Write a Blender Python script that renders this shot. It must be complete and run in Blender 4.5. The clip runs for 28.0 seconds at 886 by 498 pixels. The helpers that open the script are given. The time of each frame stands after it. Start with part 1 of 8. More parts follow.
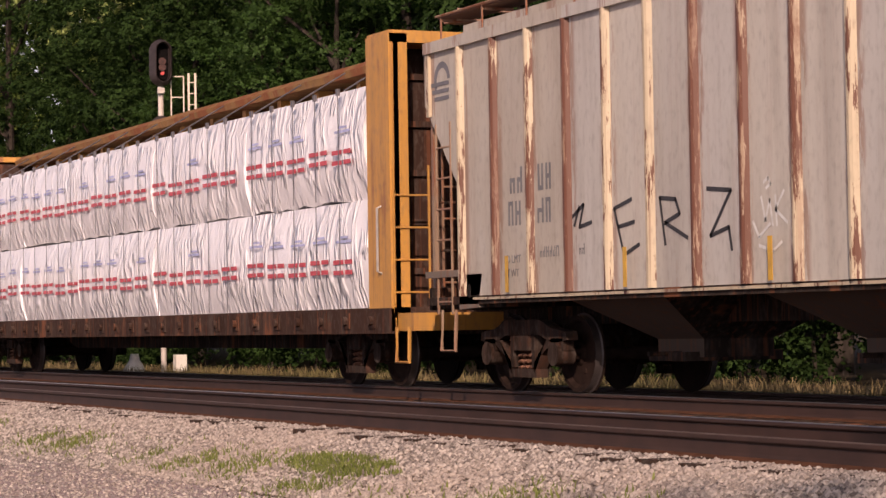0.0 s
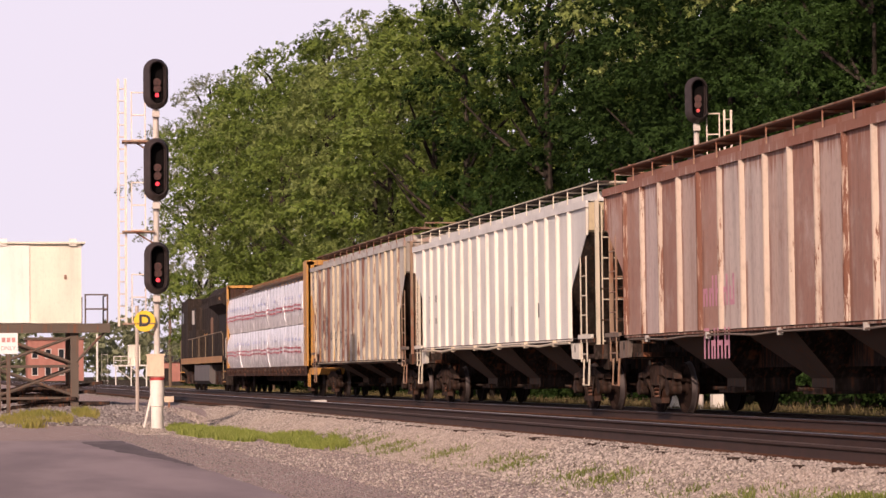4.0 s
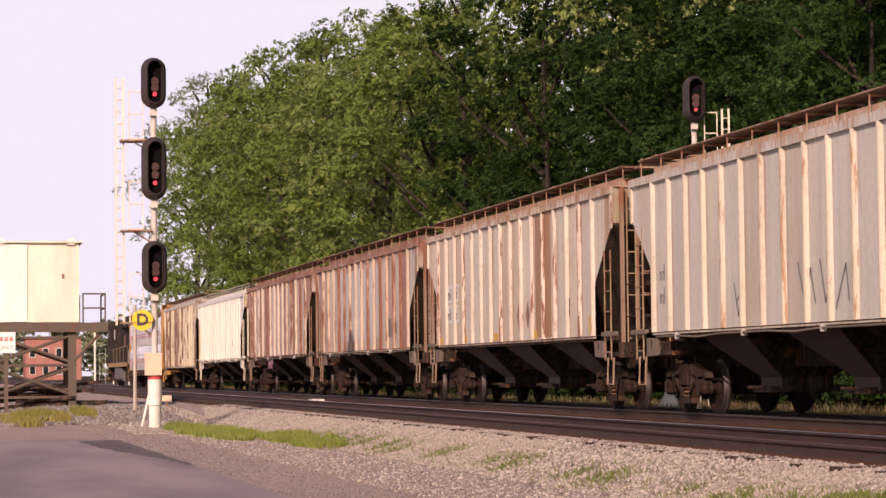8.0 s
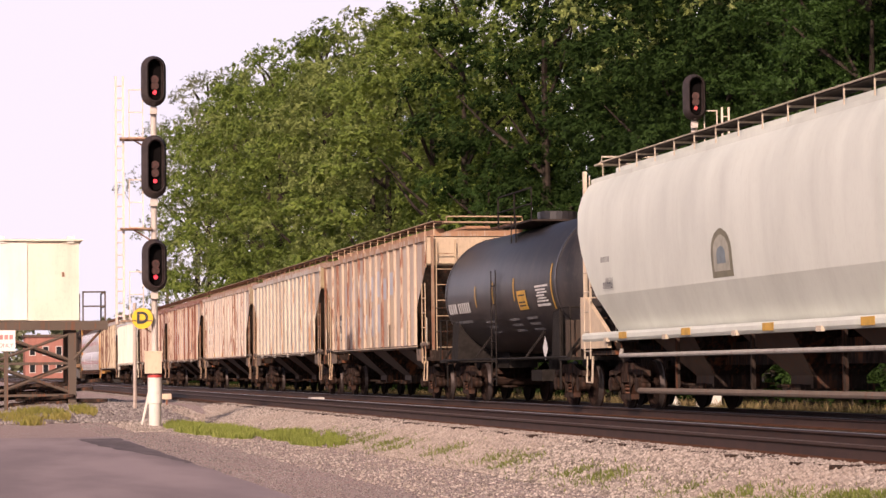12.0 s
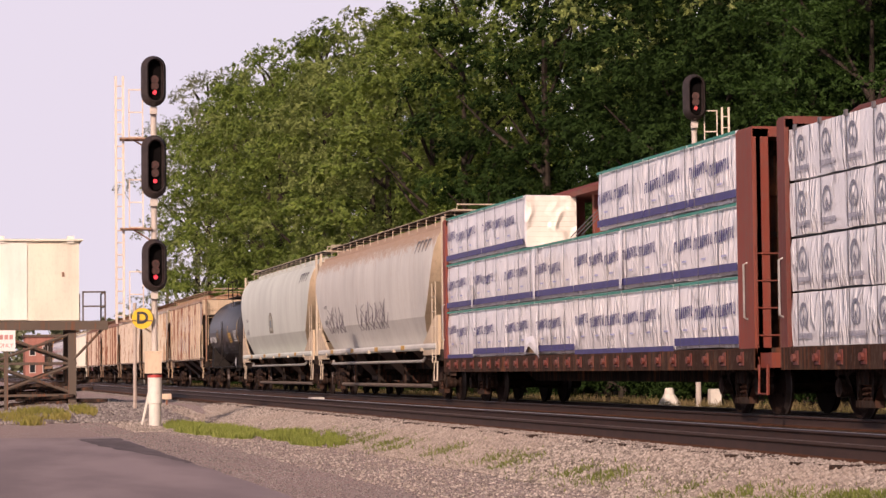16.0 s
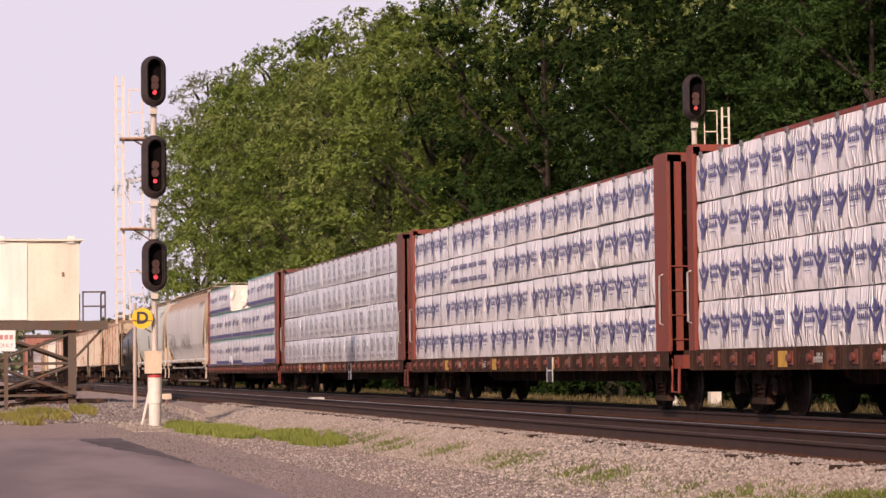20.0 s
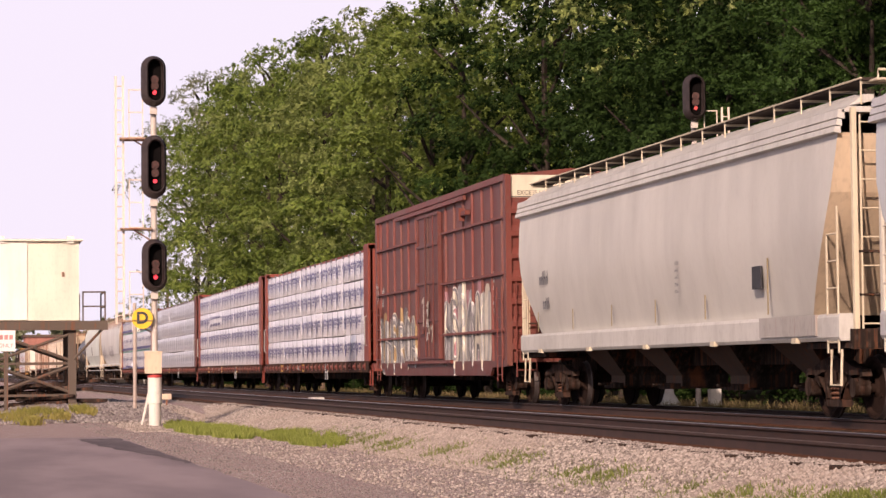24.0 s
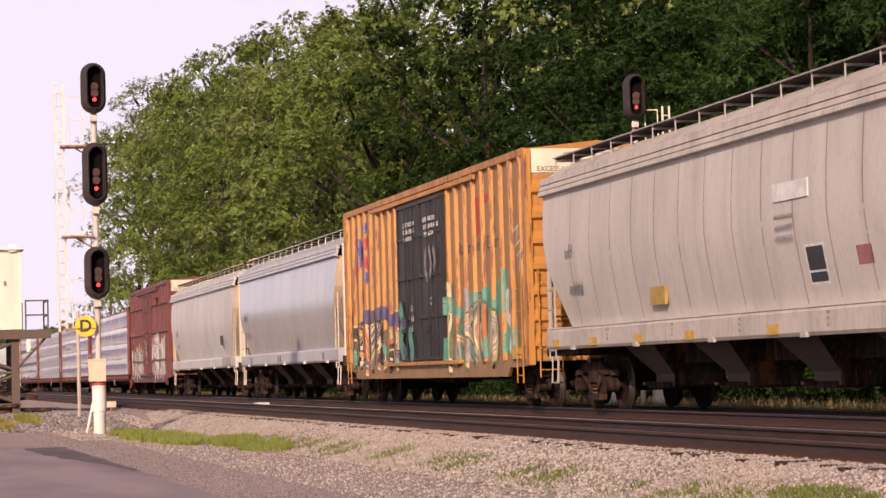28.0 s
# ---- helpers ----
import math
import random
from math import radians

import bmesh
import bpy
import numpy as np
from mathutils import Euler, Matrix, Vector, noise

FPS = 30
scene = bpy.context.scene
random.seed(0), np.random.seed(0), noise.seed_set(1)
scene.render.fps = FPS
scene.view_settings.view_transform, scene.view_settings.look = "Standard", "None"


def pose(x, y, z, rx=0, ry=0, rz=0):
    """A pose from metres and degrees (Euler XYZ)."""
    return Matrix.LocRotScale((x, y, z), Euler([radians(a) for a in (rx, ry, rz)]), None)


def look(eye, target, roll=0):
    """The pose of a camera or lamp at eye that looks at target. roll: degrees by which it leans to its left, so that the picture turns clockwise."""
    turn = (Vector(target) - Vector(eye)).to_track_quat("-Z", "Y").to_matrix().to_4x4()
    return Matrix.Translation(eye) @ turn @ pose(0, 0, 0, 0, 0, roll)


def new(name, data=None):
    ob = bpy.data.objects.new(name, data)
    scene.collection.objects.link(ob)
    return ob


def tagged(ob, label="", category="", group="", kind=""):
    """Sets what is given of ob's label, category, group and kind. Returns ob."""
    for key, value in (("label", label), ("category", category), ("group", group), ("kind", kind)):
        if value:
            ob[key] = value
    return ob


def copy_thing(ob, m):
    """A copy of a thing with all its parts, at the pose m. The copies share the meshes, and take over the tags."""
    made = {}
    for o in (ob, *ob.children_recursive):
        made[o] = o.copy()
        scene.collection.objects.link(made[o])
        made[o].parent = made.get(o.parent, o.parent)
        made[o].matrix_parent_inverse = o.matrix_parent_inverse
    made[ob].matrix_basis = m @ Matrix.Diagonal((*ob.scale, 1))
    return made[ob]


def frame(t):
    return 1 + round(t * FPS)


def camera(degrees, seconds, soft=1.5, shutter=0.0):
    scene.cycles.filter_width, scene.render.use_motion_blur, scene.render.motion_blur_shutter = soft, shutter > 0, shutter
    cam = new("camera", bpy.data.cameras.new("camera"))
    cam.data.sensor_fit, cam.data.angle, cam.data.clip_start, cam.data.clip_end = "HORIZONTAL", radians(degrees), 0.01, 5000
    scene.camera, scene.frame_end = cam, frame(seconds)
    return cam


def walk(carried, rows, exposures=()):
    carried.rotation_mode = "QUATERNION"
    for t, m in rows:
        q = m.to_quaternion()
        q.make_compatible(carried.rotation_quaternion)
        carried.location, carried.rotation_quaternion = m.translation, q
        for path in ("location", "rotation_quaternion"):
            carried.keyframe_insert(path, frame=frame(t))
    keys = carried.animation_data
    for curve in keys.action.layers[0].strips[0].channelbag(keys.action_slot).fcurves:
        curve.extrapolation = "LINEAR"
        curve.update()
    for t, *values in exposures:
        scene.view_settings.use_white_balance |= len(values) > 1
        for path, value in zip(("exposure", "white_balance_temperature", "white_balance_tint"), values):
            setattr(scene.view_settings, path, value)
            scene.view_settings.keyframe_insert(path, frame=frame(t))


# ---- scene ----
# Camera on a tripod beside the line: x runs along the track with the train's travel,
# y points from the train to the camera's side, z = 0 is the top of the rails.
EYE = (0.0, 13.80, 0.778)
cam = camera(20.76, 28.0, soft=1.45)


def aim(yaw, tilt, lean):
    return pose(*EYE, 90 + tilt, 0, yaw - 11.847 - 90) @ pose(0, 0, 0, 0, 0, lean)


AIMS = [
    (0.0, -12.60, 1.875, -0.90), (0.1, -10.60, 1.70, -0.88), (0.2, -8.62, 1.66, -0.86), (0.3, -7.11, 1.69, -0.84),
    (0.4, -5.85, 1.72, -0.82), (0.5, -4.66, 1.74, -0.82), (0.6, -3.85, 1.62, -0.82), (0.7, -3.07, 1.52, -0.82),
    (0.8, -2.44, 1.53, -0.80), (0.9, -1.80, 1.54, -0.78), (1.0, -1.275, 1.562, -0.743), (1.1, -1.32, 1.58, -0.73),
    (1.2, -1.45, 1.68, -0.71), (1.3, -1.54, 2.17, -0.69), (1.4, -1.45, 2.58, -0.67), (1.5, -1.286, 2.701, -0.664),
    (2.0, -0.986, 2.731, -0.721), (2.5, -0.056, 2.718, -0.687), (3.0, 0.119, 2.838, -0.633), (3.5, 0.078, 2.894, -0.632),
    (5.5, 0.033, 2.936, -0.62), (6.0, 0.029, 2.92, -0.635), (7.0, 0.0, 2.897, -0.65), (8.0, 0.0, 2.894, -0.643),
    (8.5, 0.0, 2.882, -0.64), (9.0, 0.0, 2.853, -0.63), (12.0, 0.0, 2.853, -0.63), (20.0, 0.0, 2.853, -0.63),
    (26.0, -0.004, 2.857, -0.63), (26.3, -0.13, 2.87, -0.62), (26.5, -0.234, 2.874, -0.60), (27.0, -0.201, 2.838, -0.714),
    (27.5, -0.224, 2.852, -1.70), (28.0, -1.349, 2.888, -1.592)]
walk(cam, [(t, aim(a, b, c)) for t, a, b, c in AIMS], [(0.0, -0.06, 6350, 28), (1.0, -0.12, 6350, 28), (3.0, -0.08, 6350, 28), (7.0, 0.0, 6350, 28), (9.0, 0.02, 6350, 28), (12.3, 0.12, 6350, 28), (14.7, -0.1, 6350, 28), (17.0, -0.18, 6350, 28), (20.5, -0.18, 6350, 28), (24.0, 0.05, 6350, 28), (26.0, -0.02, 6350, 28), (28.0, 0.05, 6350, 28)])

# ---- light ----
SUN_AZ, SUN_EL = 151.0, 25.0          # degrees from +x towards +y, and above the horizon
world = bpy.data.worlds.new("sky")
scene.world = world
world.use_nodes = True
wn = world.node_tree
sky = wn.nodes.new("ShaderNodeTexSky")
sky.sky_type, sky.sun_disc = "NISHITA", False
sky.sun_elevation, sky.sun_rotation = radians(SUN_EL), radians(90 - SUN_AZ)
sky.air_density, sky.dust_density, sky.ozone_density = 1.0, 4.0, 1.0
wn.links.new(sky.outputs[0], wn.nodes["Background"].inputs[0])
wn.nodes["Background"].inputs[1].default_value = 0.075
lamp = bpy.data.lights.new("sun", "SUN")
lamp.energy, lamp.angle, lamp.color = 4.4, radians(0.6), (1.0, 0.79, 0.57)
sun = new("sun", lamp)
sun.matrix_world = look((math.cos(radians(SUN_AZ)) * 100, math.sin(radians(SUN_AZ)) * 100, 100 * math.tan(radians(SUN_EL))), (0, 0, 0))

# pale haze all round the horizon
haze = bpy.data.materials.new("horizon_haze")
haze.use_nodes = True
hz = haze.node_tree
em = hz.nodes.new("ShaderNodeEmission")
em.inputs[0].default_value, em.inputs[1].default_value = (0.90, 0.88, 0.91, 1), 0.96
hz.links.new(em.outputs[0], hz.nodes["Material Output"].inputs[0])
me = bpy.data.meshes.new("sky_backdrop")
ring = [(2900 * math.cos(a * math.tau / 96), 2900 * math.sin(a * math.tau / 96)) for a in range(96)]
me.from_pydata([(x, y, -60) for x, y in ring] + [(x * 0.99, y * 0.99, 640) for x, y in ring], [], [(a, (a + 1) % 96, 96 + (a + 1) % 96, 96 + a) for a in range(96)])
me.materials.append(haze)
tagged(new("sky_backdrop", me), "pale lavender evening haze above the horizon", "sky", kind="structure")

# ---- small geometry kit ----
class G:
    """Gathers boxes, tubes and sheets into one mesh."""

    def __init__(self):
        self.v, self.f = [], []

    def add(self, verts, faces):
        n = len(self.v)
        self.v += [tuple(p) for p in verts]
        self.f += [tuple(i + n for i in q) for q in faces]
        return self

    def box(self, x0, x1, y0, y1, z0, z1):
        a, b = (min(x0, x1), min(y0, y1), min(z0, z1)), (max(x0, x1), max(y0, y1), max(z0, z1))
        p = [(x, y, z) for x in (a[0], b[0]) for y in (a[1], b[1]) for z in (a[2], b[2])]
        return self.add(p, [(0, 1, 3, 2), (4, 6, 7, 5), (0, 4, 5, 1), (2, 3, 7, 6), (0, 2, 6, 4), (1, 5, 7, 3)])

    def tube(self, pts, r, n=6):
        """A round bar along points."""
        pts = [Vector(p) for p in pts]
        rings = []
        for i, p in enumerate(pts):
            d = (pts[min(i + 1, len(pts) - 1)] - pts[max(i - 1, 0)]).normalized()
            s = d.cross(Vector((0, 0, 1)) if abs(d.z) < 0.9 else Vector((1, 0, 0))).normalized()
            u = s.cross(d)
            rr = r[i] if isinstance(r, (list, tuple)) else r
            rings.append([p + (s * math.cos(k * math.tau / n) + u * math.sin(k * math.tau / n)) * rr for k in range(n)])
        self.loft(rings, True)
        return self

    def loft(self, rings, caps=True, closed=True):
        n = len(rings[0])
        base = len(self.v)
        for g in rings:
            self.v += [tuple(p) for p in g]
        for i in range(len(rings) - 1):
            for k in range(n if closed else n - 1):
                a, b = base + i * n + k, base + i * n + (k + 1) % n
                self.f.append((a, b, b + n, a + n))
        if caps:
            self.f.append(tuple(base + k for k in reversed(range(n))))
            self.f.append(tuple(base + (len(rings) - 1) * n + k for k in range(n)))
        return self

    def slab(self, poly, axis, a, b):
        """A flat outline given in the two other axes, from a to b along the axis."""
        def at(p, w):
            q = list(p)
            q.insert("xyz".index(axis), w)
            return q
        return self.loft([[at(p, a) for p in poly], [at(p, b) for p in poly]])

    def mesh(self, name, smooth=None):
        me = bpy.data.meshes.new(name)
        me.from_pydata(self.v, [], self.f)
        bm = bmesh.new()
        bm.from_mesh(me)
        bmesh.ops.recalc_face_normals(bm, faces=bm.faces)
        bm.to_mesh(me)
        bm.free()
        if smooth:
            me.shade_smooth()
            me.set_sharp_from_angle(angle=radians(smooth))
        return me


def part(name, g, material, parent=None, label="", smooth=None, at=None):
    me = g.mesh(name, smooth) if isinstance(g, G) else g
    if material and not me.materials:
        me.materials.append(material)
    ob = new(name, me)
    if parent is not None:
        ob.parent = parent
    if at is not None:
        ob.matrix_basis = at
    return tagged(ob, label)


def thing(name, label, category, group="", at=None, kind=""):
    ob = new(name)
    ob.empty_display_size = 0.3
    if at is not None:
        ob.matrix_basis = at
    return tagged(ob, label, category, group, kind)


def stadium(w, h, n=10):
    r = w / 2
    top = [(r * math.cos(a * math.pi / n), h / 2 - r + r * math.sin(a * math.pi / n)) for a in range(n + 1)]
    return top + [(-x, -y) for x, y in top]


def disc(r, n=20):
    return [(r * math.cos(k * math.tau / n), r * math.sin(k * math.tau / n)) for k in range(n)]


# ---- materials ----
def nodes(name):
    m = bpy.data.materials.new(name)
    m.use_nodes = True
    return m, m.node_tree, m.node_tree.nodes["Principled BSDF"]


def noise_tex(nt, scale, detail=4.0, stretch=(1, 1, 1), space="Object", rough=0.55):
    tc, mp, tx = nt.nodes.new("ShaderNodeTexCoord"), nt.nodes.new("ShaderNodeMapping"), nt.nodes.new("ShaderNodeTexNoise")
    mp.inputs["Scale"].default_value = stretch
    tx.inputs["Scale"].default_value, tx.inputs["Detail"].default_value, tx.inputs["Roughness"].default_value = scale, detail, rough
    nt.links.new(tc.outputs[space], mp.inputs[0])
    nt.links.new(mp.outputs[0], tx.inputs["Vector"])
    return tx.outputs["Fac"]


def ramp(nt, fac, lo, hi):
    r = nt.nodes.new("ShaderNodeMapRange")
    r.interpolation_type = "SMOOTHSTEP"
    r.inputs["From Min"].default_value, r.inputs["From Max"].default_value = lo, hi
    nt.links.new(fac, r.inputs["Value"])
    return r.outputs["Result"]


def calc(nt, op, a, b):
    m = nt.nodes.new("ShaderNodeMath")
    m.operation, m.use_clamp = op, False
    for i, v in enumerate((a, b)):
        if isinstance(v, (int, float)):
            m.inputs[i].default_value = v
        else:
            nt.links.new(v, m.inputs[i])
    return m.outputs[0]


def mix(nt, fac, a, b):
    m = nt.nodes.new("ShaderNodeMix")
    m.data_type = "RGBA"
    for sock, v in ((m.inputs["Factor"], fac), (m.inputs["A"], a), (m.inputs["B"], b)):
        if isinstance(v, (int, float)):
            sock.default_value = v
        elif isinstance(v, tuple):
            sock.default_value = (*v[:3], 1)
        else:
            nt.links.new(v, sock)
    return m.outputs["Result"]


def bump(nt, bsdf, height, strength, distance):
    b = nt.nodes.new("ShaderNodeBump")
    b.inputs["Strength"].default_value, b.inputs["Distance"].default_value = strength, distance
    nt.links.new(height, b.inputs["Height"])
    nt.links.new(b.outputs[0], bsdf.inputs["Normal"])


RUST = (0.23, 0.085, 0.04)
GRIME = (0.12, 0.095, 0.08)


def paint(name, colour, rust=0.2, dirt=0.3, rough=0.55, rust_colour=RUST, wave=0.012, second=None, seed=0.0, metal=0.0, top=None, panels=None, each=0.0):
    """Weathered paint on steel: streaks that run down, patches of rust, grime, slightly dented sheet."""
    m, nt, b = nodes(name)
    streak = noise_tex(nt, 2.2, 5, (1.6 + seed * 0.1, 1.6, 0.12))
    patch = noise_tex(nt, 1.3 + seed * 0.07, 8, (1, 1, 0.7), rough=0.7)
    fine = noise_tex(nt, 14, 6, (1, 1, 0.5))
    c = mix(nt, ramp(nt, noise_tex(nt, 0.6, 3, (1, 1, 0.4)), 0.35, 0.7), colour, tuple(v * 0.82 for v in colour))
    if second:
        c = mix(nt, ramp(nt, streak, 0.47, 0.56), c, second)
    if panels:          # each sheet between two posts has aged in its own way
        x0, pitch, tones = panels
        sep, tc, wn_, pick = nt.nodes.new("ShaderNodeSeparateXYZ"), nt.nodes.new("ShaderNodeTexCoord"), nt.nodes.new("ShaderNodeTexWhiteNoise"), nt.nodes.new("ShaderNodeValToRGB")
        wn_.noise_dimensions, pick.color_ramp.interpolation = "1D", "CONSTANT"
        nt.links.new(tc.outputs["Object"], sep.inputs[0])
        nt.links.new(calc(nt, "ADD", calc(nt, "FLOOR", calc(nt, "DIVIDE", calc(nt, "SUBTRACT", -x0, sep.outputs["X"]), pitch), 0.0), 0.37 + seed * 11), wn_.inputs["W"])
        nt.links.new(wn_.outputs["Value"], pick.inputs[0])
        els = pick.color_ramp.elements
        for k, col in enumerate(tones):
            e = els[k] if k < len(els) else els.new(k / len(tones))
            e.position, e.color = k / len(tones), (*col, 1)
        c = mix(nt, calc(nt, "MULTIPLY", ramp(nt, patch, 0.2, 0.55), 0.8), c, pick.outputs[0])
        fr = calc(nt, "FRACT", calc(nt, "DIVIDE", calc(nt, "SUBTRACT", -x0, sep.outputs["X"]), pitch), 0.0)
        seam = ramp(nt, calc(nt, "ABSOLUTE", calc(nt, "SUBTRACT", fr, 0.5), 0.0), 0.5 - 0.22 / pitch, 0.5 - 0.12 / pitch)
        torn = ramp(nt, noise_tex(nt, 1.7, 6, (2.5, 1, 0.35), rough=0.75), 0.5 - 0.16 * rust, 0.55 - 0.16 * rust)
        c = mix(nt, calc(nt, "MULTIPLY", calc(nt, "MULTIPLY", seam, torn), min(0.9, 0.45 + rust)), c, rust_colour)
    c = mix(nt, calc(nt, "MULTIPLY", ramp(nt, fine, 0.45, 0.8), dirt), c, GRIME)
    c = mix(nt, calc(nt, "MULTIPLY", ramp(nt, streak, 0.42, 0.8), dirt), c, GRIME)
    both = calc(nt, "ADD", calc(nt, "MULTIPLY", streak, 0.55), calc(nt, "MULTIPLY", patch, 0.45))
    if each:
        info = nt.nodes.new("ShaderNodeObjectInfo")
        both = calc(nt, "ADD", both, calc(nt, "MULTIPLY", calc(nt, "SUBTRACT", info.outputs["Random"], 0.5), each))
    edge = 0.66 - 0.29 * rust
    c = mix(nt, calc(nt, "MULTIPLY", ramp(nt, both, edge, edge + 0.09), min(1.0, 0.35 + rust)), c, rust_colour)
    if rust > 0.08:     # thin runs of rust
        runs = noise_tex(nt, 2.6, 4, (5.0, 5.0, 0.13 + 0.01 * seed), rough=0.6)
        if each:
            runs = calc(nt, "ADD", runs, calc(nt, "MULTIPLY", calc(nt, "SUBTRACT", info.outputs["Random"], 0.45), each * 1.2))
        c = mix(nt, calc(nt, "MULTIPLY", ramp(nt, runs, 0.53, 0.66), min(0.85, rust * 1.5)), c, tuple(0.35 * p_ + 0.65 * q_ for p_, q_ in zip(colour, rust_colour)))
    if each:            # flakes that break through in ragged lengths
        flake = calc(nt, "ADD", noise_tex(nt, 2.4, 8, (5, 5, 0.55), rough=0.75), calc(nt, "MULTIPLY", calc(nt, "SUBTRACT", info.outputs["Random"], 0.5), each * 0.8))
        c = mix(nt, ramp(nt, flake, 0.56 - 0.12 * rust, 0.6 - 0.12 * rust), c, tuple(0.8 * v for v in rust_colour))
    if top:             # rust along the roof edge
        sep, tc = nt.nodes.new("ShaderNodeSeparateXYZ"), nt.nodes.new("ShaderNodeTexCoord")
        nt.links.new(tc.outputs["Object"], sep.inputs[0])
        edge_z = calc(nt, "ADD", sep.outputs["Z"], calc(nt, "MULTIPLY", runs, 1.5))
        c = mix(nt, calc(nt, "MULTIPLY", ramp(nt, edge_z, top + 0.55, top + 0.8), 0.8), c, rust_colour)
    nt.links.new(c, b.inputs["Base Color"])
    b.inputs["Roughness"].default_value, b.inputs["Metallic"].default_value = rough, metal
    if rough >= 0.75:   # dusty and dull
        b.inputs["Specular IOR Level"].default_value = 0.08
    bump(nt, b, calc(nt, "ADD", noise_tex(nt, 0.9, 2), calc(nt, "MULTIPLY", fine, 0.06)), 0.6, wave * 4)
    return m


def plain(name, colour, rough=0.6, metal=0.0, vary=0.25, scale=6.0, emit=0.0):
    m, nt, b = nodes(name)
    c = mix(nt, ramp(nt, noise_tex(nt, scale, 5), 0.35, 0.7), colour, tuple(v * (1 - vary) for v in colour))
    nt.links.new(c, b.inputs["Base Color"])
    b.inputs["Roughness"].default_value, b.inputs["Metallic"].default_value = rough, metal
    if rough >= 0.75:
        b.inputs["Specular IOR Level"].default_value = 0.08
    if emit:
        b.inputs["Emission Color"].default_value, b.inputs["Emission Strength"].default_value = (*colour, 1), emit
    return m


def wrap_mat(name, colour):
    """Plastic wrap pulled tight over timber: slanting creases that glint, soft folds."""
    m, nt, b = nodes(name)
    tc, mp, nz = nt.nodes.new("ShaderNodeTexCoord"), nt.nodes.new("ShaderNodeMapping"), nt.nodes.new("ShaderNodeTexNoise")
    mp.inputs["Rotation"].default_value = (0, radians(38), 0)
    mp.inputs["Scale"].default_value = (4.0, 1.0, 0.9)
    nz.inputs["Scale"].default_value, nz.inputs["Detail"].default_value = 1.2, 2
    nt.links.new(tc.outputs["Object"], mp.inputs[0])
    nt.links.new(mp.outputs[0], nz.inputs["Vector"])
    ridge = ramp(nt, calc(nt, "ABSOLUTE", calc(nt, "SUBTRACT", nz.outputs[0], 0.5), 0.0), 0.09, 0.0)
    crease = noise_tex(nt, 1.8, 5, (1.0, 1.0, 0.8), rough=0.6)
    ridge = calc(nt, "MULTIPLY", ridge, ramp(nt, noise_tex(nt, 0.7, 3), 0.36, 0.55))
    folds = noise_tex(nt, 3.5, 3, (1.3, 1, 0.35))
    c = mix(nt, ramp(nt, crease, 0.35, 0.75), colour, tuple(v * 0.86 for v in colour))
    nt.links.new(c, b.inputs["Base Color"])
    b.inputs["Roughness"].default_value = 0.3
    b.inputs["Coat Weight"].default_value, b.inputs["Coat Roughness"].default_value = 0.4, 0.12
    bump(nt, b, calc(nt, "ADD", calc(nt, "MULTIPLY", ridge, 0.6), calc(nt, "ADD", calc(nt, "MULTIPLY", crease, 0.55), calc(nt, "MULTIPLY", folds, 0.08))), 0.8, 0.12)
    return m


def stone_mat(name, cols, scale, dust_and_shade=None, relief=0.9):
    m, nt, b = nodes(name)
    vor = nt.nodes.new("ShaderNodeTexVoronoi")
    vor.inputs["Scale"].default_value = scale
    tc = nt.nodes.new("ShaderNodeTexCoord")
    nt.links.new(tc.outputs["Object"], vor.inputs["Vector"])
    split = nt.nodes.new("ShaderNodeSeparateColor")
    nt.links.new(vor.outputs["Color"], split.inputs[0])
    c = mix(nt, ramp(nt, noise_tex(nt, scale * 2.2, 4), 0.3, 0.7), mix(nt, split.outputs[0], cols[0], cols[1]), mix(nt, 0.5, cols[0], cols[1]))
    c = mix(nt, ramp(nt, noise_tex(nt, 0.35, 4), 0.4, 0.65), c, cols[2])
    c = mix(nt, ramp(nt, split.outputs[1], 0.88, 0.95), c, cols[3])
    # track bed: brown dust, darkened to stand for shade by the train
    if dust_and_shade:
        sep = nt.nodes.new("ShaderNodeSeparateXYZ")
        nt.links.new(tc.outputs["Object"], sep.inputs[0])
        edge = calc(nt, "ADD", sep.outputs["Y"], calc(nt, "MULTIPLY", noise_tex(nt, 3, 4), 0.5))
        c = mix(nt, ramp(nt, edge, 5.32, 5.22), c, dust_and_shade)
    nt.links.new(c, b.inputs["Base Color"])
    b.inputs["Roughness"].default_value, b.inputs["Specular IOR Level"].default_value = 0.9, 0.1
    bump(nt, b, calc(nt, "MULTIPLY", vor.outputs["Distance"], -1.0), relief, 0.05)
    return m


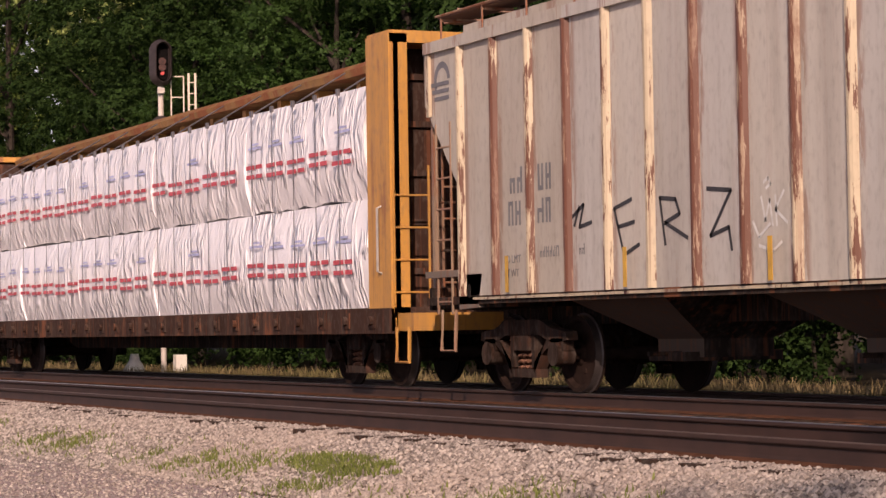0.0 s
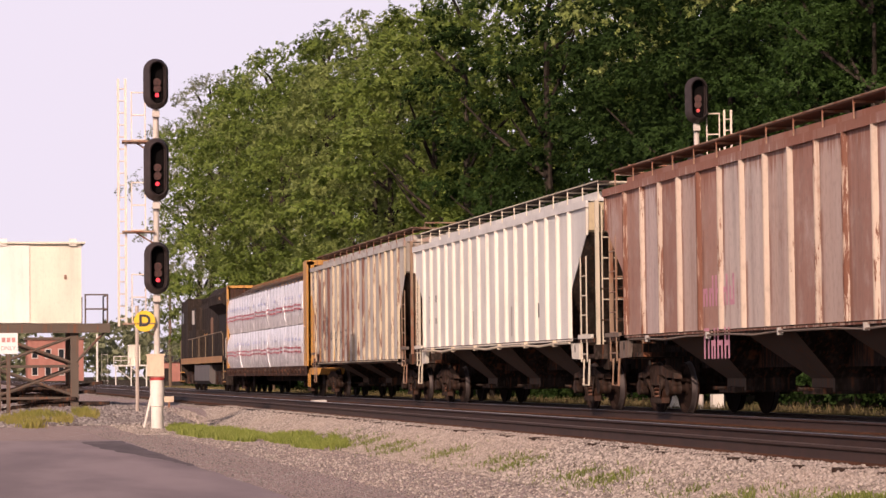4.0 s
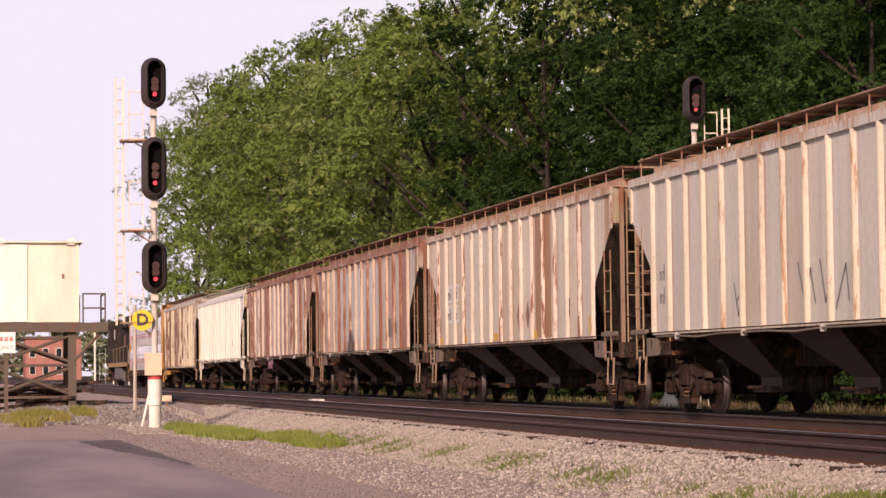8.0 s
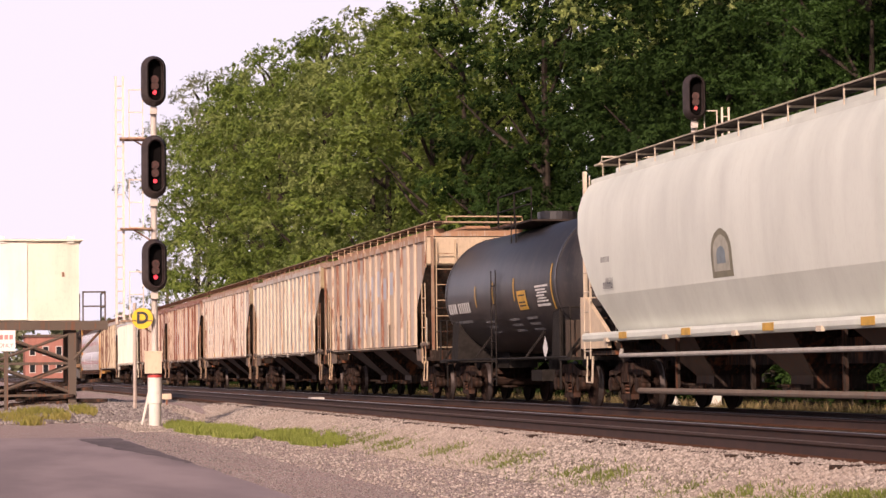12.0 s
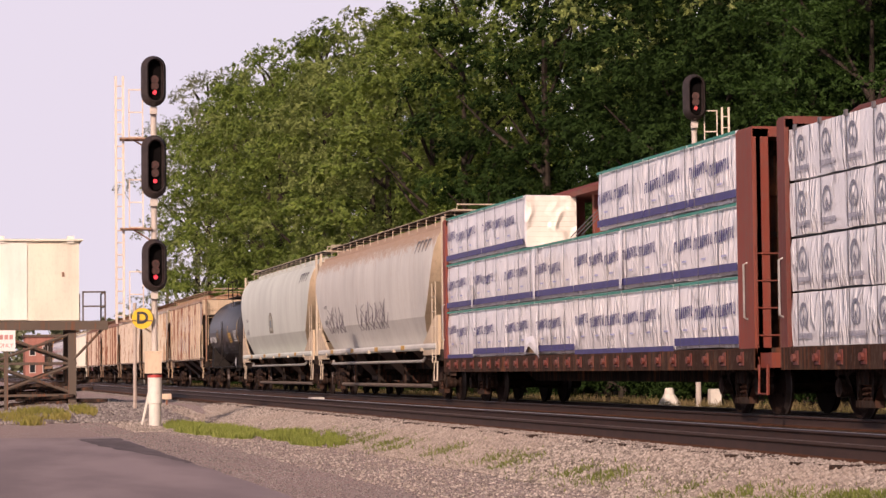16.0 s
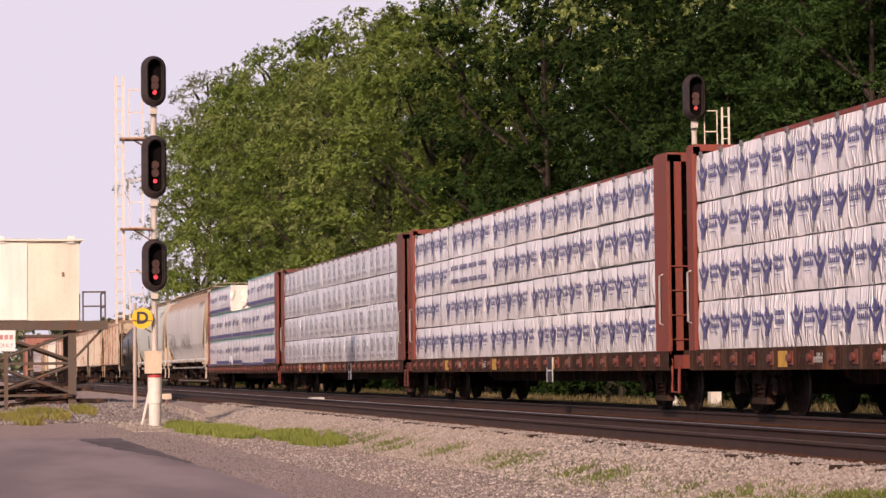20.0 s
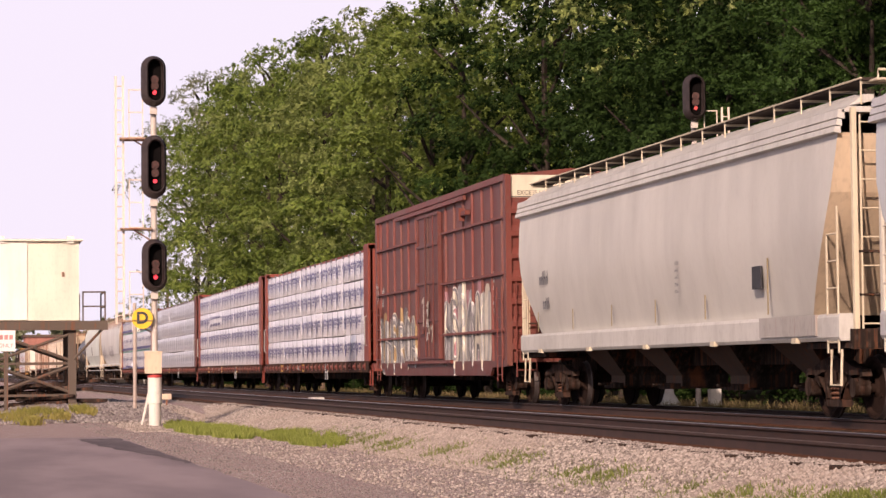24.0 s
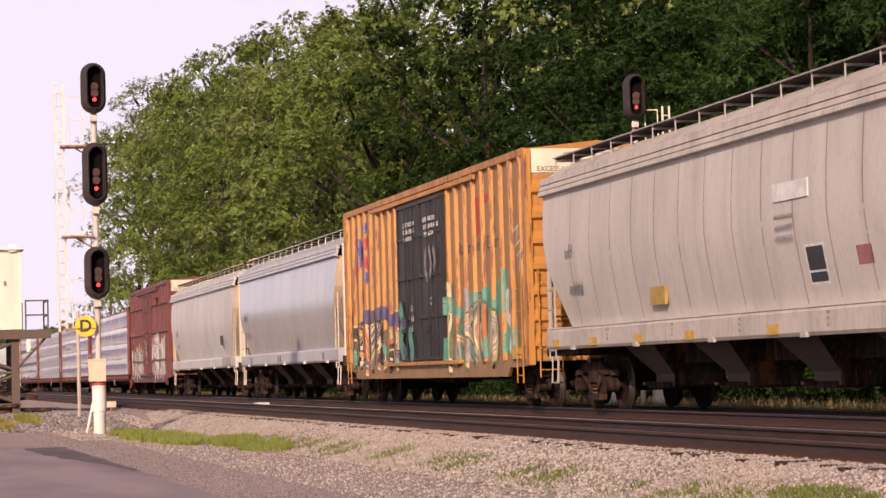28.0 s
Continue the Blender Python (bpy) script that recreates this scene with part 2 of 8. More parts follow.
def island_mat(name, a, b_, c_, rough=0.8, translucent=0.0):
    """Loose pieces, each with a tone of its own."""
    m, nt, b = nodes(name)
    geo = nt.nodes.new("ShaderNodeNewGeometry")
    rnd = geo.outputs["Random Per Island"]
    c = mix(nt, rnd, a, b_)
    info = nt.nodes.new("ShaderNodeObjectInfo")
    c = mix(nt, calc(nt, "MULTIPLY", info.outputs["Random"], 0.45), c, tuple(0.55 * v for v in c_))
    c = mix(nt, calc(nt, "MULTIPLY", ramp(nt, noise_tex(nt, 0.25, 3), 0.4, 0.65), 0.55), c, c_)
    nt.links.new(c, b.inputs["Base Color"])
    b.inputs["Roughness"].default_value = rough
    b.inputs["Specular IOR Level"].default_value = 0.25 if rough < 0.7 else 0.08
    if translucent:
        tr, mx = nt.nodes.new("ShaderNodeBsdfTranslucent"), nt.nodes.new("ShaderNodeMixShader")
        nt.links.new(c, tr.inputs[0])
        mx.inputs[0].default_value = translucent
        nt.links.new(b.outputs[0], mx.inputs[1])
        nt.links.new(tr.outputs[0], mx.inputs[2])
        nt.links.new(mx.outputs[0], nt.nodes["Material Output"].inputs[0])
    return m


BLACK_STEEL = plain("black_steel", (0.03, 0.026, 0.024), 0.75, 0.0, 0.4)
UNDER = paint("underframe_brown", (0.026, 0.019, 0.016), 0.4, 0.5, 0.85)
TRUCK = paint("truck_casting", (0.028, 0.017, 0.013), 0.42, 0.6, 0.9, rust_colour=(0.09, 0.038, 0.023))
WHEEL = plain("wheel_steel", (0.03, 0.018, 0.014), 0.85, 0.0, 0.4)
TREAD = plain("bright_tread", (0.12, 0.1, 0.095), 0.5, 0.7, 0.2)
RAIL_SIDE = plain("rail_rust", (0.05, 0.024, 0.017), 0.7, 0.0, 0.3, 3.0)
RAIL_FOOT = plain("rail_foot_rust", (0.12, 0.055, 0.032), 0.85, 0.0, 0.4, 5.0)
# near rail head: its missing sky glint is put into a brown colour
GLINTLESS_HEAD = plain("glintless_rail_head", (0.11, 0.075, 0.06), 0.6, 0.3, 0.2)
SHINE = plain("rail_head", (0.5, 0.47, 0.46), 0.28, 0.9, 0.15)
SPRING = plain("spring_rust", (0.2, 0.1, 0.065), 0.75)
YELLOW = plain("safety_yellow", (0.62, 0.36, 0.04), 0.5)
WHITE_INK = plain("white_lettering", (0.72, 0.72, 0.7), 0.6)
BLACK_INK = plain("black_lettering", (0.035, 0.035, 0.04), 0.6)
GREY_INK = plain("faded_lettering", (0.2, 0.2, 0.21), 0.7)
BLUE_INK = plain("blue_print", (0.055, 0.05, 0.21), 0.5)
PALE_BLUE_INK = plain("pale_blue_print", (0.45, 0.48, 0.75), 0.5)
RED_INK = plain("red_print", (0.6, 0.07, 0.09), 0.5)
GREEN_INK = plain("green_print", (0.03, 0.28, 0.22), 0.5)
STRAP = plain("steel_strap", (0.16, 0.15, 0.16), 0.5, 0.3)
GALV = plain("galvanised", (0.55, 0.53, 0.5), 0.45, 0.5, 0.25)
GRATE = plain("grating", (0.06, 0.045, 0.038), 0.75, 0.2)

# ---- the train ----
SPEED = 13.29
# where the front coupler of each car is at 15 s
FRONT = [273.4, 251.7, 227.4, 209.4, 190.7, 172.45, 154.15, 135.65, 117.40, 99.98, 86.06, 66.13, 45.53, 21.08, -3.43,
         -27.61, -51.29, -68.4, -88.6, -108.3, -128.05, -148.1]
LONG = [FRONT[i] - FRONT[i + 1] for i in range(21)]
WHEEL_R = 0.457
# grime, and a near-black base that stands for shade between cars
END_DARK = paint("grimy_shaded_slope_sheet", (0.045, 0.035, 0.028), 0.3, 0.5, 0.85)
cars, wheelsets = [], []


def wheelset_mesh():
    g = G()
    for s in (-1, 1):
        ring = [(0.1, s * 0.66), (0.13, s * 0.69), (0.4, s * 0.7), (WHEEL_R + 0.025, s * 0.69), (WHEEL_R + 0.02, s * 0.72), (WHEEL_R, s * 0.735), (WHEEL_R - 0.01, s * 0.81), (0.4, s * 0.81), (0.36, s * 0.76), (0.14, s * 0.77), (0.1, s * 0.81)]
        g.loft([[(r * math.cos(k * math.tau / 24), y, r * math.sin(k * math.tau / 24)) for k in range(24)] for r, y in ring], caps=False)
        for k in range(3):      # marks on the plate
            a = k * math.tau / 3
            g.box(0.22 * math.cos(a) - 0.03, 0.22 * math.cos(a) + 0.03, s * 0.76, s * 0.785, 0.22 * math.sin(a) - 0.03, 0.22 * math.sin(a) + 0.03)
    g.tube([(0, -1.0, 0), (0, 1.0, 0)], 0.08, 10)
    return g.mesh("wheelset", 40)


def side_frame_mesh(s):
    """Cast side frame: two journals, arch bar, spring window."""
    g = G()
    y0, y1 = s * 0.93, s * 1.08
    top = [(-1.15, 0.62), (-1.12, 0.72), (-0.75, 0.76), (-0.45, 0.86), (0.45, 0.86), (0.75, 0.76), (1.12, 0.72), (1.15, 0.62), (0.8, 0.58), (0.45, 0.68), (-0.45, 0.68), (-0.8, 0.58)]
    g.slab(top, "y", y0, y1)
    for e in (-1, 1):
        g.slab([(e * 0.85, 0.62), (e * 0.62, 0.62), (e * 0.3, 0.22), (e * 0.3, 0.36)] if e > 0 else [(e * 0.85, 0.62), (e * 0.3, 0.36), (e * 0.3, 0.22), (e * 0.62, 0.62)], "y", y0, y1)
        g.box(e * 0.32, e * 0.24, y0, y1, 0.3, 0.7)
        g.tube([(e * 0.89, s * 0.9, WHEEL_R), (e * 0.89, s * 1.13, WHEEL_R)], 0.14, 10)
        g.box(e * 0.89 - 0.15, e * 0.89 + 0.15, y0, y1, 0.5, 0.64)
    g.box(-0.36, 0.36, y0, y1, 0.18, 0.28)
    return g.mesh("side_frame", 40)


def spring_mesh(s):
    g = G()
    for x in (-0.14, 0.0, 0.14):
        g.tube([(x + 0.06 * math.cos(a * 1.05), s * 0.99 + 0.06 * math.sin(a * 1.05), 0.28 + a * 0.012) for a in range(25)], 0.016, 5)
    return g.mesh("spring", 50)


def bolster_mesh():
    g = G()
    g.box(-0.2, 0.2, -1.1, 1.1, 0.5, 0.68).box(-0.35, 0.35, -0.35, 0.35, 0.66, 0.9)
    for e in (-1, 1):
        g.box(e * 0.45, e * 0.37, -0.75, 0.75, 0.33, 0.43)
        g.box(e * 0.42, e * 0.36, -0.8, -0.6, 0.3, 0.6).box(e * 0.42, e * 0.36, 0.6, 0.8, 0.3, 0.6)
    return g.mesh("truck")


TRUCK_MESH = bolster_mesh()
TRUCK_MESH.materials.append(TRUCK)
FRAME_MESH = {s: side_frame_mesh(s) for s in (-1, 1)}
SPRING_MESH = {s: spring_mesh(s) for s in (-1, 1)}
WHEEL_MESH = wheelset_mesh()
WHEEL_MESH.materials.append(WHEEL)
WHEEL_MESH.materials.append(TREAD)
for p_ in WHEEL_MESH.polygons:
    c_ = p_.center
    if abs(c_.y) > 0.725 and math.hypot(c_.x, c_.z) > WHEEL_R - 0.02 and len(p_.vertices) == 4:
        p_.material_index = 1


def add_truck(car, x, axles=(-0.89, 0.89)):
    tr = part("truck", TRUCK_MESH, TRUCK, car, "rusty cast steel truck", at=pose(x, 0, 0))
    for s in (-1, 1):
        part("side_frame", FRAME_MESH[s], TRUCK, tr)
        part("spring", SPRING_MESH[s], SPRING, tr)
    for a in axles:
        w = part("wheelset", WHEEL_MESH, WHEEL, tr, at=pose(a, 0, WHEEL_R))
        wheelsets.append((w, a))
    return tr


def coupler(car, x, s):
    g = G()
    g.box(x - s * 0.02, x - s * 0.22, -0.13, 0.13, 0.72, 1.0)
    g.box(x - s * 0.2, x - s * 0.7, -0.07, 0.07, 0.78, 0.94)
    g.box(x - s * 0.7, x - s * 1.6, -0.25, 0.25, 0.7, 1.05)
    part("coupler", g, TRUCK, car)
    part("air_hose", G().tube([(x - s * 0.5, 0.35, 0.95), (x - s * 0.35, 0.36, 0.75), (x - s * 0.2, 0.3, 0.5), (x - s * 0.05, 0.2, 0.4)], 0.025), BLACK_STEEL, car)


def ladder(car, x, y, z0, z1, material, w=0.42, along="x", name="ladder", step=0.42):
    g = G()
    d = w / 2
    for e in (-d, d):
        a, b = (x + e, y) if along == "x" else (x, y + e)
        g.box(a - 0.011, a + 0.011, b - 0.012, b + 0.012, z0, z1)
    z = z0 + 0.15
    while z < z1 - 0.03:
        if along == "x":
            g.tube([(x - d, y, z), (x + d, y, z)], 0.014, 5)
        else:
            g.tube([(x, y - d, z), (x, y + d, z)], 0.014, 5)
        z += step
    return part(name, g, material, car)


def bars(car, x, z, y, rows, material, h=0.1, name="lettering", gap=0.35, parent=None, seed=1):
    """Writing too small or private to be spelled: blocks of the letters' size. rows: letters in each line."""
    rnd = random.Random(seed)
    g = G()
    for r, n in enumerate(rows):
        zz = z - r * h * 1.7
        xx = x
        for k in range(n):
            w = h * rnd.uniform(0.44, 0.6)
            t = h * 0.17
            for a, b in ((0, t), (w - t, w)):
                top = h if rnd.random() < 0.75 else h * 0.6
                g.add([(xx - a, y, zz), (xx - b, y, zz), (xx - b, y, zz + top), (xx - a, y, zz + top)], [(0, 1, 2, 3)])
            q = h * rnd.choice((0.0, 0.42, 0.83))
            g.add([(xx - t, y, zz + q), (xx - w + t, y, zz + q), (xx - w + t, y, zz + q + t), (xx - t, y, zz + q + t)], [(0, 1, 2, 3)])
            xx -= w + h * gap * 0.5
    return part(name, g, material, car if parent is None else parent)


def words(car, text, x, z, y, size, material, name="lettering"):
    cu = bpy.data.curves.new(name, "FONT")
    cu.body, cu.size, cu.extrude = text, size, 0.002
    cu.materials.append(material)
    ob = new(name, cu)
    ob.parent = car
    ob.matrix_basis = pose(x, y, z, 90, 0, 180)
    return ob


def stroke(car, lines, material, y, w=0.035, name="graffiti"):
    """Spray-can strokes, as thin ribbons along lines of (x, z)."""
    g = G()
    for ln in lines:
        for (xa, za), (xb, zb) in zip(ln[:-1], ln[1:]):
            d = Vector((xb - xa, zb - za))
            if d.length < 1e-6:
                continue
            n = Vector((-d.y, d.x)).normalized() * w
            e = d.normalized() * w * 0.6
            g.add([(xa - e.x + n.x, y, za - e.y + n.y), (xb + e.x + n.x, y, zb + e.y + n.y), (xb + e.x - n.x, y, zb + e.y - n.y), (xa - e.x - n.x, y, za - e.y - n.y)], [(0, 1, 2, 3)])
    return part(name, g, material, car)


def stack(levels, ln):
    """Closed hull from (z, half width, cut at the front, cut at the rear): sides and roof, then the two ends."""
    side = G()
    for s in (-1, 1):
        side.loft([[(-cf, s * w, z), (-(ln - cr), s * w, z)] for z, w, cf, cr in levels], caps=False, closed=False)
    ends = [G().loft([[(-(cf if e == 0 else ln - cr), -w, z), (-(cf if e == 0 else ln - cr), w, z)] for z, w, cf, cr in levels], caps=False, closed=False) for e in (0, 1)]
    return side, ends


def roofing(car, ln, levels, material, boards, grate=GRATE):
    g = G()
    zt, w, cf, cr = levels[-1]
    g.loft([[(-cf, y, z), (-(ln - cr), y, z)] for y, z in ((-w, zt), (-w * 0.55, zt + 0.13), (-0.4, zt + 0.2), (0.4, zt + 0.2), (w * 0.55, zt + 0.13), (w, zt))], caps=False, closed=False)
    for e in (-cf, -(ln - cr)):
        g.add([(e, y, z) for y, z in ((-w, zt), (-w * 0.55, zt + 0.13), (-0.4, zt + 0.2), (0.4, zt + 0.2), (w * 0.55, zt + 0.13), (w, zt))], [(0, 1, 2, 3, 4, 5)])
    part("roof", g, material, car)
    part("hatch", G().box(-cf - 0.6, -(ln - cr - 0.6), -0.32, 0.32, zt + 0.2, zt + 0.3), material, car)
    for s in (-1, 1):
        g = G()
        y0, y1 = s * (w - 0.62), s * (w - 0.2)
        zz = zt + 0.36
        g.box(-0.5, -(ln - 0.5), y0, y1, zz - 0.01, zz + 0.03)
        part("running_board", g, grate, car)
        part("board_support", G().box(-cf - 0.5, -(ln - cr - 0.5), y0 + s * 0.05, y1 - s * 0.12, zt + 0.04, zz - 0.14), material, car)
        n = int((ln - 1.2) / 1.15)
        br = G().box(-0.01, 0.01, y1 - s * 0.01, y1 + s * 0.01, zt + 0.02, zz + 0.02).box(-0.013, 0.013, y0, y1, zz - 0.05, zz - 0.015).mesh("board_bracket")
        br.materials.append(boards)
        for k in range(n + 1):
            part("board_bracket", br, boards, car, at=pose(-0.6 - k * (ln - 1.2) / n, 0, 0))
        part("board_edge", G().tube([(-0.5, y1 + s * 0.03, zz + 0.02), (-(ln - 0.5), y1 + s * 0.03, zz + 0.02)], 0.014, 5), boards, car)
    for e in (-0.45, -(ln - 0.45)):
        g = G()
        g.tube([(e, -1.0, zt + 0.38), (e, -1.0, zt + 0.5), (e, 1.0, zt + 0.5), (e, 1.0, zt + 0.38)], 0.02, 5)
        g.box(e - 0.2, e + 0.2, -1.1, 1.1, zt + 0.33, zt + 0.36)
        part("end_walkway", g, boards, car)


def outlets(car, ln, n, z_top, material, x0=2.9, w=1.4):
    """Funnel-shaped bays below the sill, with the slope sheets that meet in ridges between them."""
    step = (ln - 2 * x0) / n
    for k in range(n):
        c = -x0 - (k + 0.5) * step
        a, b = c + step * 0.29, c - step * 0.29
        g, dark = G(), G()
        for sd in (-1, 1):
            g.loft([[(a, sd * w, z_top), (b, sd * w, z_top)], [(c + 0.5, sd * 0.44, 0.62), (c - 0.5, sd * 0.44, 0.62)], [(c + 0.5, sd * 0.44, 0.42), (c - 0.5, sd * 0.44, 0.42)]], caps=False, closed=False)
        for p_, q_, r_ in ((a, c + 0.5, c + step * 0.5), (b, c - 0.5, c - step * 0.5)):
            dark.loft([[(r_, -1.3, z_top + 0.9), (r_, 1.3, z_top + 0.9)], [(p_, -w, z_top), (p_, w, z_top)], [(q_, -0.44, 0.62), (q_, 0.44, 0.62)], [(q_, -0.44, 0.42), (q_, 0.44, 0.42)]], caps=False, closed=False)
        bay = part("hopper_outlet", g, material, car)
        # much darker than the bay's sides: shade between bays is put into the colour
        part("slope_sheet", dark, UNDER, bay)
        part("outlet_gate", G().box(c - 0.4, c + 0.4, -0.62, 0.62, 0.38, 0.48).tube([(c, -0.85, 0.46), (c, 0.85, 0.46)], 0.03, 6), UNDER, bay)


def hopper_ends(car, ln, trim, zt, post=None, plate=None):
    """Open platforms with corner posts, ladders and grab irons."""
    for s, e in ((1, -0.5), (-1, -(ln - 0.5))):
        for side in (-1, 1):
            g = G()
            g.box(e - 0.035, e + 0.035, side * 1.4, side * 1.33, 1.0, zt)
            part("corner_post", g, post or trim, car)
            ladder(car, e - s * 0.55, side * 1.5, 0.95, 3.0 if s < 0 else 3.3, trim, 0.42, "x", step=0.38)
            g = G().tube([(e - s * 0.35, side * 1.45, 1.0), (e - s * 0.35, side * 1.47, 0.5), (e - s * 0.75, side * 1.47, 0.5), (e - s * 0.75, side * 1.45, 1.0)], 0.022, 5)
            part("stirrup_step", g, trim, car)
            if plate:
                c0, c1, y0, y1 = e - s * 0.95, e - s * 1.6, side * 1.42, side * 1.5
                g = G().slab([(c0, 1.0), (c0, 1.42), (c1, 1.42), (c1 + s * 0.12, 1.02)], "y", y0, y1)
                bp = part("bolster_plate", g, plate, car, "grey bolster end plate with a slot")
                part("slot", G().slab([((c0 + c1) / 2 + x_ * 0.5 + s * 0.03, 1.22 + z_ * 1.3) for x_, z_ in disc(0.065, 10)], "y", side * 1.5, side * 1.504), BLACK_STEEL, bp)
                part("bracket_arm", G().box(e, c0, side * 1.46, side * 1.52, 1.4, 1.48), plate, car)
        g = G()
        g.box(e - 0.05, e - s * 1.9, -1.4, 1.4, 1.02, 1.1)
        g.box(e + 0.04, e - 0.04, -1.45, 1.45, 1.0, 1.28)
        part("end_platform", g, UNDER, car)
        ladder(car, e, 1.02, 1.2, zt - 0.1, trim, 0.5, "y", step=0.4)
        g = G()
        for z in (1.75, 2.35):
            g.tube([(e, -1.35, z), (e, 1.35, z)], 0.02, 5)
        g.tube([(e - s * 0.3, -0.5, 1.1), (e - s * 0.3, -0.5, 1.9)], 0.05, 6)
        g.tube([(e - s * 0.9, 0.6, 1.4), (e - s * 0.9, -0.3, 1.4)], 0.17, 10)
        part("brake_gear", g, UNDER, car)


PLATE_GREY = paint("plate_grey", (0.2, 0.165, 0.14), 0.35, 0.4, 0.8)
GRATE_RUST = paint("rusty_grating", (0.15, 0.088, 0.065), 0.3, 0.4, 0.85)


def ribbed_hopper(i, side_m, rib_m, end_m, trim, under, label, ribs=16, zt=4.2, zb=1.42, cut=1.95, rusty=True, pipe=False):
    ln = LONG[i]
    car = thing("covered_hopper", label, "hopper car", "cars of the freight train")
    lv = [(zb, 1.5, cut, cut), (2.4, 1.5, cut, cut), (3.55, 1.5, 0.52, 0.62), (zt, 1.5, 0.5, 0.6)]
    s, e = stack(lv, ln)
    part("side_sheet", s, side_m, car)
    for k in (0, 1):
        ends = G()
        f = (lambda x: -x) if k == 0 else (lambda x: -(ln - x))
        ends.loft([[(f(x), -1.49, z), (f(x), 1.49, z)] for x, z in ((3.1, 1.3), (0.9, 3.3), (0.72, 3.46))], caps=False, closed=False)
        part("end_slope", ends, END_DARK, car, "grimy slope sheet, darkened to stand for shade between the cars")
        part("end_panel", G().loft([[(f(x), -1.49, z), (f(x), 1.49, z)] for x, z in ((0.72, 3.46), (0.66, 3.5), (0.64, zt - 0.02))], caps=False, closed=False), end_m, car)
    part("side_sill", G().box(-0.5, -(ln - 0.5), 1.36, 1.5, zb - 0.1, zb - 0.003).box(-0.5, -(ln - 0.5), -1.5, -1.36, zb - 0.1, zb - 0.003), UNDER, car)
    part("sill_edge", G().box(-1.9, -(ln - 1.9), 1.5, 1.53, zb - 0.05, zb - 0.02), rib_m, car)
    part("top_plate", G().box(-0.6, -(ln - 0.6), 1.5, 1.56, zt - 0.12, zt + 0.02).box(-0.6, -(ln - 0.6), -1.56, -1.5, zt - 0.12, zt + 0.02), side_m, car)
    span = ln - 2 * (cut + 0.05)
    for sd in (1, -1):
        for k in range(ribs):
            x = -(cut + 0.05) - k * span / (ribs - 1)
            g = G().slab([(x - 0.07, sd * 1.5), (x - 0.045, sd * 1.55), (x - 0.02, sd * 1.57), (x + 0.02, sd * 1.57), (x + 0.045, sd * 1.55), (x + 0.07, sd * 1.5)], "z", zb, zt - 0.12)
            part("side_post", g, rib_m, car)
        if sd == 1:
            for x in (-0.68, -(ln - 0.68)):
                part("side_post", G().box(x - 0.04, x + 0.04, 1.5, 1.54, 3.4, zt), rib_m, car)
    roofing(car, ln, lv, side_m, trim, GRATE_RUST if rusty else GRATE)
    outlets(car, ln, 3, zb, under)
    part("centre_sill", G().box(-0.6, -(ln - 0.6), -0.3, 0.3, 0.8, 1.2), UNDER, car)
    hopper_ends(car, ln, trim, zt, TRIM_RUST if rusty else trim, rib_m if not rusty else PLATE_GREY)
    if pipe:            # pipe slung along the sill
        pts = [(-cut - 0.3 - k * (ln - 2 * cut - 0.6) / 12, 1.56, zb - 0.07 - (0.05 if k % 4 == 2 else 0.015)) for k in range(13)]
        part("running_pipe", G().tube(pts, 0.018, 6), PLATE_GREY, car)
        for k in range(1, 12, 3):
            part("pipe_clip", G().box(pts[k][0] - 0.02, pts[k][0] + 0.02, 1.5, 1.585, zb - 0.14, zb - 0.03), TRIM_GALV, car)
    add_truck(car, -2.3), add_truck(car, -(ln - 2.3))
    coupler(car, 0, 1), coupler(car, -ln, -1)
    return car, ln


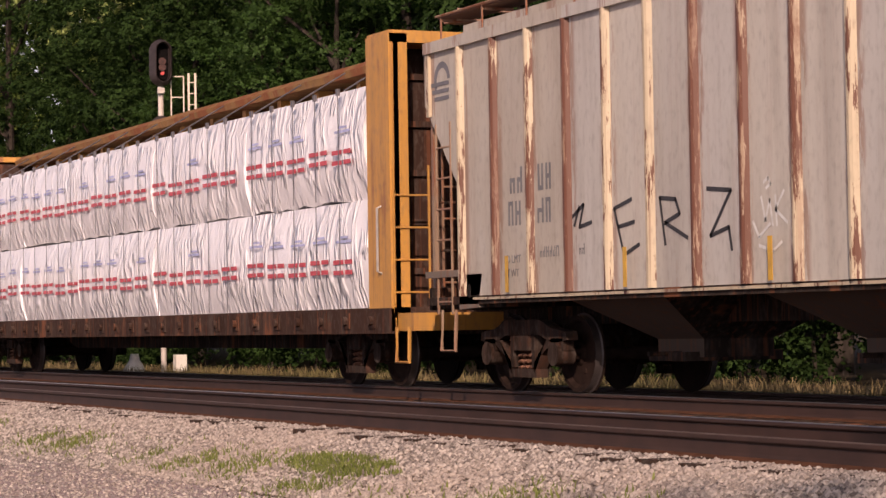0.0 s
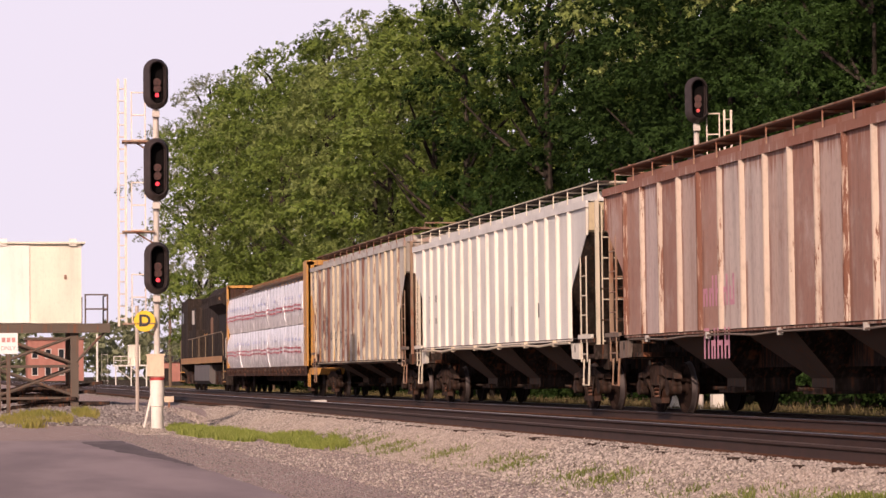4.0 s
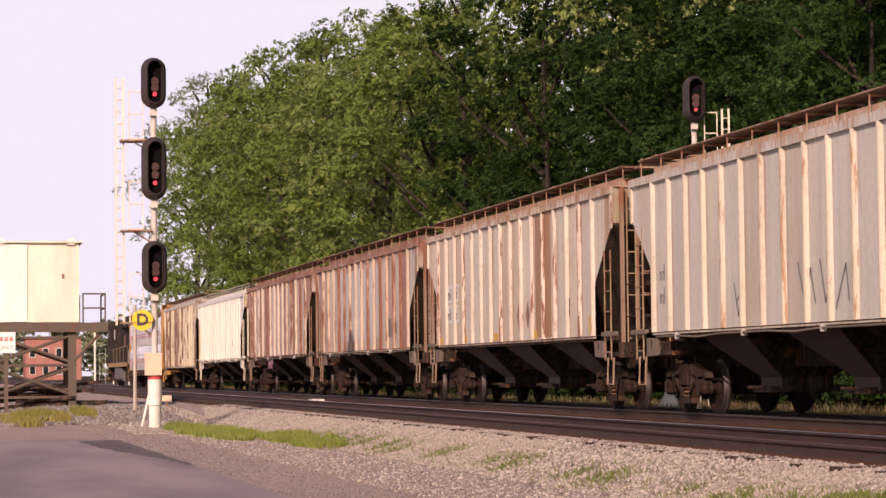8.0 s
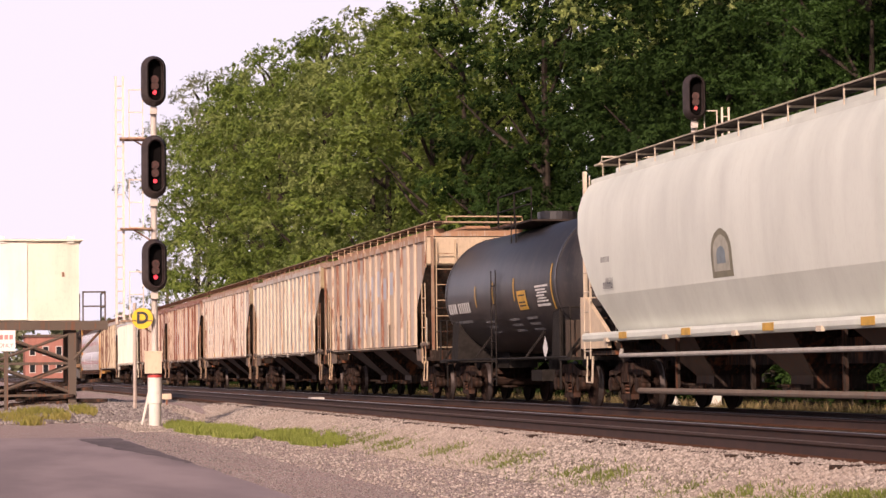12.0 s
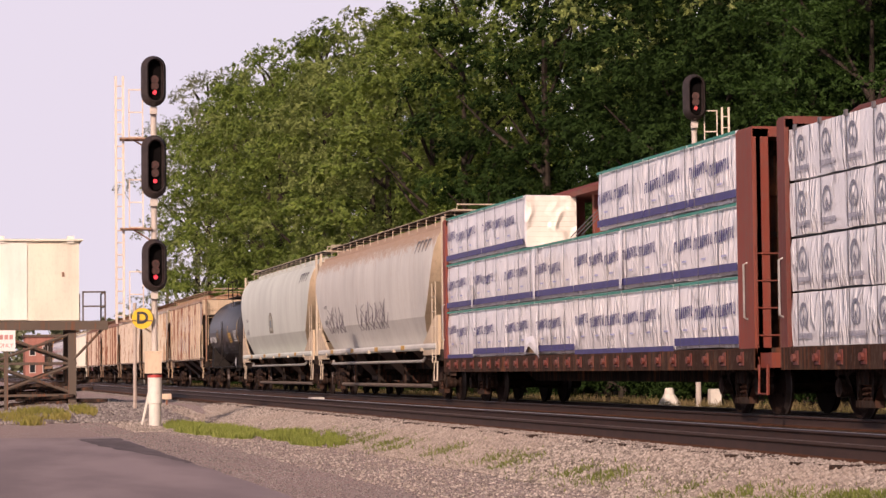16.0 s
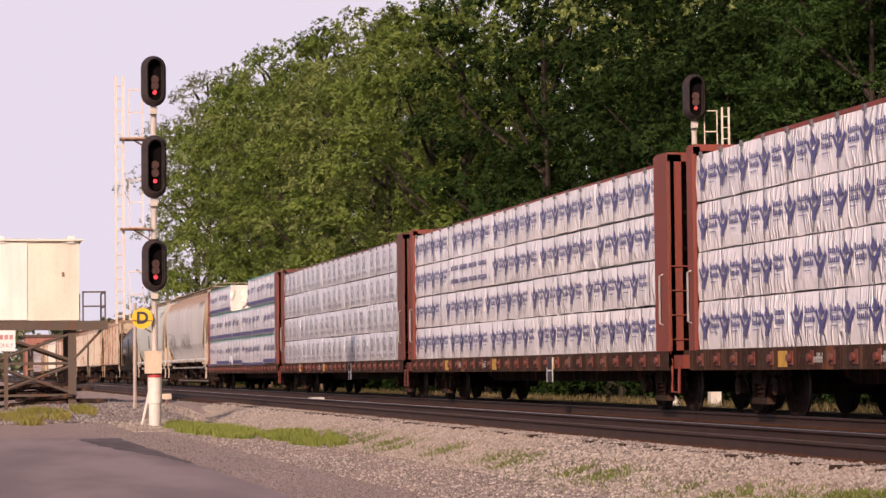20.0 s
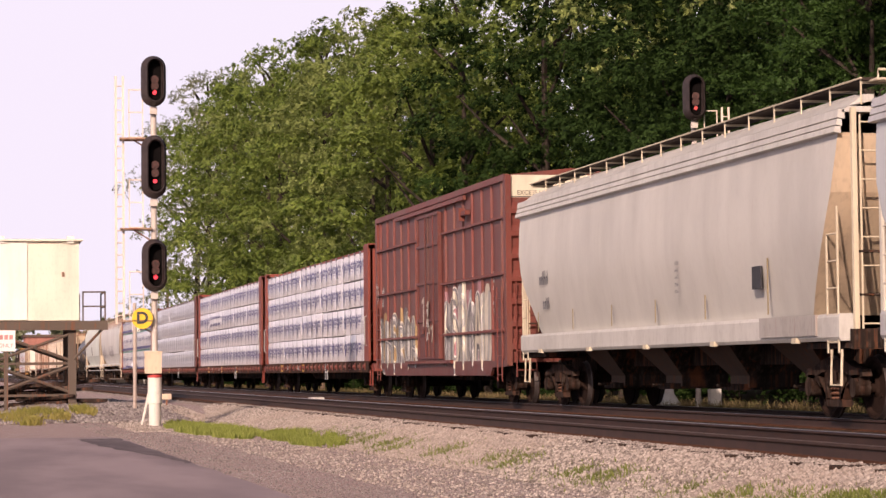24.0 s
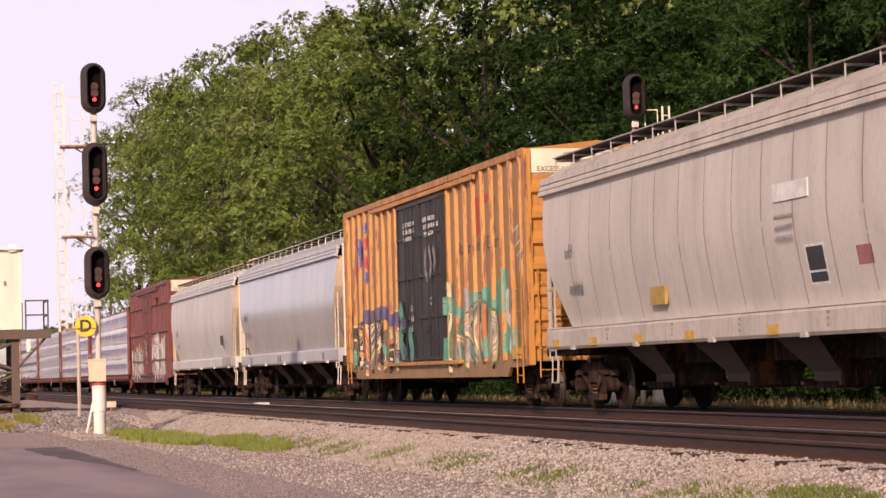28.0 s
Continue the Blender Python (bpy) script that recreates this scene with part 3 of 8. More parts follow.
def smooth_hopper(i, side_m, roof_m, end_m, trim, under, label, style, zt=4.42):
    """Curved-side hopper with a deep side sill."""
    ln = LONG[i]
    car = thing("covered_hopper", label, "hopper car", "cars of the freight train")
    if style == "barrel":
        prof = [(1.45, 1.24, 2.35), (1.8, 1.385, 2.1), (2.15, 1.51, 1.72), (2.5, 1.545, 1.35), (3.0, 1.575, 0.95), (3.4, 1.58, 0.72), (3.8, 1.55, 0.62), (4.1, 1.46, 0.62), (4.3, 1.34, 0.66), (zt, 1.2, 0.7)]
    else:
        prof = [(1.5, 1.36, 1.95), (1.9, 1.44, 1.65), (2.4, 1.53, 1.25), (2.75, 1.57, 1.0), (3.2, 1.565, 0.8), (3.7, 1.53, 0.72), (4.02, 1.5, 0.7)]
    lv = [(z, w, c, c + (0.55 if style == "barrel" else 0.25) * max(0, (zt - z) / 3)) for z, w, c in prof]
    s, e = stack(lv, ln)
    if style == "barrel":       # the lower sheet turns in below a crease
        part("side_sheet", stack([q for q in lv if q[0] > 2.1], ln)[0], side_m, car, smooth=60)
        part("lower_sheet", stack([q for q in lv if q[0] < 2.2], ln)[0], side_m, car, smooth=60)
    else:
        part("side_sheet", s, side_m, car, smooth=60)
    for q, lev in zip(e, (0, 1)):
        low = [(z, w, c, d) for z, w, c, d in lv if z < 3.3]
        high = [(z, w, c, d) for z, w, c, d in lv if z >= 2.99]
        part("end_slope", stack(low, ln)[1][lev], end_m, car, "cream slope sheet at the end", smooth=60)
        part("end_panel", stack(high, ln)[1][lev], end_m, car, smooth=60)
    if style != "barrel":
        # heavy rolled top plate
        for sd in (-1, 1):
            for a, b, c, d in ((1.5, 1.6, 4.0, 4.1), (1.48, 1.57, 4.1, 4.2), (1.44, 1.55, 4.2, 4.34)):
                part("top_plate", G().slab([(sd * a, c), (sd * b, c + 0.02), (sd * (b - 0.02), d), (sd * a, d)], "x", -0.62, -(ln - 0.62)), roof_m, car)
            part("roof_slope", G().slab([(sd * 1.0, 4.3), (sd * 1.5, 4.3), (sd * 1.15, 4.55), (sd * 1.0, 4.55)], "x", -0.62, -(ln - 0.62)), roof_m, car)
        lv2 = [(4.38, 1.4, 0.62, 0.62)]
    else:
        part("top_plate", G().box(-0.6, -(ln - 0.6), 1.16, 1.26, zt - 0.05, zt + 0.03).box(-0.6, -(ln - 0.6), -1.26, -1.16, zt - 0.05, zt + 0.03), roof_m, car)
        lv2 = [(zt, 1.22, 0.62, 0.62)]
    roofing(car, ln, lv2, roof_m, trim)
    sill = G()
    z0, z1 = (1.28, 1.45) if style == "barrel" else (1.12, 1.5)
    for sd in (-1, 1):
        sill.slab([(sd * 1.32, z0), (sd * 1.5, z0), (sd * 1.53, z0 + 0.05), (sd * 1.53, z1 - 0.05), (sd * 1.5, z1), (sd * 1.3, z1)], "x", -0.75, -(ln - 0.75))
    part("side_sill", sill, roof_m, car)
    outlets(car, ln, 4 if style != "barrel" else 3, 1.5, under, 2.6, 1.25 if style != "barrel" else 1.2)
    part("centre_sill", G().box(-0.6, -(ln - 0.6), -0.3, 0.3, 0.8, 1.2), UNDER, car)
    hopper_ends(car, ln, trim, zt + 0.2 if style == "barrel" else 4.35)
    for k in range(5):
        x = -2.5 - k * (ln - 5) / 4
        part("jacking_pad", G().box(x - 0.1, x + 0.1, 1.5, 1.56, z0 - 0.02, z0 + 0.06), trim, car)
    add_truck(car, -2.2), add_truck(car, -(ln - 2.2))
    coupler(car, 0, 1), coupler(car, -ln, -1)
    return car, ln


def reflectors(car, xs, z0, z1, y, material=YELLOW, w=0.05):
    for x in xs:
        part("reflector", G().box(x - w, x + w, y, y + 0.004, z0, z1), material, car)


# ---- locomotive ----
LOCO_DARK = paint("loco_dark_blue", (0.027, 0.021, 0.018), 0.2, 0.4, 0.85, rust_colour=(0.09, 0.06, 0.045))
LOCO_GREY = paint("loco_grey", (0.12, 0.11, 0.105), 0.2, 0.4, 0.6)
LOCO_YELLOW = paint("loco_yellow", (0.42, 0.2, 0.04), 0.35, 0.5, 0.55)
GLASS_DARK = plain("dark_glass", (0.02, 0.022, 0.025), 0.12)
ORANGE_INK = plain("orange_lettering", (0.6, 0.3, 0.06), 0.6)


def locomotive(i):
    ln = LONG[i]
    car = thing("diesel_locomotive", "dark blue diesel locomotive with a worn yellow stripe, leading the train", "locomotive", "cars of the freight train")
    part("frame", G().box(-0.45, -(ln - 0.45), -1.5, 1.5, 1.42, 1.62), LOCO_DARK, car)
    part("stripe", G().box(-1.6, -(ln - 1.6), 1.5, 1.508, 1.33, 1.62).box(-1.6, -(ln - 1.6), -1.508, -1.5, 1.33, 1.62), LOCO_YELLOW, car, "worn yellow stripe")
    g = G().slab([(-0.7, 1.62), (-0.9, 2.75), (-2.3, 3.0), (-2.3, 1.62)], "y", -0.85, 0.85)
    part("nose", g, LOCO_DARK, car)
    g = G().slab([(-1.4, 1.62), (-1.55, 3.1), (-1.75, 4.2), (-2.05, 4.5), (-4.9, 4.62), (-4.9, 1.62)], "y", -1.48, 1.48)
    cab = part("cab", g, LOCO_DARK, car)
    for x, m_ in ((-2.6, GLASS_DARK), (-3.6, BLACK_STEEL)):
        part("cab_window", G().box(x - 0.26, x + 0.26, 1.48, 1.49, 3.4, 3.95), m_, cab)
    part("windscreen", G().add([(-1.6, -1.2, 3.3), (-1.6, 1.2, 3.3), (-1.74, 1.2, 4.1), (-1.74, -1.2, 4.1)], [(0, 1, 2, 3)]), GLASS_DARK, cab)
    g = G()
    g.slab([(-1.0, 1.6), (-1.02, 4.0), (-0.75, 4.4), (0.75, 4.4), (1.02, 4.0), (1.0, 1.6)], "x", -4.9, -(ln - 1.2))
    hood = part("long_hood", g, LOCO_DARK, car)
    for k in range(12):
        x = -5.6 - k * 0.95
        part("hood_door", G().box(x - 0.42, x + 0.42, 1.0, 1.03, 1.75, 3.6), LOCO_DARK, hood)
    part("number_bars", G().box(-8.3, -9.0, 1.034, 1.04, 2.7, 2.78).box(-9.2, -9.9, 1.034, 1.04, 2.7, 2.78), ORANGE_INK, hood)
    part("emblem", G().box(-11.4, -12.5, 1.034, 1.04, 2.7, 3.5), plain("faded_orange", (0.22, 0.11, 0.05), 0.7), hood)
    part("inverter_cabinet", G().box(-5.0, -8.6, -1.45, 1.45, 1.62, 3.0).box(-5.0, -7.2, -1.3, 1.3, 3.0, 4.1), LOCO_DARK, car)
    for k in range(4):
        part("grille_slat", G().box(-5.5 - k * 0.28, -5.62 - k * 0.28, 1.3, 1.32, 3.3, 4.0), GALV, car)
    g = G().slab([(-1.5, 3.95), (-1.55, 4.35), (-1.2, 4.72), (1.2, 4.72), (1.55, 4.35), (1.5, 3.95), (1.0, 3.55), (-1.0, 3.55)], "x", -14.6, -(ln - 1.3))
    rad = part("radiator_wing", g, LOCO_DARK, car)
    part("radiator_fan", G().slab([(x - 17.3, y) for x, y in disc(0.8)], "z", 4.72, 4.82), BLACK_STEEL, rad)
    part("radiator_screen", G().box(-15.0, -(ln - 1.5), 1.0, 1.04, 2.75, 3.5), BLACK_STEEL, rad)
    bars(car, -(ln - 2.6), 4.1, 1.535, [4], ORANGE_INK, 0.28, parent=rad)
    part("dynamic_brake_hatch", G().box(-5.2, -8.0, -0.8, 0.8, 4.4, 4.6).box(-9.5, -12.5, -0.5, 0.5, 4.4, 4.52), LOCO_DARK, car)
    g = G()
    for sd in (-1, 1):
        g.tube([(-4.2, sd * 1.46, 1.62), (-4.3, sd * 1.46, 2.55), (-(ln - 2.3), sd * 1.46, 2.7), (-(ln - 1.6), sd * 1.46, 2.55), (-(ln - 1.4), sd * 1.46, 0.6)], 0.018, 6)
        for x in (7, 10, 13, 16):
            g.tube([(-x, sd * 1.46, 1.62), (-x, sd * 1.46, 2.6)], 0.018, 5)
        for e in (-0.6, -(ln - 0.6)):
            g.tube([(e, sd * 1.4, 0.5), (e, sd * 1.4, 2.6)], 0.025, 6)
    part("handrail", g, paint("handrail_grey", (0.26, 0.2, 0.12), 0.3, 0.3), car, "worn handrail")
    for e, s in ((-0.5, 1), (-(ln - 0.5), -1)):
        part("pilot", G().box(e, e - s * 0.12, -1.45, 1.45, 0.35, 1.45), LOCO_DARK, car)
        for sd in (-1, 1):
            for z in (0.45, 0.9):
                part("step", G().box(e - s * 0.2, e - s * 1.0, sd * 1.3, sd * 1.48, z, z + 0.05), LOCO_YELLOW, car)
    g = G().slab([(-1.4, 0.5), (-1.25, 0.35), (1.25, 0.35), (1.4, 0.5), (1.4, 1.25), (-1.4, 1.25)], "x", -7.3, -14.0)
    part("fuel_tank", g, LOCO_GREY, car, "dusty grey fuel tank")
    part("air_reservoir", G().tube([(-7.4, 1.25, 1.3), (-10.5, 1.25, 1.3)], 0.16, 10), UNDER, car)
    for c in (-4.3, -(ln - 4.3)):
        g = G()
        for sd in (-1, 1):
            g.slab([(c - 2.6, 0.55), (c - 2.5, 0.95), (c - 1.2, 0.95), (c, 0.75), (c + 1.2, 0.95), (c + 2.5, 0.95), (c + 2.6, 0.55), (c + 1.4, 0.45), (c - 1.4, 0.45)], "y", sd * 1.02, sd * 1.18)
            for a in (-1.98, 0, 1.98):
                g.box(c + a - 0.2, c + a + 0.2, sd * 1.02, sd * 1.25, 0.33, 0.75)
                g.tube([(c + a + 0.45, sd * 1.15, 0.5), (c + a + 0.45, sd * 1.15, 0.95)], 0.07, 6)
        tr = part("truck", g, TRUCK, car, at=pose(0, 0, 0))
        for a in (-1.98, 0, 1.98):
            w = part("wheelset", WHEEL_MESH, WHEEL, tr, at=pose(c + a, 0, WHEEL_R))
            wheelsets.append((w, c + a))
    coupler(car, 0, 1), coupler(car, -ln, -1)
    return car


# ---- centre-beam flats with wrapped timber ----
def centerbeam(i, steel, label, tail=1.05):
    ln = LONG[i]
    car = thing("centerbeam_flatcar", label, "flat car", "cars of the freight train")
    end = -(ln - tail)
    hb = 4.62 if steel is STEEL_Y else 4.44
    part("deck", G().box(-0.1, end, -1.45, 1.45, 0.92, 1.06), DIRT_AND_SHADE, car)
    g = G()
    for sd in (-1, 1):
        g.slab([(sd * 1.36, 0.72), (sd * 1.5, 0.72), (sd * 1.5, 1.05), (sd * 1.46, 1.05), (sd * 1.42, 0.78)], "x", -0.15, end)
    part("side_sill", g, DIRT_AND_SHADE, car, "grimy brown side sill, darkened to stand for the load's shade")
    part("centre_sill", G().slab([(-2.5, 0.95), (-4.5, 0.5), (end + 4.5, 0.5), (end + 2.5, 0.95)], "y", -0.25, 0.25), UNDER, car)
    n = 26
    for k in range(n):
        x = -0.8 - k * (-end - 1.4) / (n - 1)
        g = G().tube([(x, 1.44, 0.89), (x, 1.57, 0.89)], 0.06, 8).slab([(x - 0.1, 0.79), (x + 0.09, 0.79), (x + 0.09, 0.9), (x - 0.02, 1.0), (x - 0.1, 1.0)], "y", 1.46, 1.52)
        part("winch", g, DIRT_AND_SHADE if steel is STEEL_Y else STEEL_DR, car, smooth=40)
    for a, b in ((-0.1, -0.42), (end + 0.75, end)):
        inner, s = (b, 1) if a > -1 else (a, -1)
        # recessed panel and ribs coloured dark to stand for shade in the bulkhead
        bk = part("bulkhead", G().box(inner, inner + s * 0.1, -1.42, 1.42, 0.95, hb - 0.07), DIRT_AND_SHADE, car)
        for y in (-1.42, 1.42):
            part("bulkhead_post", G().box(a, b, y - 0.07, y + 0.07, 0.75, hb), steel, bk)
            part("bulkhead_flange", G().box(a if s > 0 else b, (a if s > 0 else b) - s * 0.05, y - 0.2 * (1 if y > 0 else -1), y, 0.75, hb), steel, bk)
        part("bulkhead_cap", G().box(a, b, -1.47, 1.47, hb - 0.12, hb + 0.04), steel, bk)
        for z in (1.5, 2.15, 2.8, 3.45, 4.08):
            part("bulkhead_rib", G().box(inner + s * 0.1, inner + s * 0.16, -1.35, 1.35, z, z + 0.08), DIRT_AND_SHADE, bk)
    for x in (-0.26, end + 0.3):
        part("grab_iron", G().tube([(x, 1.48, 1.5), (x, 1.55, 1.53), (x, 1.55, 2.35), (x, 1.48, 2.38)], 0.018, 6), GALV, car, "pale grab iron")
    ladder(car, end - 0.02, 1.2, 1.1, 2.9, steel, 0.5, "y", "end_ladder")
    part("end_sill", G().box(end, end - 0.5, -1.4, 1.4, 0.75, 0.98), steel, car)
    g = G().tube([(end - 0.1, 1.46, 0.8), (end - 0.1, 1.47, 0.35), (end - 0.5, 1.47, 0.35), (end - 0.5, 1.46, 0.8)], 0.025, 5)
    part("stirrup_step", g, steel, car)
    part("top_chord", G().slab([(-0.42, 4.46), (0.42, 4.46), (0.45, 4.56), (0.3, 4.66), (-0.3, 4.66), (-0.45, 4.56)], "x", -0.42, end + 0.75), CHORD_RUST if steel is STEEL_Y else steel, car)
    for k in range(14):
        x = -1.0 - k * (-end - 2.0) / 13
        part("beam_post", G().box(x - 0.08, x + 0.08, -0.12, 0.12, 1.06, 4.5), steel, car)
    part("centre_web", G().box(-0.42, end + 0.75, -0.02, 0.02, 1.06, 2.0), steel, car)
    add_truck(car, -2.4), add_truck(car, -(ln - 2.9))
    coupler(car, 0, 1), coupler(car, -ln, -1)
    return car, ln, end + 0.78


def bundle(car, x0, x1, z0, z1, wrap, seed, bulge=0.0, depth=1.0, y=1.43, far=True, tabs=True):
    """One wrapped pack of timber: slightly uneven faces, straps, loose hem."""
    rnd = random.Random(seed)
    n, m = max(4, int((x0 - x1) / 0.35)), 5
    slack = 0.02 if bulge > 0.05 else 0.007
    jag = [[rnd.uniform(-slack, slack) for _ in range(m + 1)] for _ in range(n + 1)]
    g = G()
    rows = []
    for k in range(n + 1):
        x = x0 + (x1 - x0) * k / n
        ring = []
        for j in range(m + 1):
            u = j / m
            push = bulge * math.sin(u * math.pi) * (0.55 + 0.45 * abs(math.sin(k * 1.3 + seed)))
            hem = rnd.uniform(-slack * 2.2, slack) if j == 0 else 0
            ring.append((x, y + jag[k][j] + push - (slack * 1.8 if j in (0, m) else 0), z0 + (z1 - z0) * u + hem))
        ring += [(x, y - depth, z1 - 0.01), (x, y - depth, z0)]
        rows.append(ring)
    g.loft(rows)
    return part("lumber_pack", g, wrap, car, smooth=50)


def pack_bundle_mesh(pk, x0, x1, z0, z1, y, step=0.8, tabs=False):
    k = 0
    me = G().box(-0.012, 0.012, y, y + 0.005, z0, z1)
    if tabs:
        me.box(-0.035, 0.035, y - 0.02, y + 0.02, z1 - 0.05, z1 + 0.04)
    me = me.mesh("strap")
    me.materials.append(STRAP)
    while x0 - 0.35 - k * step > x1 + 0.1:
        part("strap", me, STRAP, pk, at=pose(x0 - 0.35 - k * step, 0, 0))
        k += 1


CHORD_RUST = paint("chord_rusty_yellow", (0.3, 0.17, 0.07), 0.6, 0.5, 0.8)
STEEL_Y = paint("centerbeam_yellow", (0.6, 0.3, 0.06), 0.42, 0.4, 0.55)
# dirty steel, darkened further for shade under the load and in bulkheads
DIRT_AND_SHADE = paint("dirt_and_shade_brown", (0.05, 0.027, 0.02), 0.4, 0.6, 0.85)
STEEL_R = paint("centerbeam_red", (0.25, 0.05, 0.03), 0.2, 0.4, 0.6)
STEEL_DR = paint("centerbeam_dark_red", (0.16, 0.038, 0.028), 0.3, 0.5, 0.6)
WRAP_W = wrap_mat("wrap_white", (0.89, 0.87, 0.9))
WRAP_G = wrap_mat("wrap_grey", (0.76, 0.765, 0.81))
WRAP_C = wrap_mat("wrap_cream", (0.85, 0.82, 0.74))
GREY_LOGO = plain("slate_print", (0.24, 0.25, 0.32), 0.5)


def print_rects(pk, rects, y, material, name):
    g = G()
    for x, w, z, h in rects:
        g.add([(x, y, z), (x - w, y, z), (x - w, y, z + h), (x, y, z + h)], [(0, 1, 2, 3)])
    part(name, g, material, pk)


def load_red_dashes(i):
    car, ln, end = centerbeam(i, STEEL_Y, "yellow centerbeam flatcar carrying white wrapped lumber in two tiers", 0.66)
    rnd = random.Random(5)
    for tier, (z0, z1) in enumerate(((1.05, 2.5), (2.53, 4.02))):
        cuts = [-0.46, -4.9, -9.1, -13.6, -18.2, end]
        for a, b in zip(cuts[:-1], cuts[1:]):
            pk = bundle(car, a, b, z0, z1, WRAP_W, int(-b * 10) + tier, 0.09)
            pack_bundle_mesh(pk, a, b, z0 + 0.02, z1 - 0.02, 1.53, 0.86, tier == 1)
            reds, blues = [], []
            x = a - 0.1
            while x - 0.5 > b:
                dz = rnd.uniform(-0.03, 0.03)
                for w, off in ((0.36, 0.0), (0.26, 0.42)):
                    reds += [(x - off, w, z0 + 0.5 + dz, 0.06), (x - off, w, z0 + 0.64 + dz, 0.06)]
                if rnd.random() < 0.85:
                    blues.append((x - 0.1, 0.55, z0 + 0.93 + dz, 0.035))
                    blues.append((x - 0.25, 0.3, z0 + 0.99 + dz, 0.03))
                x -= 0.86
            for q in reds:
                print_rects(pk, [q], 1.532, RED_INK, "red_dash")
            for q in blues:
                print_rects(pk, [q], 1.53, PALE_BLUE_INK, "blue_print")
    for k in range(12):
        x = -1.6 - k * 1.8
        part("tie_down_cable", G().tube([(x, 0.42, 4.55), (x - 0.5, 1.4, 4.03)], 0.012, 4), STRAP, car)
    return car


def block_letter(k):
    """One angular block capital of no alphabet: a stem with arms, cut from one outline."""
    outs = [[(0, 0), (-0.035, 0), (-0.035, 0.15), (-0.08, 0.15), (-0.08, 0.19), (0, 0.19)], [(0, 0), (-0.038, 0), (-0.038, 0.19), (0, 0.19)], [(0, 0), (-0.085, 0), (-0.085, 0.036), (-0.035, 0.036), (-0.035, 0.19), (0, 0.19)],
            [(0, 0), (-0.08, 0.0), (-0.08, 0.1), (-0.055, 0.19), (0, 0.19)], [(-0.02, 0), (-0.06, 0), (-0.09, 0.19), (-0.05, 0.19), (-0.042, 0.08), (-0.03, 0.19), (0.01, 0.19)], [(0, 0), (-0.035, 0), (-0.035, 0.07), (-0.085, 0.12), (-0.06, 0.19), (0, 0.19)]]
    o = [(x - 0.2 * (z - 0.1), z) for x, z in outs[k]]
    me = G().add([(x, 0, z) for x, z in o], [tuple(range(len(o)))]).mesh("printed_letter")
    me.materials.append(BLUE_INK)
    return me


BLOCK = [block_letter(k) for k in range(6)]


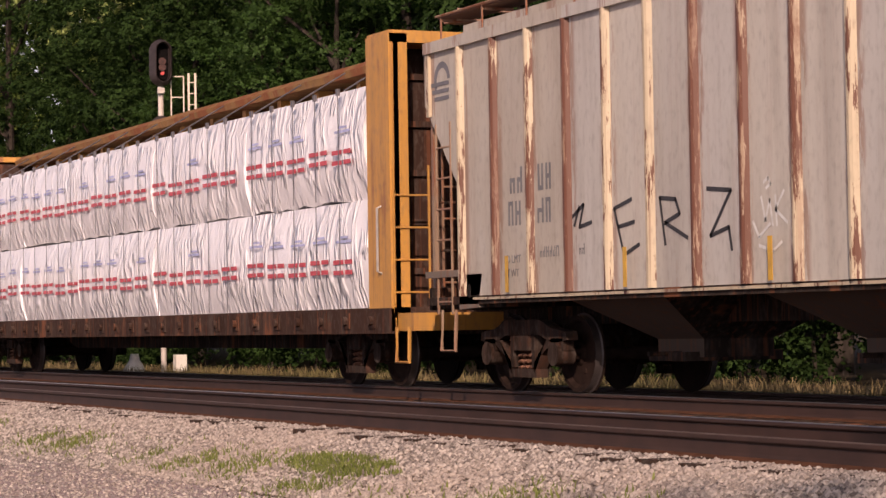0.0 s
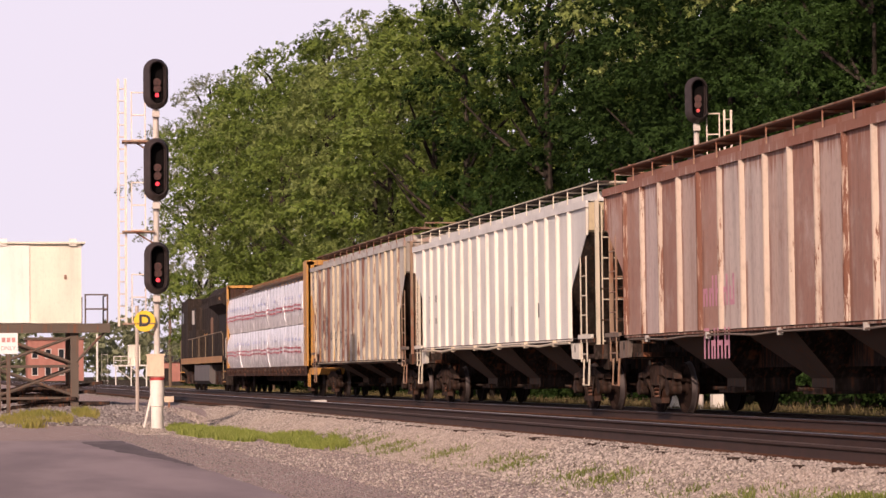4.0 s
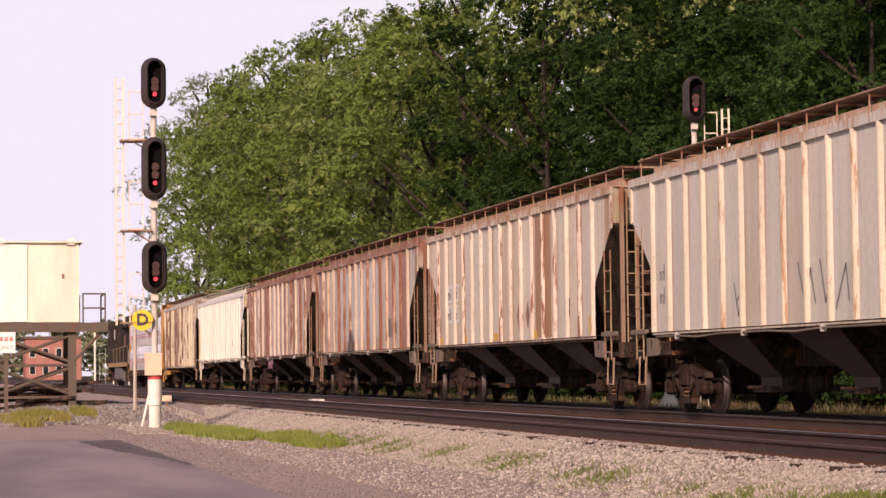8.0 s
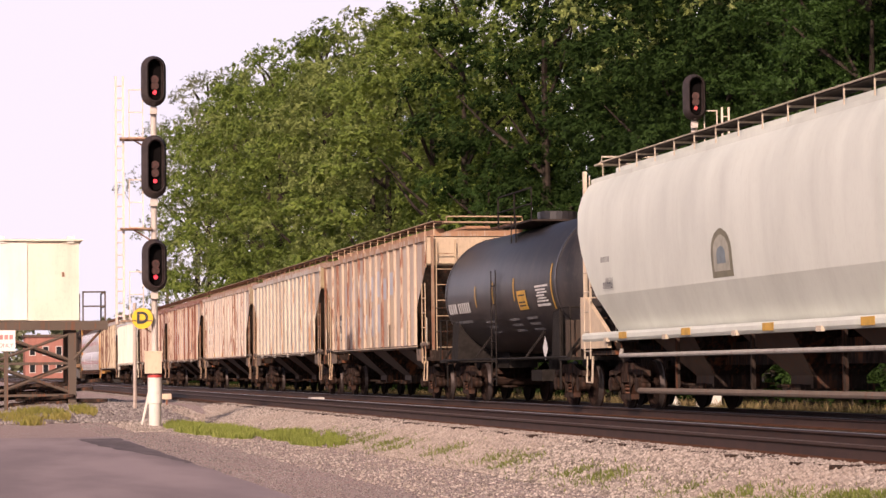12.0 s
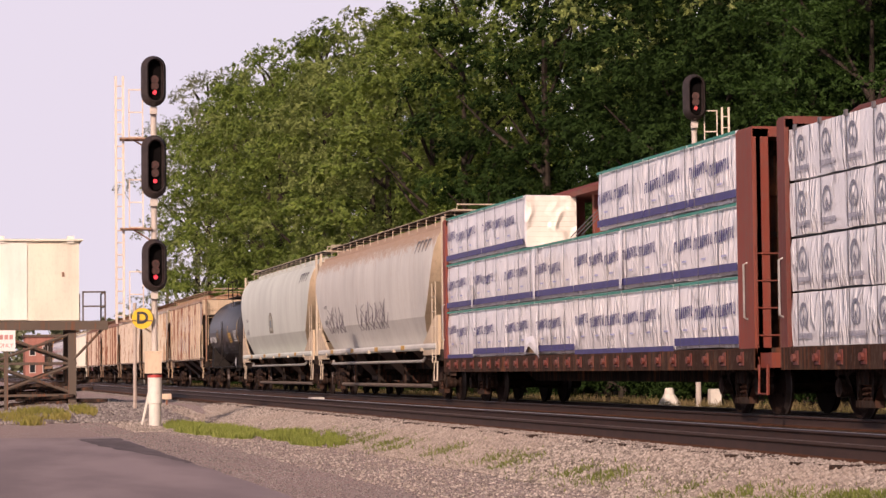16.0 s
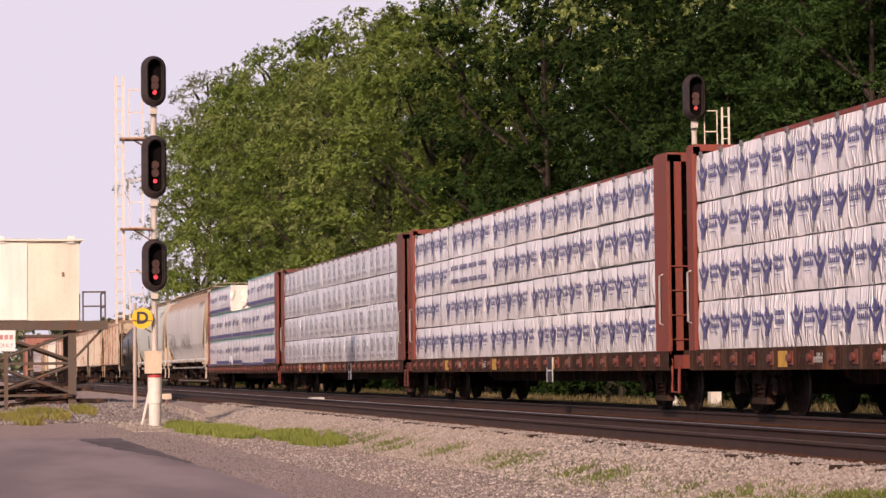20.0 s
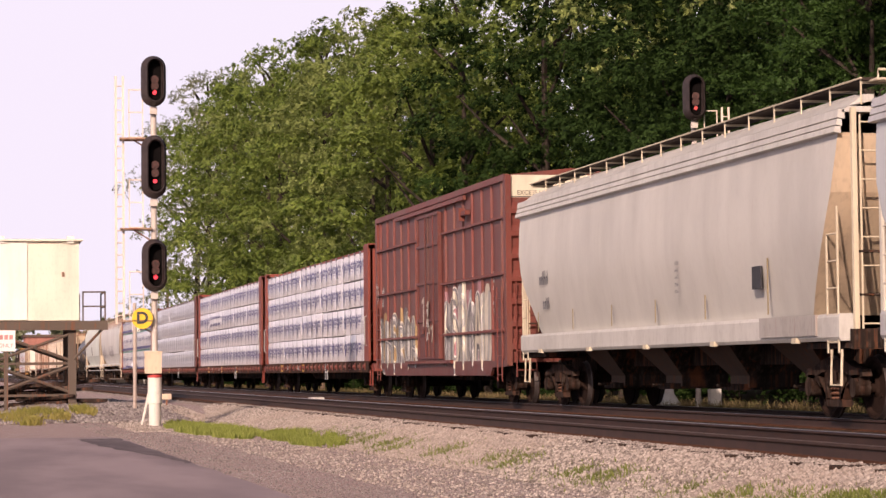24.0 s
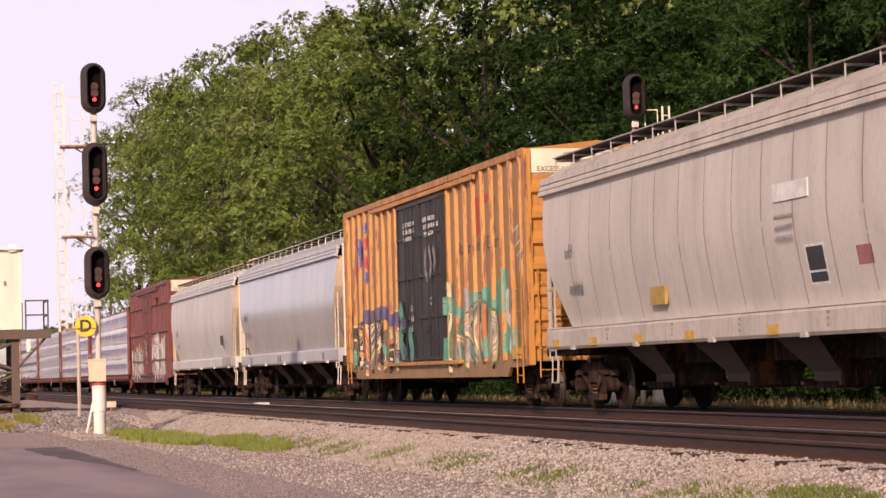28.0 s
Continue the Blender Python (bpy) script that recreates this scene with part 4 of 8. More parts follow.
def load_blue_stripes(i):
    car, ln, end = centerbeam(i, STEEL_R, "red centerbeam flatcar with three tiers of blue-striped lumber")
    rnd = random.Random(8)
    tiers = ((1.08, 2.2), (2.23, 3.36), (3.39, 4.5))
    for tier, (z0, z1) in enumerate(tiers):
        cuts = [-0.46, -3.4, -6.6, -9.4, -12.6, -16.0, -19.2, end] if tier < 2 else [-0.46, -4.4, -8.5, None, -14.4, -17.5, -20.1, end]
        for a, b in zip(cuts[:-1], cuts[1:]):
            if a is None or b is None:
                continue
            pk = bundle(car, a, b, z0, z1, WRAP_W, int(-b * 10) + tier * 3, 0.02)
            pack_bundle_mesh(pk, a, b, z0 + 0.02, z1 - 0.02, 1.475, 1.05)
            y = 1.478
            sag = -0.12 if tier == 0 else 0.0
            print_rects(pk, [(a - 0.02, a - b - 0.04, z0 + 0.05 + (sag if rnd.random() < 0.3 else 0), 0.13)], y, BLUE_INK, "blue_band")
            print_rects(pk, [(a - 0.02, a - b - 0.04, z1 - 0.06, 0.05)], y, GREEN_INK, "green_edge")
            x = a - 0.08
            while x - 1.0 > b:
                dz = rnd.uniform(-0.04, 0.04)
                for c in range(9):       # nine slanting block capitals, not spelled
                    part("printed_letter", BLOCK[c % 6], None, pk, at=pose(x - c * 0.112, y, z0 + 0.5 + dz + 0.006 * c))
                x -= 1.1
            small = [(a - 0.5 - k * 1.05, 0.25, z0 + 0.3, 0.03) for k in range(int((a - b) / 1.05))]
            print_rects(pk, small, y, PALE_BLUE_INK, "small_print")
    for z0, z1 in tiers[2:]:
        part("pack_end", G().box(-8.503, -8.51, 0.3, 1.41, z0 + 0.02, z1 - 0.02), WRAP_C, car, "cream end face of a lumber pack")
        for k in range(9):
            part("pack_slit", G().box(-8.508, -8.514, 0.34, 1.38, z0 + 0.1 + k * 0.11, z0 + 0.104 + k * 0.11), plain("end_grain", (0.6, 0.5, 0.36), 0.8), car)
    part("torn_opening", G().slab([(-8.7, 1.12), (-8.8, 1.3), (-9.2, 1.36), (-9.6, 1.25), (-9.7, 1.1)], "y", 1.455, 1.482), plain("bare_timber", (0.36, 0.25, 0.15), 0.8), car, "bare timber in a torn wrap")
    part("loose_flap", G().loft([[(-8.6, 1.5, 1.5), (-8.9, 1.52, 1.44), (-9.3, 1.5, 1.47), (-9.75, 1.5, 1.36)], [(-8.55, 1.5, 1.3), (-8.9, 1.56, 1.27), (-9.3, 1.55, 1.33), (-9.8, 1.51, 1.16)], [(-8.5, 1.5, 1.06), (-8.78, 1.56, 1.1), (-9.0, 1.56, 1.3), (-9.9, 1.52, 1.0)]], caps=False, closed=False), WRAP_W, car, "loose flap of white wrap")
    for x in (-3.4, -9.4, -16.0):
        part("loose_hem", G().loft([[(x + 0.12, 1.47, 3.3), (x - 0.12, 1.48, 3.3)], [(x + 0.1, 1.5, 2.8), (x - 0.13, 1.49, 2.7)], [(x + 0.13, 1.48, 2.25), (x - 0.1, 1.5, 2.2)]], caps=False, closed=False), WRAP_W, car)
    for x in (-13.2, -13.6, -14.0):
        part("tie_down_cable", G().tube([(x, 0.42, 4.55), (x + 0.9, 1.44, 3.38)], 0.012, 4), STRAP, car)
    return car


def flat(quads, material, name):
    g = G()
    for q in quads:
        g.add([(x, 0, z) for x, z in q], [(0, 1, 2, 3)])
    me = g.mesh(name)
    me.materials.append(material)
    return me


def rect(x, w, z, h):
    return [(x, z), (x - w, z), (x - w, z + h), (x, z + h)]


def ring_part(k, n):
    t = [math.pi * (1.32 - 1.64 * (k + e) / n) for e in (0, 1)]
    return [(-0.28 - r * math.cos(q), 0.44 + 1.15 * r * math.sin(q)) for r, q in ((0.13, t[0]), (0.175, t[0]), (0.175, t[1]), (0.13, t[1]))]


LOGO_BLUE = plain("logo_blue", (0.06, 0.055, 0.25), 0.4)


def comb(x, z, n, pitch, w, h, tall=0.0):
    """A line of small print as one notched outline."""
    low = h * 0.16
    pts = [(x, z), (x - (n - 1) * pitch - w, z)]
    for k in reversed(range(n)):
        top = z + h + (tall if k % 4 == 0 else 0.0)
        pts += [(x - k * pitch - w, top), (x - k * pitch, top)] + ([(x - k * pitch, z + low), (x - (k - 1) * pitch - w, z + low)] if k else [])
    return pts


def outline(polys, material, name):
    g = G()
    for q in polys:
        g.add([(x, 0, z) for x, z in q], [tuple(range(len(q)))])
    me = g.mesh(name)
    me.materials.append(material)
    return me


LOGO = {
    "arc": flat([ring_part(k, 12) for k in range(12)] + [[(-0.18, 0.38 + d), (-0.28, 0.52 + d), (-0.38, 0.38 + d), (-0.28, 0.44 + d)] for d in (-0.14, -0.05)], GREY_LOGO, "printed_logo"),
    "arc_name": outline([comb(-0.02, 0.12, 11, 0.055, 0.038, 0.07)], plain("faint_print", (0.36, 0.37, 0.46), 0.5), "printed_name"),
    "tree": flat([[(0.0, 0.17), (-0.15, 0.17), (-0.13, 0.36), (-0.03, 0.36)], [(0.13, 0.48), (0.07, 0.52), (-0.04, 0.36), (-0.05, 0.24)],
                  [(-0.29, 0.52), (-0.34, 0.47), (-0.14, 0.22), (-0.13, 0.36)], [(0.02, 0.48), (-0.09, 0.62), (-0.2, 0.48), (-0.09, 0.42)]], LOGO_BLUE, "printed_logo"),
    "tree_name": outline([comb(-0.4, q, 6, 0.075, 0.045, 0.07, 0.03) for q in (0.47, 0.34)] + [comb(-0.42, 0.26, 5, 0.06, 0.04, 0.02)], plain("blue_print_thin", (0.1, 0.095, 0.29), 0.5), "printed_name"),
    "odd": outline([comb(0.3, q, 10, 0.085, 0.055, 0.1) for q in (0.18, 0.5)], BLUE_INK, "printed_name"),
}


def load_logo(i, kind, steel, label):
    car, ln, end = centerbeam(i, steel, label)
    rnd = random.Random(20 + i)
    tiers = [(1.06 + k * 0.815, 1.06 + k * 0.815 + 0.782) for k in range(4)]
    wrap = WRAP_G if kind == "arc" else WRAP_W
    for tier, (z0, z1) in enumerate(tiers):
        shift = rnd.uniform(-0.6, 0.6)
        cuts = [-0.46] + [-0.46 - k * 4.4 + shift for k in range(1, 5)] + [end]
        for pi, (a, b) in enumerate(zip(cuts[:-1], cuts[1:])):
            up = rnd.uniform(-0.02, 0.012)
            pk = bundle(car, a - 0.01, b + 0.01, z0, z1 + up, wrap, int(-b * 7) + tier * 5 + i, 0.012)
            pack_bundle_mesh(pk, a, b, z0 + 0.01, z1 - 0.01, 1.465, 1.02, tier == 3)
            y = 1.468
            odd = kind == "tree" and i == 14 and tier == 2 and pi == 1
            x = a - 0.3
            while x - 0.62 > b:
                at = pose(x, y, z0)
                if kind == "arc":
                    part("printed_logo", LOGO["arc"], None, pk, at=at), part("printed_name", LOGO["arc_name"], None, pk, at=at)
                elif odd:
                    part("printed_name", LOGO["odd"], None, pk, at=at)
                else:
                    at = at @ Matrix.Diagonal((0.98, 1, 1.02, 1))
                    part("printed_logo", LOGO["tree"], None, pk, at=at @ Matrix.Diagonal((1.15, 1, 1, 1))), part("printed_name", LOGO["tree_name"], None, pk, at=at @ pose(-0.06, 0, 0))
                x -= 1.02
    part("consolidation_stencil", G().box(-14.7, -15.15, 1.51, 1.515, 0.5, 1.0), BLACK_INK, car)
    part("stencil_frame", G().box(-14.76, -14.7, 1.51, 1.518, 0.5, 1.0).box(-15.15, -15.21, 1.51, 1.518, 0.5, 1.0).box(-14.7, -15.15, 1.515, 1.518, 0.72, 0.75), WHITE_INK, car)
    bars(car, -6.0, 0.82, 1.508, [4, ], WHITE_INK, 0.14), bars(car, -8.5, 0.82, 1.508, [6], WHITE_INK, 0.14)
    for k in range(3):
        part("yellow_mark", G().box(-4.5 - k * 5.2, -4.9 - k * 5.2, 1.503, 1.508, 0.76, 1.0), YELLOW, car)
    return car


# ---- tank car ----
TRIM_DUSTY = paint("dusty_black", (0.07, 0.055, 0.045), 0.3, 0.5, 0.8)
TANK_BLACK = paint("tank_black", (0.022, 0.022, 0.026), 0.12, 0.25, 0.38, rust_colour=(0.075, 0.055, 0.045), wave=0.004)


def tank_car(i):
    ln = LONG[i]
    car = thing("tank_car", "black tank car with yellow reflective bars and white stencils", "tank car", "cars of the freight train")
    r, zc = 1.45, 2.58
    secs = [(-0.62, 0.05), (-0.66, 0.55), (-0.8, 0.95), (-1.05, 1.25), (-1.3, 1.38), (-1.5, r)]
    secs += [(-(ln + x), q) for x, q in reversed(secs)]
    g = G().loft([[(x, q * math.cos(a * math.tau / 40), zc + q * math.sin(a * math.tau / 40)) for a in range(40)] for x, q in secs])
    tank = part("tank_shell", g, TANK_BLACK, car, smooth=30)
    for x in (-1.55, -(ln - 1.55)):
        band = G()
        band.loft([[(x + d, (r + h) * math.cos(a * math.tau / 40), zc + (r + h) * math.sin(a * math.tau / 40)) for a in range(41)] for d, h in ((-0.05, 0.0), (-0.05, 0.015), (0.05, 0.015), (0.05, 0.0))], caps=False)
        part("weld_band", band, TANK_BLACK, tank)
    for x, zb, zt in ((-4.85, 2.22, 2.7), (-6.65, 2.25, 2.74), (-8.7, 2.26, 2.76), (-12.0, 2.0, 2.93)):
        g = G()
        pts = []
        for k in range(6):
            z = zb + (zt - zb) * k / 5
            yy = math.sqrt(max(0.0, (r + 0.012) ** 2 - (z - zc) ** 2))
            pts.append([(x + 0.05, yy, z), (x - 0.05, yy, z)])
        g.loft(pts, caps=False, closed=False)
        part("reflective_bar", g, YELLOW, tank, "yellow reflective bar")

    def decal(x0, x1, z0, z1, material, name):
        g = G()
        pts = []
        for k in range(5):
            z = z0 + (z1 - z0) * k / 4
            yy = math.sqrt((r + 0.01) ** 2 - (z - zc) ** 2)
            pts.append([(x0, yy, z), (x1, yy, z)])
        g.loft(pts, caps=False, closed=False)
        part(name, g, material, tank)
    decal(-8.95, -9.75, 2.05, 2.46, YELLOW, "warning_label")
    for k in range(4):
        decal(-9.05, -9.62, 2.12 + k * 0.075, 2.15 + k * 0.075, BLACK_INK, "label_line") if k != 2 else None
    decal(-10.6, -11.7, 2.08, 2.13, WHITE_INK, "stencil_block")
    decal(-10.6, -11.7, 2.48, 2.52, WHITE_INK, "stencil_block")
    for k in range(5):
        decal(-10.65 - 0.1 * (k % 2), -11.6 + 0.12 * (k % 3), 2.17 + k * 0.06, 2.205 + k * 0.06, WHITE_INK, "stencil_line")
    for k in range(4):
        decal(-1.75 - k * 0.24, -1.92 - k * 0.24, 2.12, 2.36, WHITE_INK, "lettering")
    for k in range(6):
        decal(-2.85 - k * 0.22, -3.0 - k * 0.22, 2.12, 2.36, WHITE_INK, "lettering")
    for k in range(5):
        decal(-2.0 - k * 0.4, -2.3 - k * 0.4, 1.88, 1.95, GREY_INK, "stencil_line")
    for x in (-5.2, -7.6, -9.2):
        for z in (1.6, 1.72, 1.84):
            decal(x, x - 0.9, z, z + 0.05, GREY_INK, "stencil_line")
    # saddles, sill, running gear
    for x, s in ((-2.0, 1), (-(ln - 2.0), -1)):
        part("saddle", G().slab([(-1.35, 0.95), (1.35, 0.95), (1.3, 2.0), (0.9, 1.45), (-0.9, 1.45), (-1.3, 2.0)], "x", x - 0.35, x + 0.35), BLACK_STEEL, car)
        part("stub_sill", G().box(0 if s > 0 else -ln, x - s * 1.6, -0.35, 0.35, 0.8, 1.2), BLACK_STEEL, car)
    g = G()
    for sd in (-1, 1):
        g.tube([(-0.8, sd * 1.4, 1.0), (-(ln - 0.8), sd * 1.4, 1.0)], 0.03, 6)
        for x in (1.0, 4.5, 9.5, 13.0):
            g.tube([(-x, sd * 1.4, 1.0), (-x - 0.4, sd * 1.0, 1.65)], 0.03, 5)
    part("bottom_rail", g, BLACK_STEEL, car)
    for e, s in ((-0.6, 1), (-(ln - 0.6), -1)):
        part("end_platform", G().box(e, e - s * 0.9, -1.42, 1.42, 0.94, 1.0), BLACK_STEEL, car)
        g = G().tube([(e, 1.4, 1.0), (e, 1.4, 2.0), (e - s * 0.8, 1.4, 2.0), (e - s * 0.8, 1.4, 0.35)], 0.025, 6)
        g.tube([(e, -1.4, 1.0), (e, -1.4, 2.0), (e, 1.4, 2.0)], 0.025, 6)
        part("end_rail", g, BLACK_STEEL, car)
    ladder(car, -6.9, 1.49, 0.4, 3.0, BLACK_STEEL, 0.45)
    ladder(car, -6.9, 1.0, 3.0, 4.2, BLACK_STEEL, 0.45)
    part("bottom_outlet", G().tube([(-6.9, 0, 1.15), (-6.9, 0, 0.45)], 0.22, 10).box(-6.4, -7.4, -0.5, 0.5, 0.5, 0.75), BLACK_STEEL, car)
    part("brake_reservoir", G().tube([(-11.9, 1.05, 1.2), (-12.7, 1.05, 1.2)], 0.2, 12), BLACK_STEEL, car)
    part("handbrake_box", G().box(-12.75, -13.0, 1.1, 1.35, 1.0, 1.75), TRIM_DUSTY, car)
    part("placard", G().add([(-11.3, 1.41, 1.45), (-11.52, 1.41, 1.2), (-11.3, 1.41, 0.95), (-11.08, 1.41, 1.2)], [(0, 1, 2, 3)]), WHITE_INK, car)
    g = G().box(-5.4, -8.6, -1.0, 1.0, 4.02, 4.06)
    plat = part("top_platform", g, GRATE, car)
    g = G()
    for y in (-1.0, 1.0):
        g.tube([(-5.4, y, 4.06), (-5.4, y, 4.75), (-8.6, y, 4.75), (-8.6, y, 4.06)], 0.022, 5)
        g.tube([(-7, y, 4.06), (-7, y, 4.75)], 0.02, 5)
        g.tube([(-5.4, y, 4.4), (-8.6, y, 4.4)], 0.018, 5)
    part("top_rail", g, BLACK_STEEL, plat)
    part("manway", G().slab([(x - 7.0, y) for x, y in disc(0.45)], "z", 4.02, 4.32).slab([(x - 6.1, y) for x, y in disc(0.12)], "z", 4.02, 4.4), TANK_BLACK, car)
    add_truck(car, -2.0), add_truck(car, -(ln - 2.0))
    coupler(car, 0, 1), coupler(car, -ln, -1)
    return car


# ---- box cars ----
def spray(car, lines, w, material, off, skin, name="graffiti"):
    """Broad strokes of a spray can that follow the sheet and its posts; lines of (x, z)."""
    g = G()
    across = np.linspace(-1, 1, max(3, int(w / 0.012)))
    for ln in lines:
        p = [Vector(q) for q in [ln[0]] + list(ln) + [ln[-1]]]
        path = []
        for k in range(1, len(p) - 2):
            n = max(2, int((p[k + 1] - p[k]).length / 0.02))
            for j in range(n):
                t = j / n
                path.append(0.5 * (2 * p[k] + (p[k + 1] - p[k - 1]) * t + (2 * p[k - 1] - 5 * p[k] + 4 * p[k + 1] - p[k + 2]) * t * t + (3 * p[k] - p[k - 1] - 3 * p[k + 1] + p[k + 2]) * t ** 3))
        path.append(p[-1])
        rows = []
        for k, q in enumerate(path):
            d = path[min(k + 1, len(path) - 1)] - path[max(k - 1, 0)]
            d = d.normalized() if d.length > 1e-6 else Vector((0, 1))
            edge = min(k, len(path) - 1 - k) * 0.02
            ww = w * math.sqrt(max(0.06, 1 - (1 - min(1, edge / w)) ** 2))
            nx, nz = -d.y * ww, d.x * ww
            rows.append([(q.x + nx * u, skin(q.x + nx * u) + off, q.y + nz * u) for u in across])
        g.loft(rows, caps=False, closed=False)
    return part(name, g, material, car)


GLYPHS = [[[(0.2, 0), (0.12, 0.5), (0.22, 1)], [(0.22, 1), (0.75, 0.98), (0.85, 0.7), (0.3, 0.5), (0.85, 0.02)]], [[(0.85, 0.85), (0.5, 1), (0.15, 0.75), (0.75, 0.45), (0.8, 0.12), (0.4, 0), (0.1, 0.15)]],
          [[(0.15, 0), (0.2, 1)], [(0.85, 1), (0.78, 0)], [(0.2, 0.55), (0.8, 0.45)]], [[(0.12, 1), (0.2, 0.15), (0.5, 0), (0.8, 0.15), (0.85, 1)]], [[(0.1, 0), (0.45, 1), (0.9, 0)], [(0.28, 0.4), (0.75, 0.35)]],
          [[(0.5, 0), (0.15, 0.3), (0.2, 0.8), (0.55, 1), (0.85, 0.7), (0.8, 0.25), (0.5, 0)]]]


def piece(car, skin, x0, x1, z0, z1, n, cloud, fills, rim, glint, seed, w=0.13):
    """Bulging letter-like shapes that spell nothing: cloud, rim, fill and light strokes, one over another."""
    r = random.Random(seed)
    lw, h = (x0 - x1) / n, z1 - z0
    back = [[(x0 - k * lw * 0.5 + r.uniform(-0.2, 0.2), z0 + r.uniform(0.0, 0.3)), (x0 - k * lw * 0.5 - 0.2, z0 + h * 0.5), (x0 - k * lw * 0.5 + r.uniform(-0.2, 0.2), z1 + r.uniform(-0.5, 0.2))] for k in range(2 * n)]
    for m_ in range(len(cloud)):
        spray(car, back[m_::len(cloud)], 0.24, cloud[m_], 0.006 + 0.003 * m_, skin, "sprayed_cloud")
    for k in range(n):
        sh, tall = r.uniform(-0.12, 0.12), h * r.uniform(0.8, 1.0)
        lines = [[(x0 - (k + 0.05 + 0.95 * u) * lw + sh * v, z0 + 0.12 + v * (tall - 0.25)) for u, v in st] for st in GLYPHS[(k * 5 + seed) % 6]]
        spray(car, lines, w + 0.045, rim, 0.016, skin, "graffiti_rim")
        spray(car, lines, w, fills[k % len(fills)], 0.019, skin, "graffiti")
        spray(car, [[(x + 0.02, z + 0.03) for x, z in ln_] for ln_ in lines], w * 0.5, fills[(k + 1) % len(fills)], 0.022, skin, "graffiti_fade")
        spray(car, [[(x + 0.05, z + 0.05) for x, z in ln_[:3]] for ln_ in lines], 0.02, glint, 0.025, skin, "graffiti_glint")


def boxcar(i, side_m, rib_m, end_m, door_m, label, door, ribs_a, ribs_b, rails=(), doors=1, z0=0.95, hw=0.05, deep=0.08):
    posts = []
    ln, zt = LONG[i], 5.06
    car = thing("boxcar", label, "box car", "cars of the freight train")
    a, b = -0.5, -(ln - 0.62)
    body = G()
    for sd in (-1, 1):
        body.add([(a, sd * 1.46, z0), (b, sd * 1.46, z0), (b, sd * 1.46, zt), (a, sd * 1.46, zt)], [(0, 1, 2, 3)])
    body.box(a, b, -1.46, 1.46, z0 - 0.03, z0)
    part("side_wall", body, side_m, car)
    part("side_sill", G().slab([(a, z0 + 0.02), (a, z0 - 0.12), (-1.5, z0 - 0.14), (-1.7, z0 - 0.32), (b + 1.7, z0 - 0.32), (b + 1.5, z0 - 0.14), (b, z0 - 0.12), (b, z0 + 0.02)], "y", 1.44, 1.5), side_m, car)
    part("side_sill", G().box(a, b, -1.5, -1.44, z0 - 0.2, z0 + 0.02), side_m, car)
    part("eave", G().box(a, b, 1.44, 1.54, zt - 0.12, zt + 0.02).box(a, b, -1.54, -1.44, zt - 0.12, zt + 0.02), rib_m, car)
    part("roof", G().slab([(-1.5, zt), (0, zt + 0.16), (1.5, zt)], "x", a, b), end_m, car)
    for x0, x1, n in ((a, door[0], ribs_a), (door[1], b, ribs_b)):
        for k in range(n):
            x = x0 + (x1 - x0) * (k + 0.5) / n
            posts.append(x)
            part("side_post", G().slab([(x - hw - 0.03, 1.46), (x - hw, 1.46 + deep), (x + hw, 1.46 + deep), (x + hw + 0.03, 1.46)], "z", z0, zt - 0.1), rib_m, car)
        for z in rails:
            part("side_rail", G().slab([(1.46, z - 0.04), (1.5 + deep, z - 0.035), (1.5 + deep, z + 0.01), (1.46, z + 0.04)], "x", x0 - 0.15, x1 + 0.15), rib_m, car)
    for x in (a - 0.04, b + 0.04):
        part("corner_post", G().box(x - 0.12, x + 0.12, 1.4, 1.53, z0 - 0.1, zt), rib_m, car)
    w = (door[0] - door[1]) / doors
    for k in range(doors):
        d0, d1 = door[0] - k * w - 0.03, door[0] - (k + 1) * w + 0.03
        dr = part("door", G().box(d0, d1, 1.47, 1.53, z0 + 0.1, zt - 0.35), door_m, car)
        g = G()
        for z in (z0 + 0.1, z0 + 1.05, z0 + 2.0, z0 + 2.95, zt - 0.4):
            g.box(d0, d1, 1.53, 1.575, z, z + 0.07)
        for x in (d0 - 0.05, (d0 + d1) / 2, d1 + 0.05):
            g.box(x - 0.035, x + 0.035, 1.53, 1.565, z0 + 0.1, zt - 0.35)
        part("door_frame", g, door_m, dr)
        g = G()
        for x in (d0 - 0.45 * w, d0 - 0.8 * w):
            g.tube([(x, 1.59, z0 + 0.15), (x, 1.59, zt - 0.4)], 0.02, 6)
        g.box(d0 - 0.5, d0 - 0.9, 1.575, 1.61, z0 + 0.75, z0 + 0.85)
        part("lock_rod", g, door_m, dr)
    part("door_track", G().box(door[0] + 1.5, door[1] - 1.5, 1.46, 1.6, z0 - 0.02, z0 + 0.06).box(door[0] + 3.0, door[1] - 3.0, 1.5, 1.58, zt - 0.26, zt - 0.16), rib_m, car)
    for e, s in ((a, 1), (b, -1)):
        part("end_wall", G().box(e, e - s * 0.05, -1.44, 1.44, z0, zt), end_m, car)
        for k in range(7):
            z = z0 + 0.2 + k * 0.5
            part("end_rib", G().slab([(e - s * 0.01, z), (e + s * 0.08, z + 0.06), (e + s * 0.08, z + 0.16), (e - s * 0.01, z + 0.32)], "y", -1.4, 1.4), end_m, car)
    part("height_panel", G().box(b - 0.004, b + 0.03, -1.44, 1.44, 4.56, zt), WHITE_PANEL, car, "white painted end panel")
    cu = bpy.data.curves.new("lettering", "FONT")
    cu.body, cu.size, cu.extrude = "EXCESS HEIGHT CAR", 0.14, 0.002
    cu.materials.append(BLACK_INK)
    tx = new("lettering", cu)
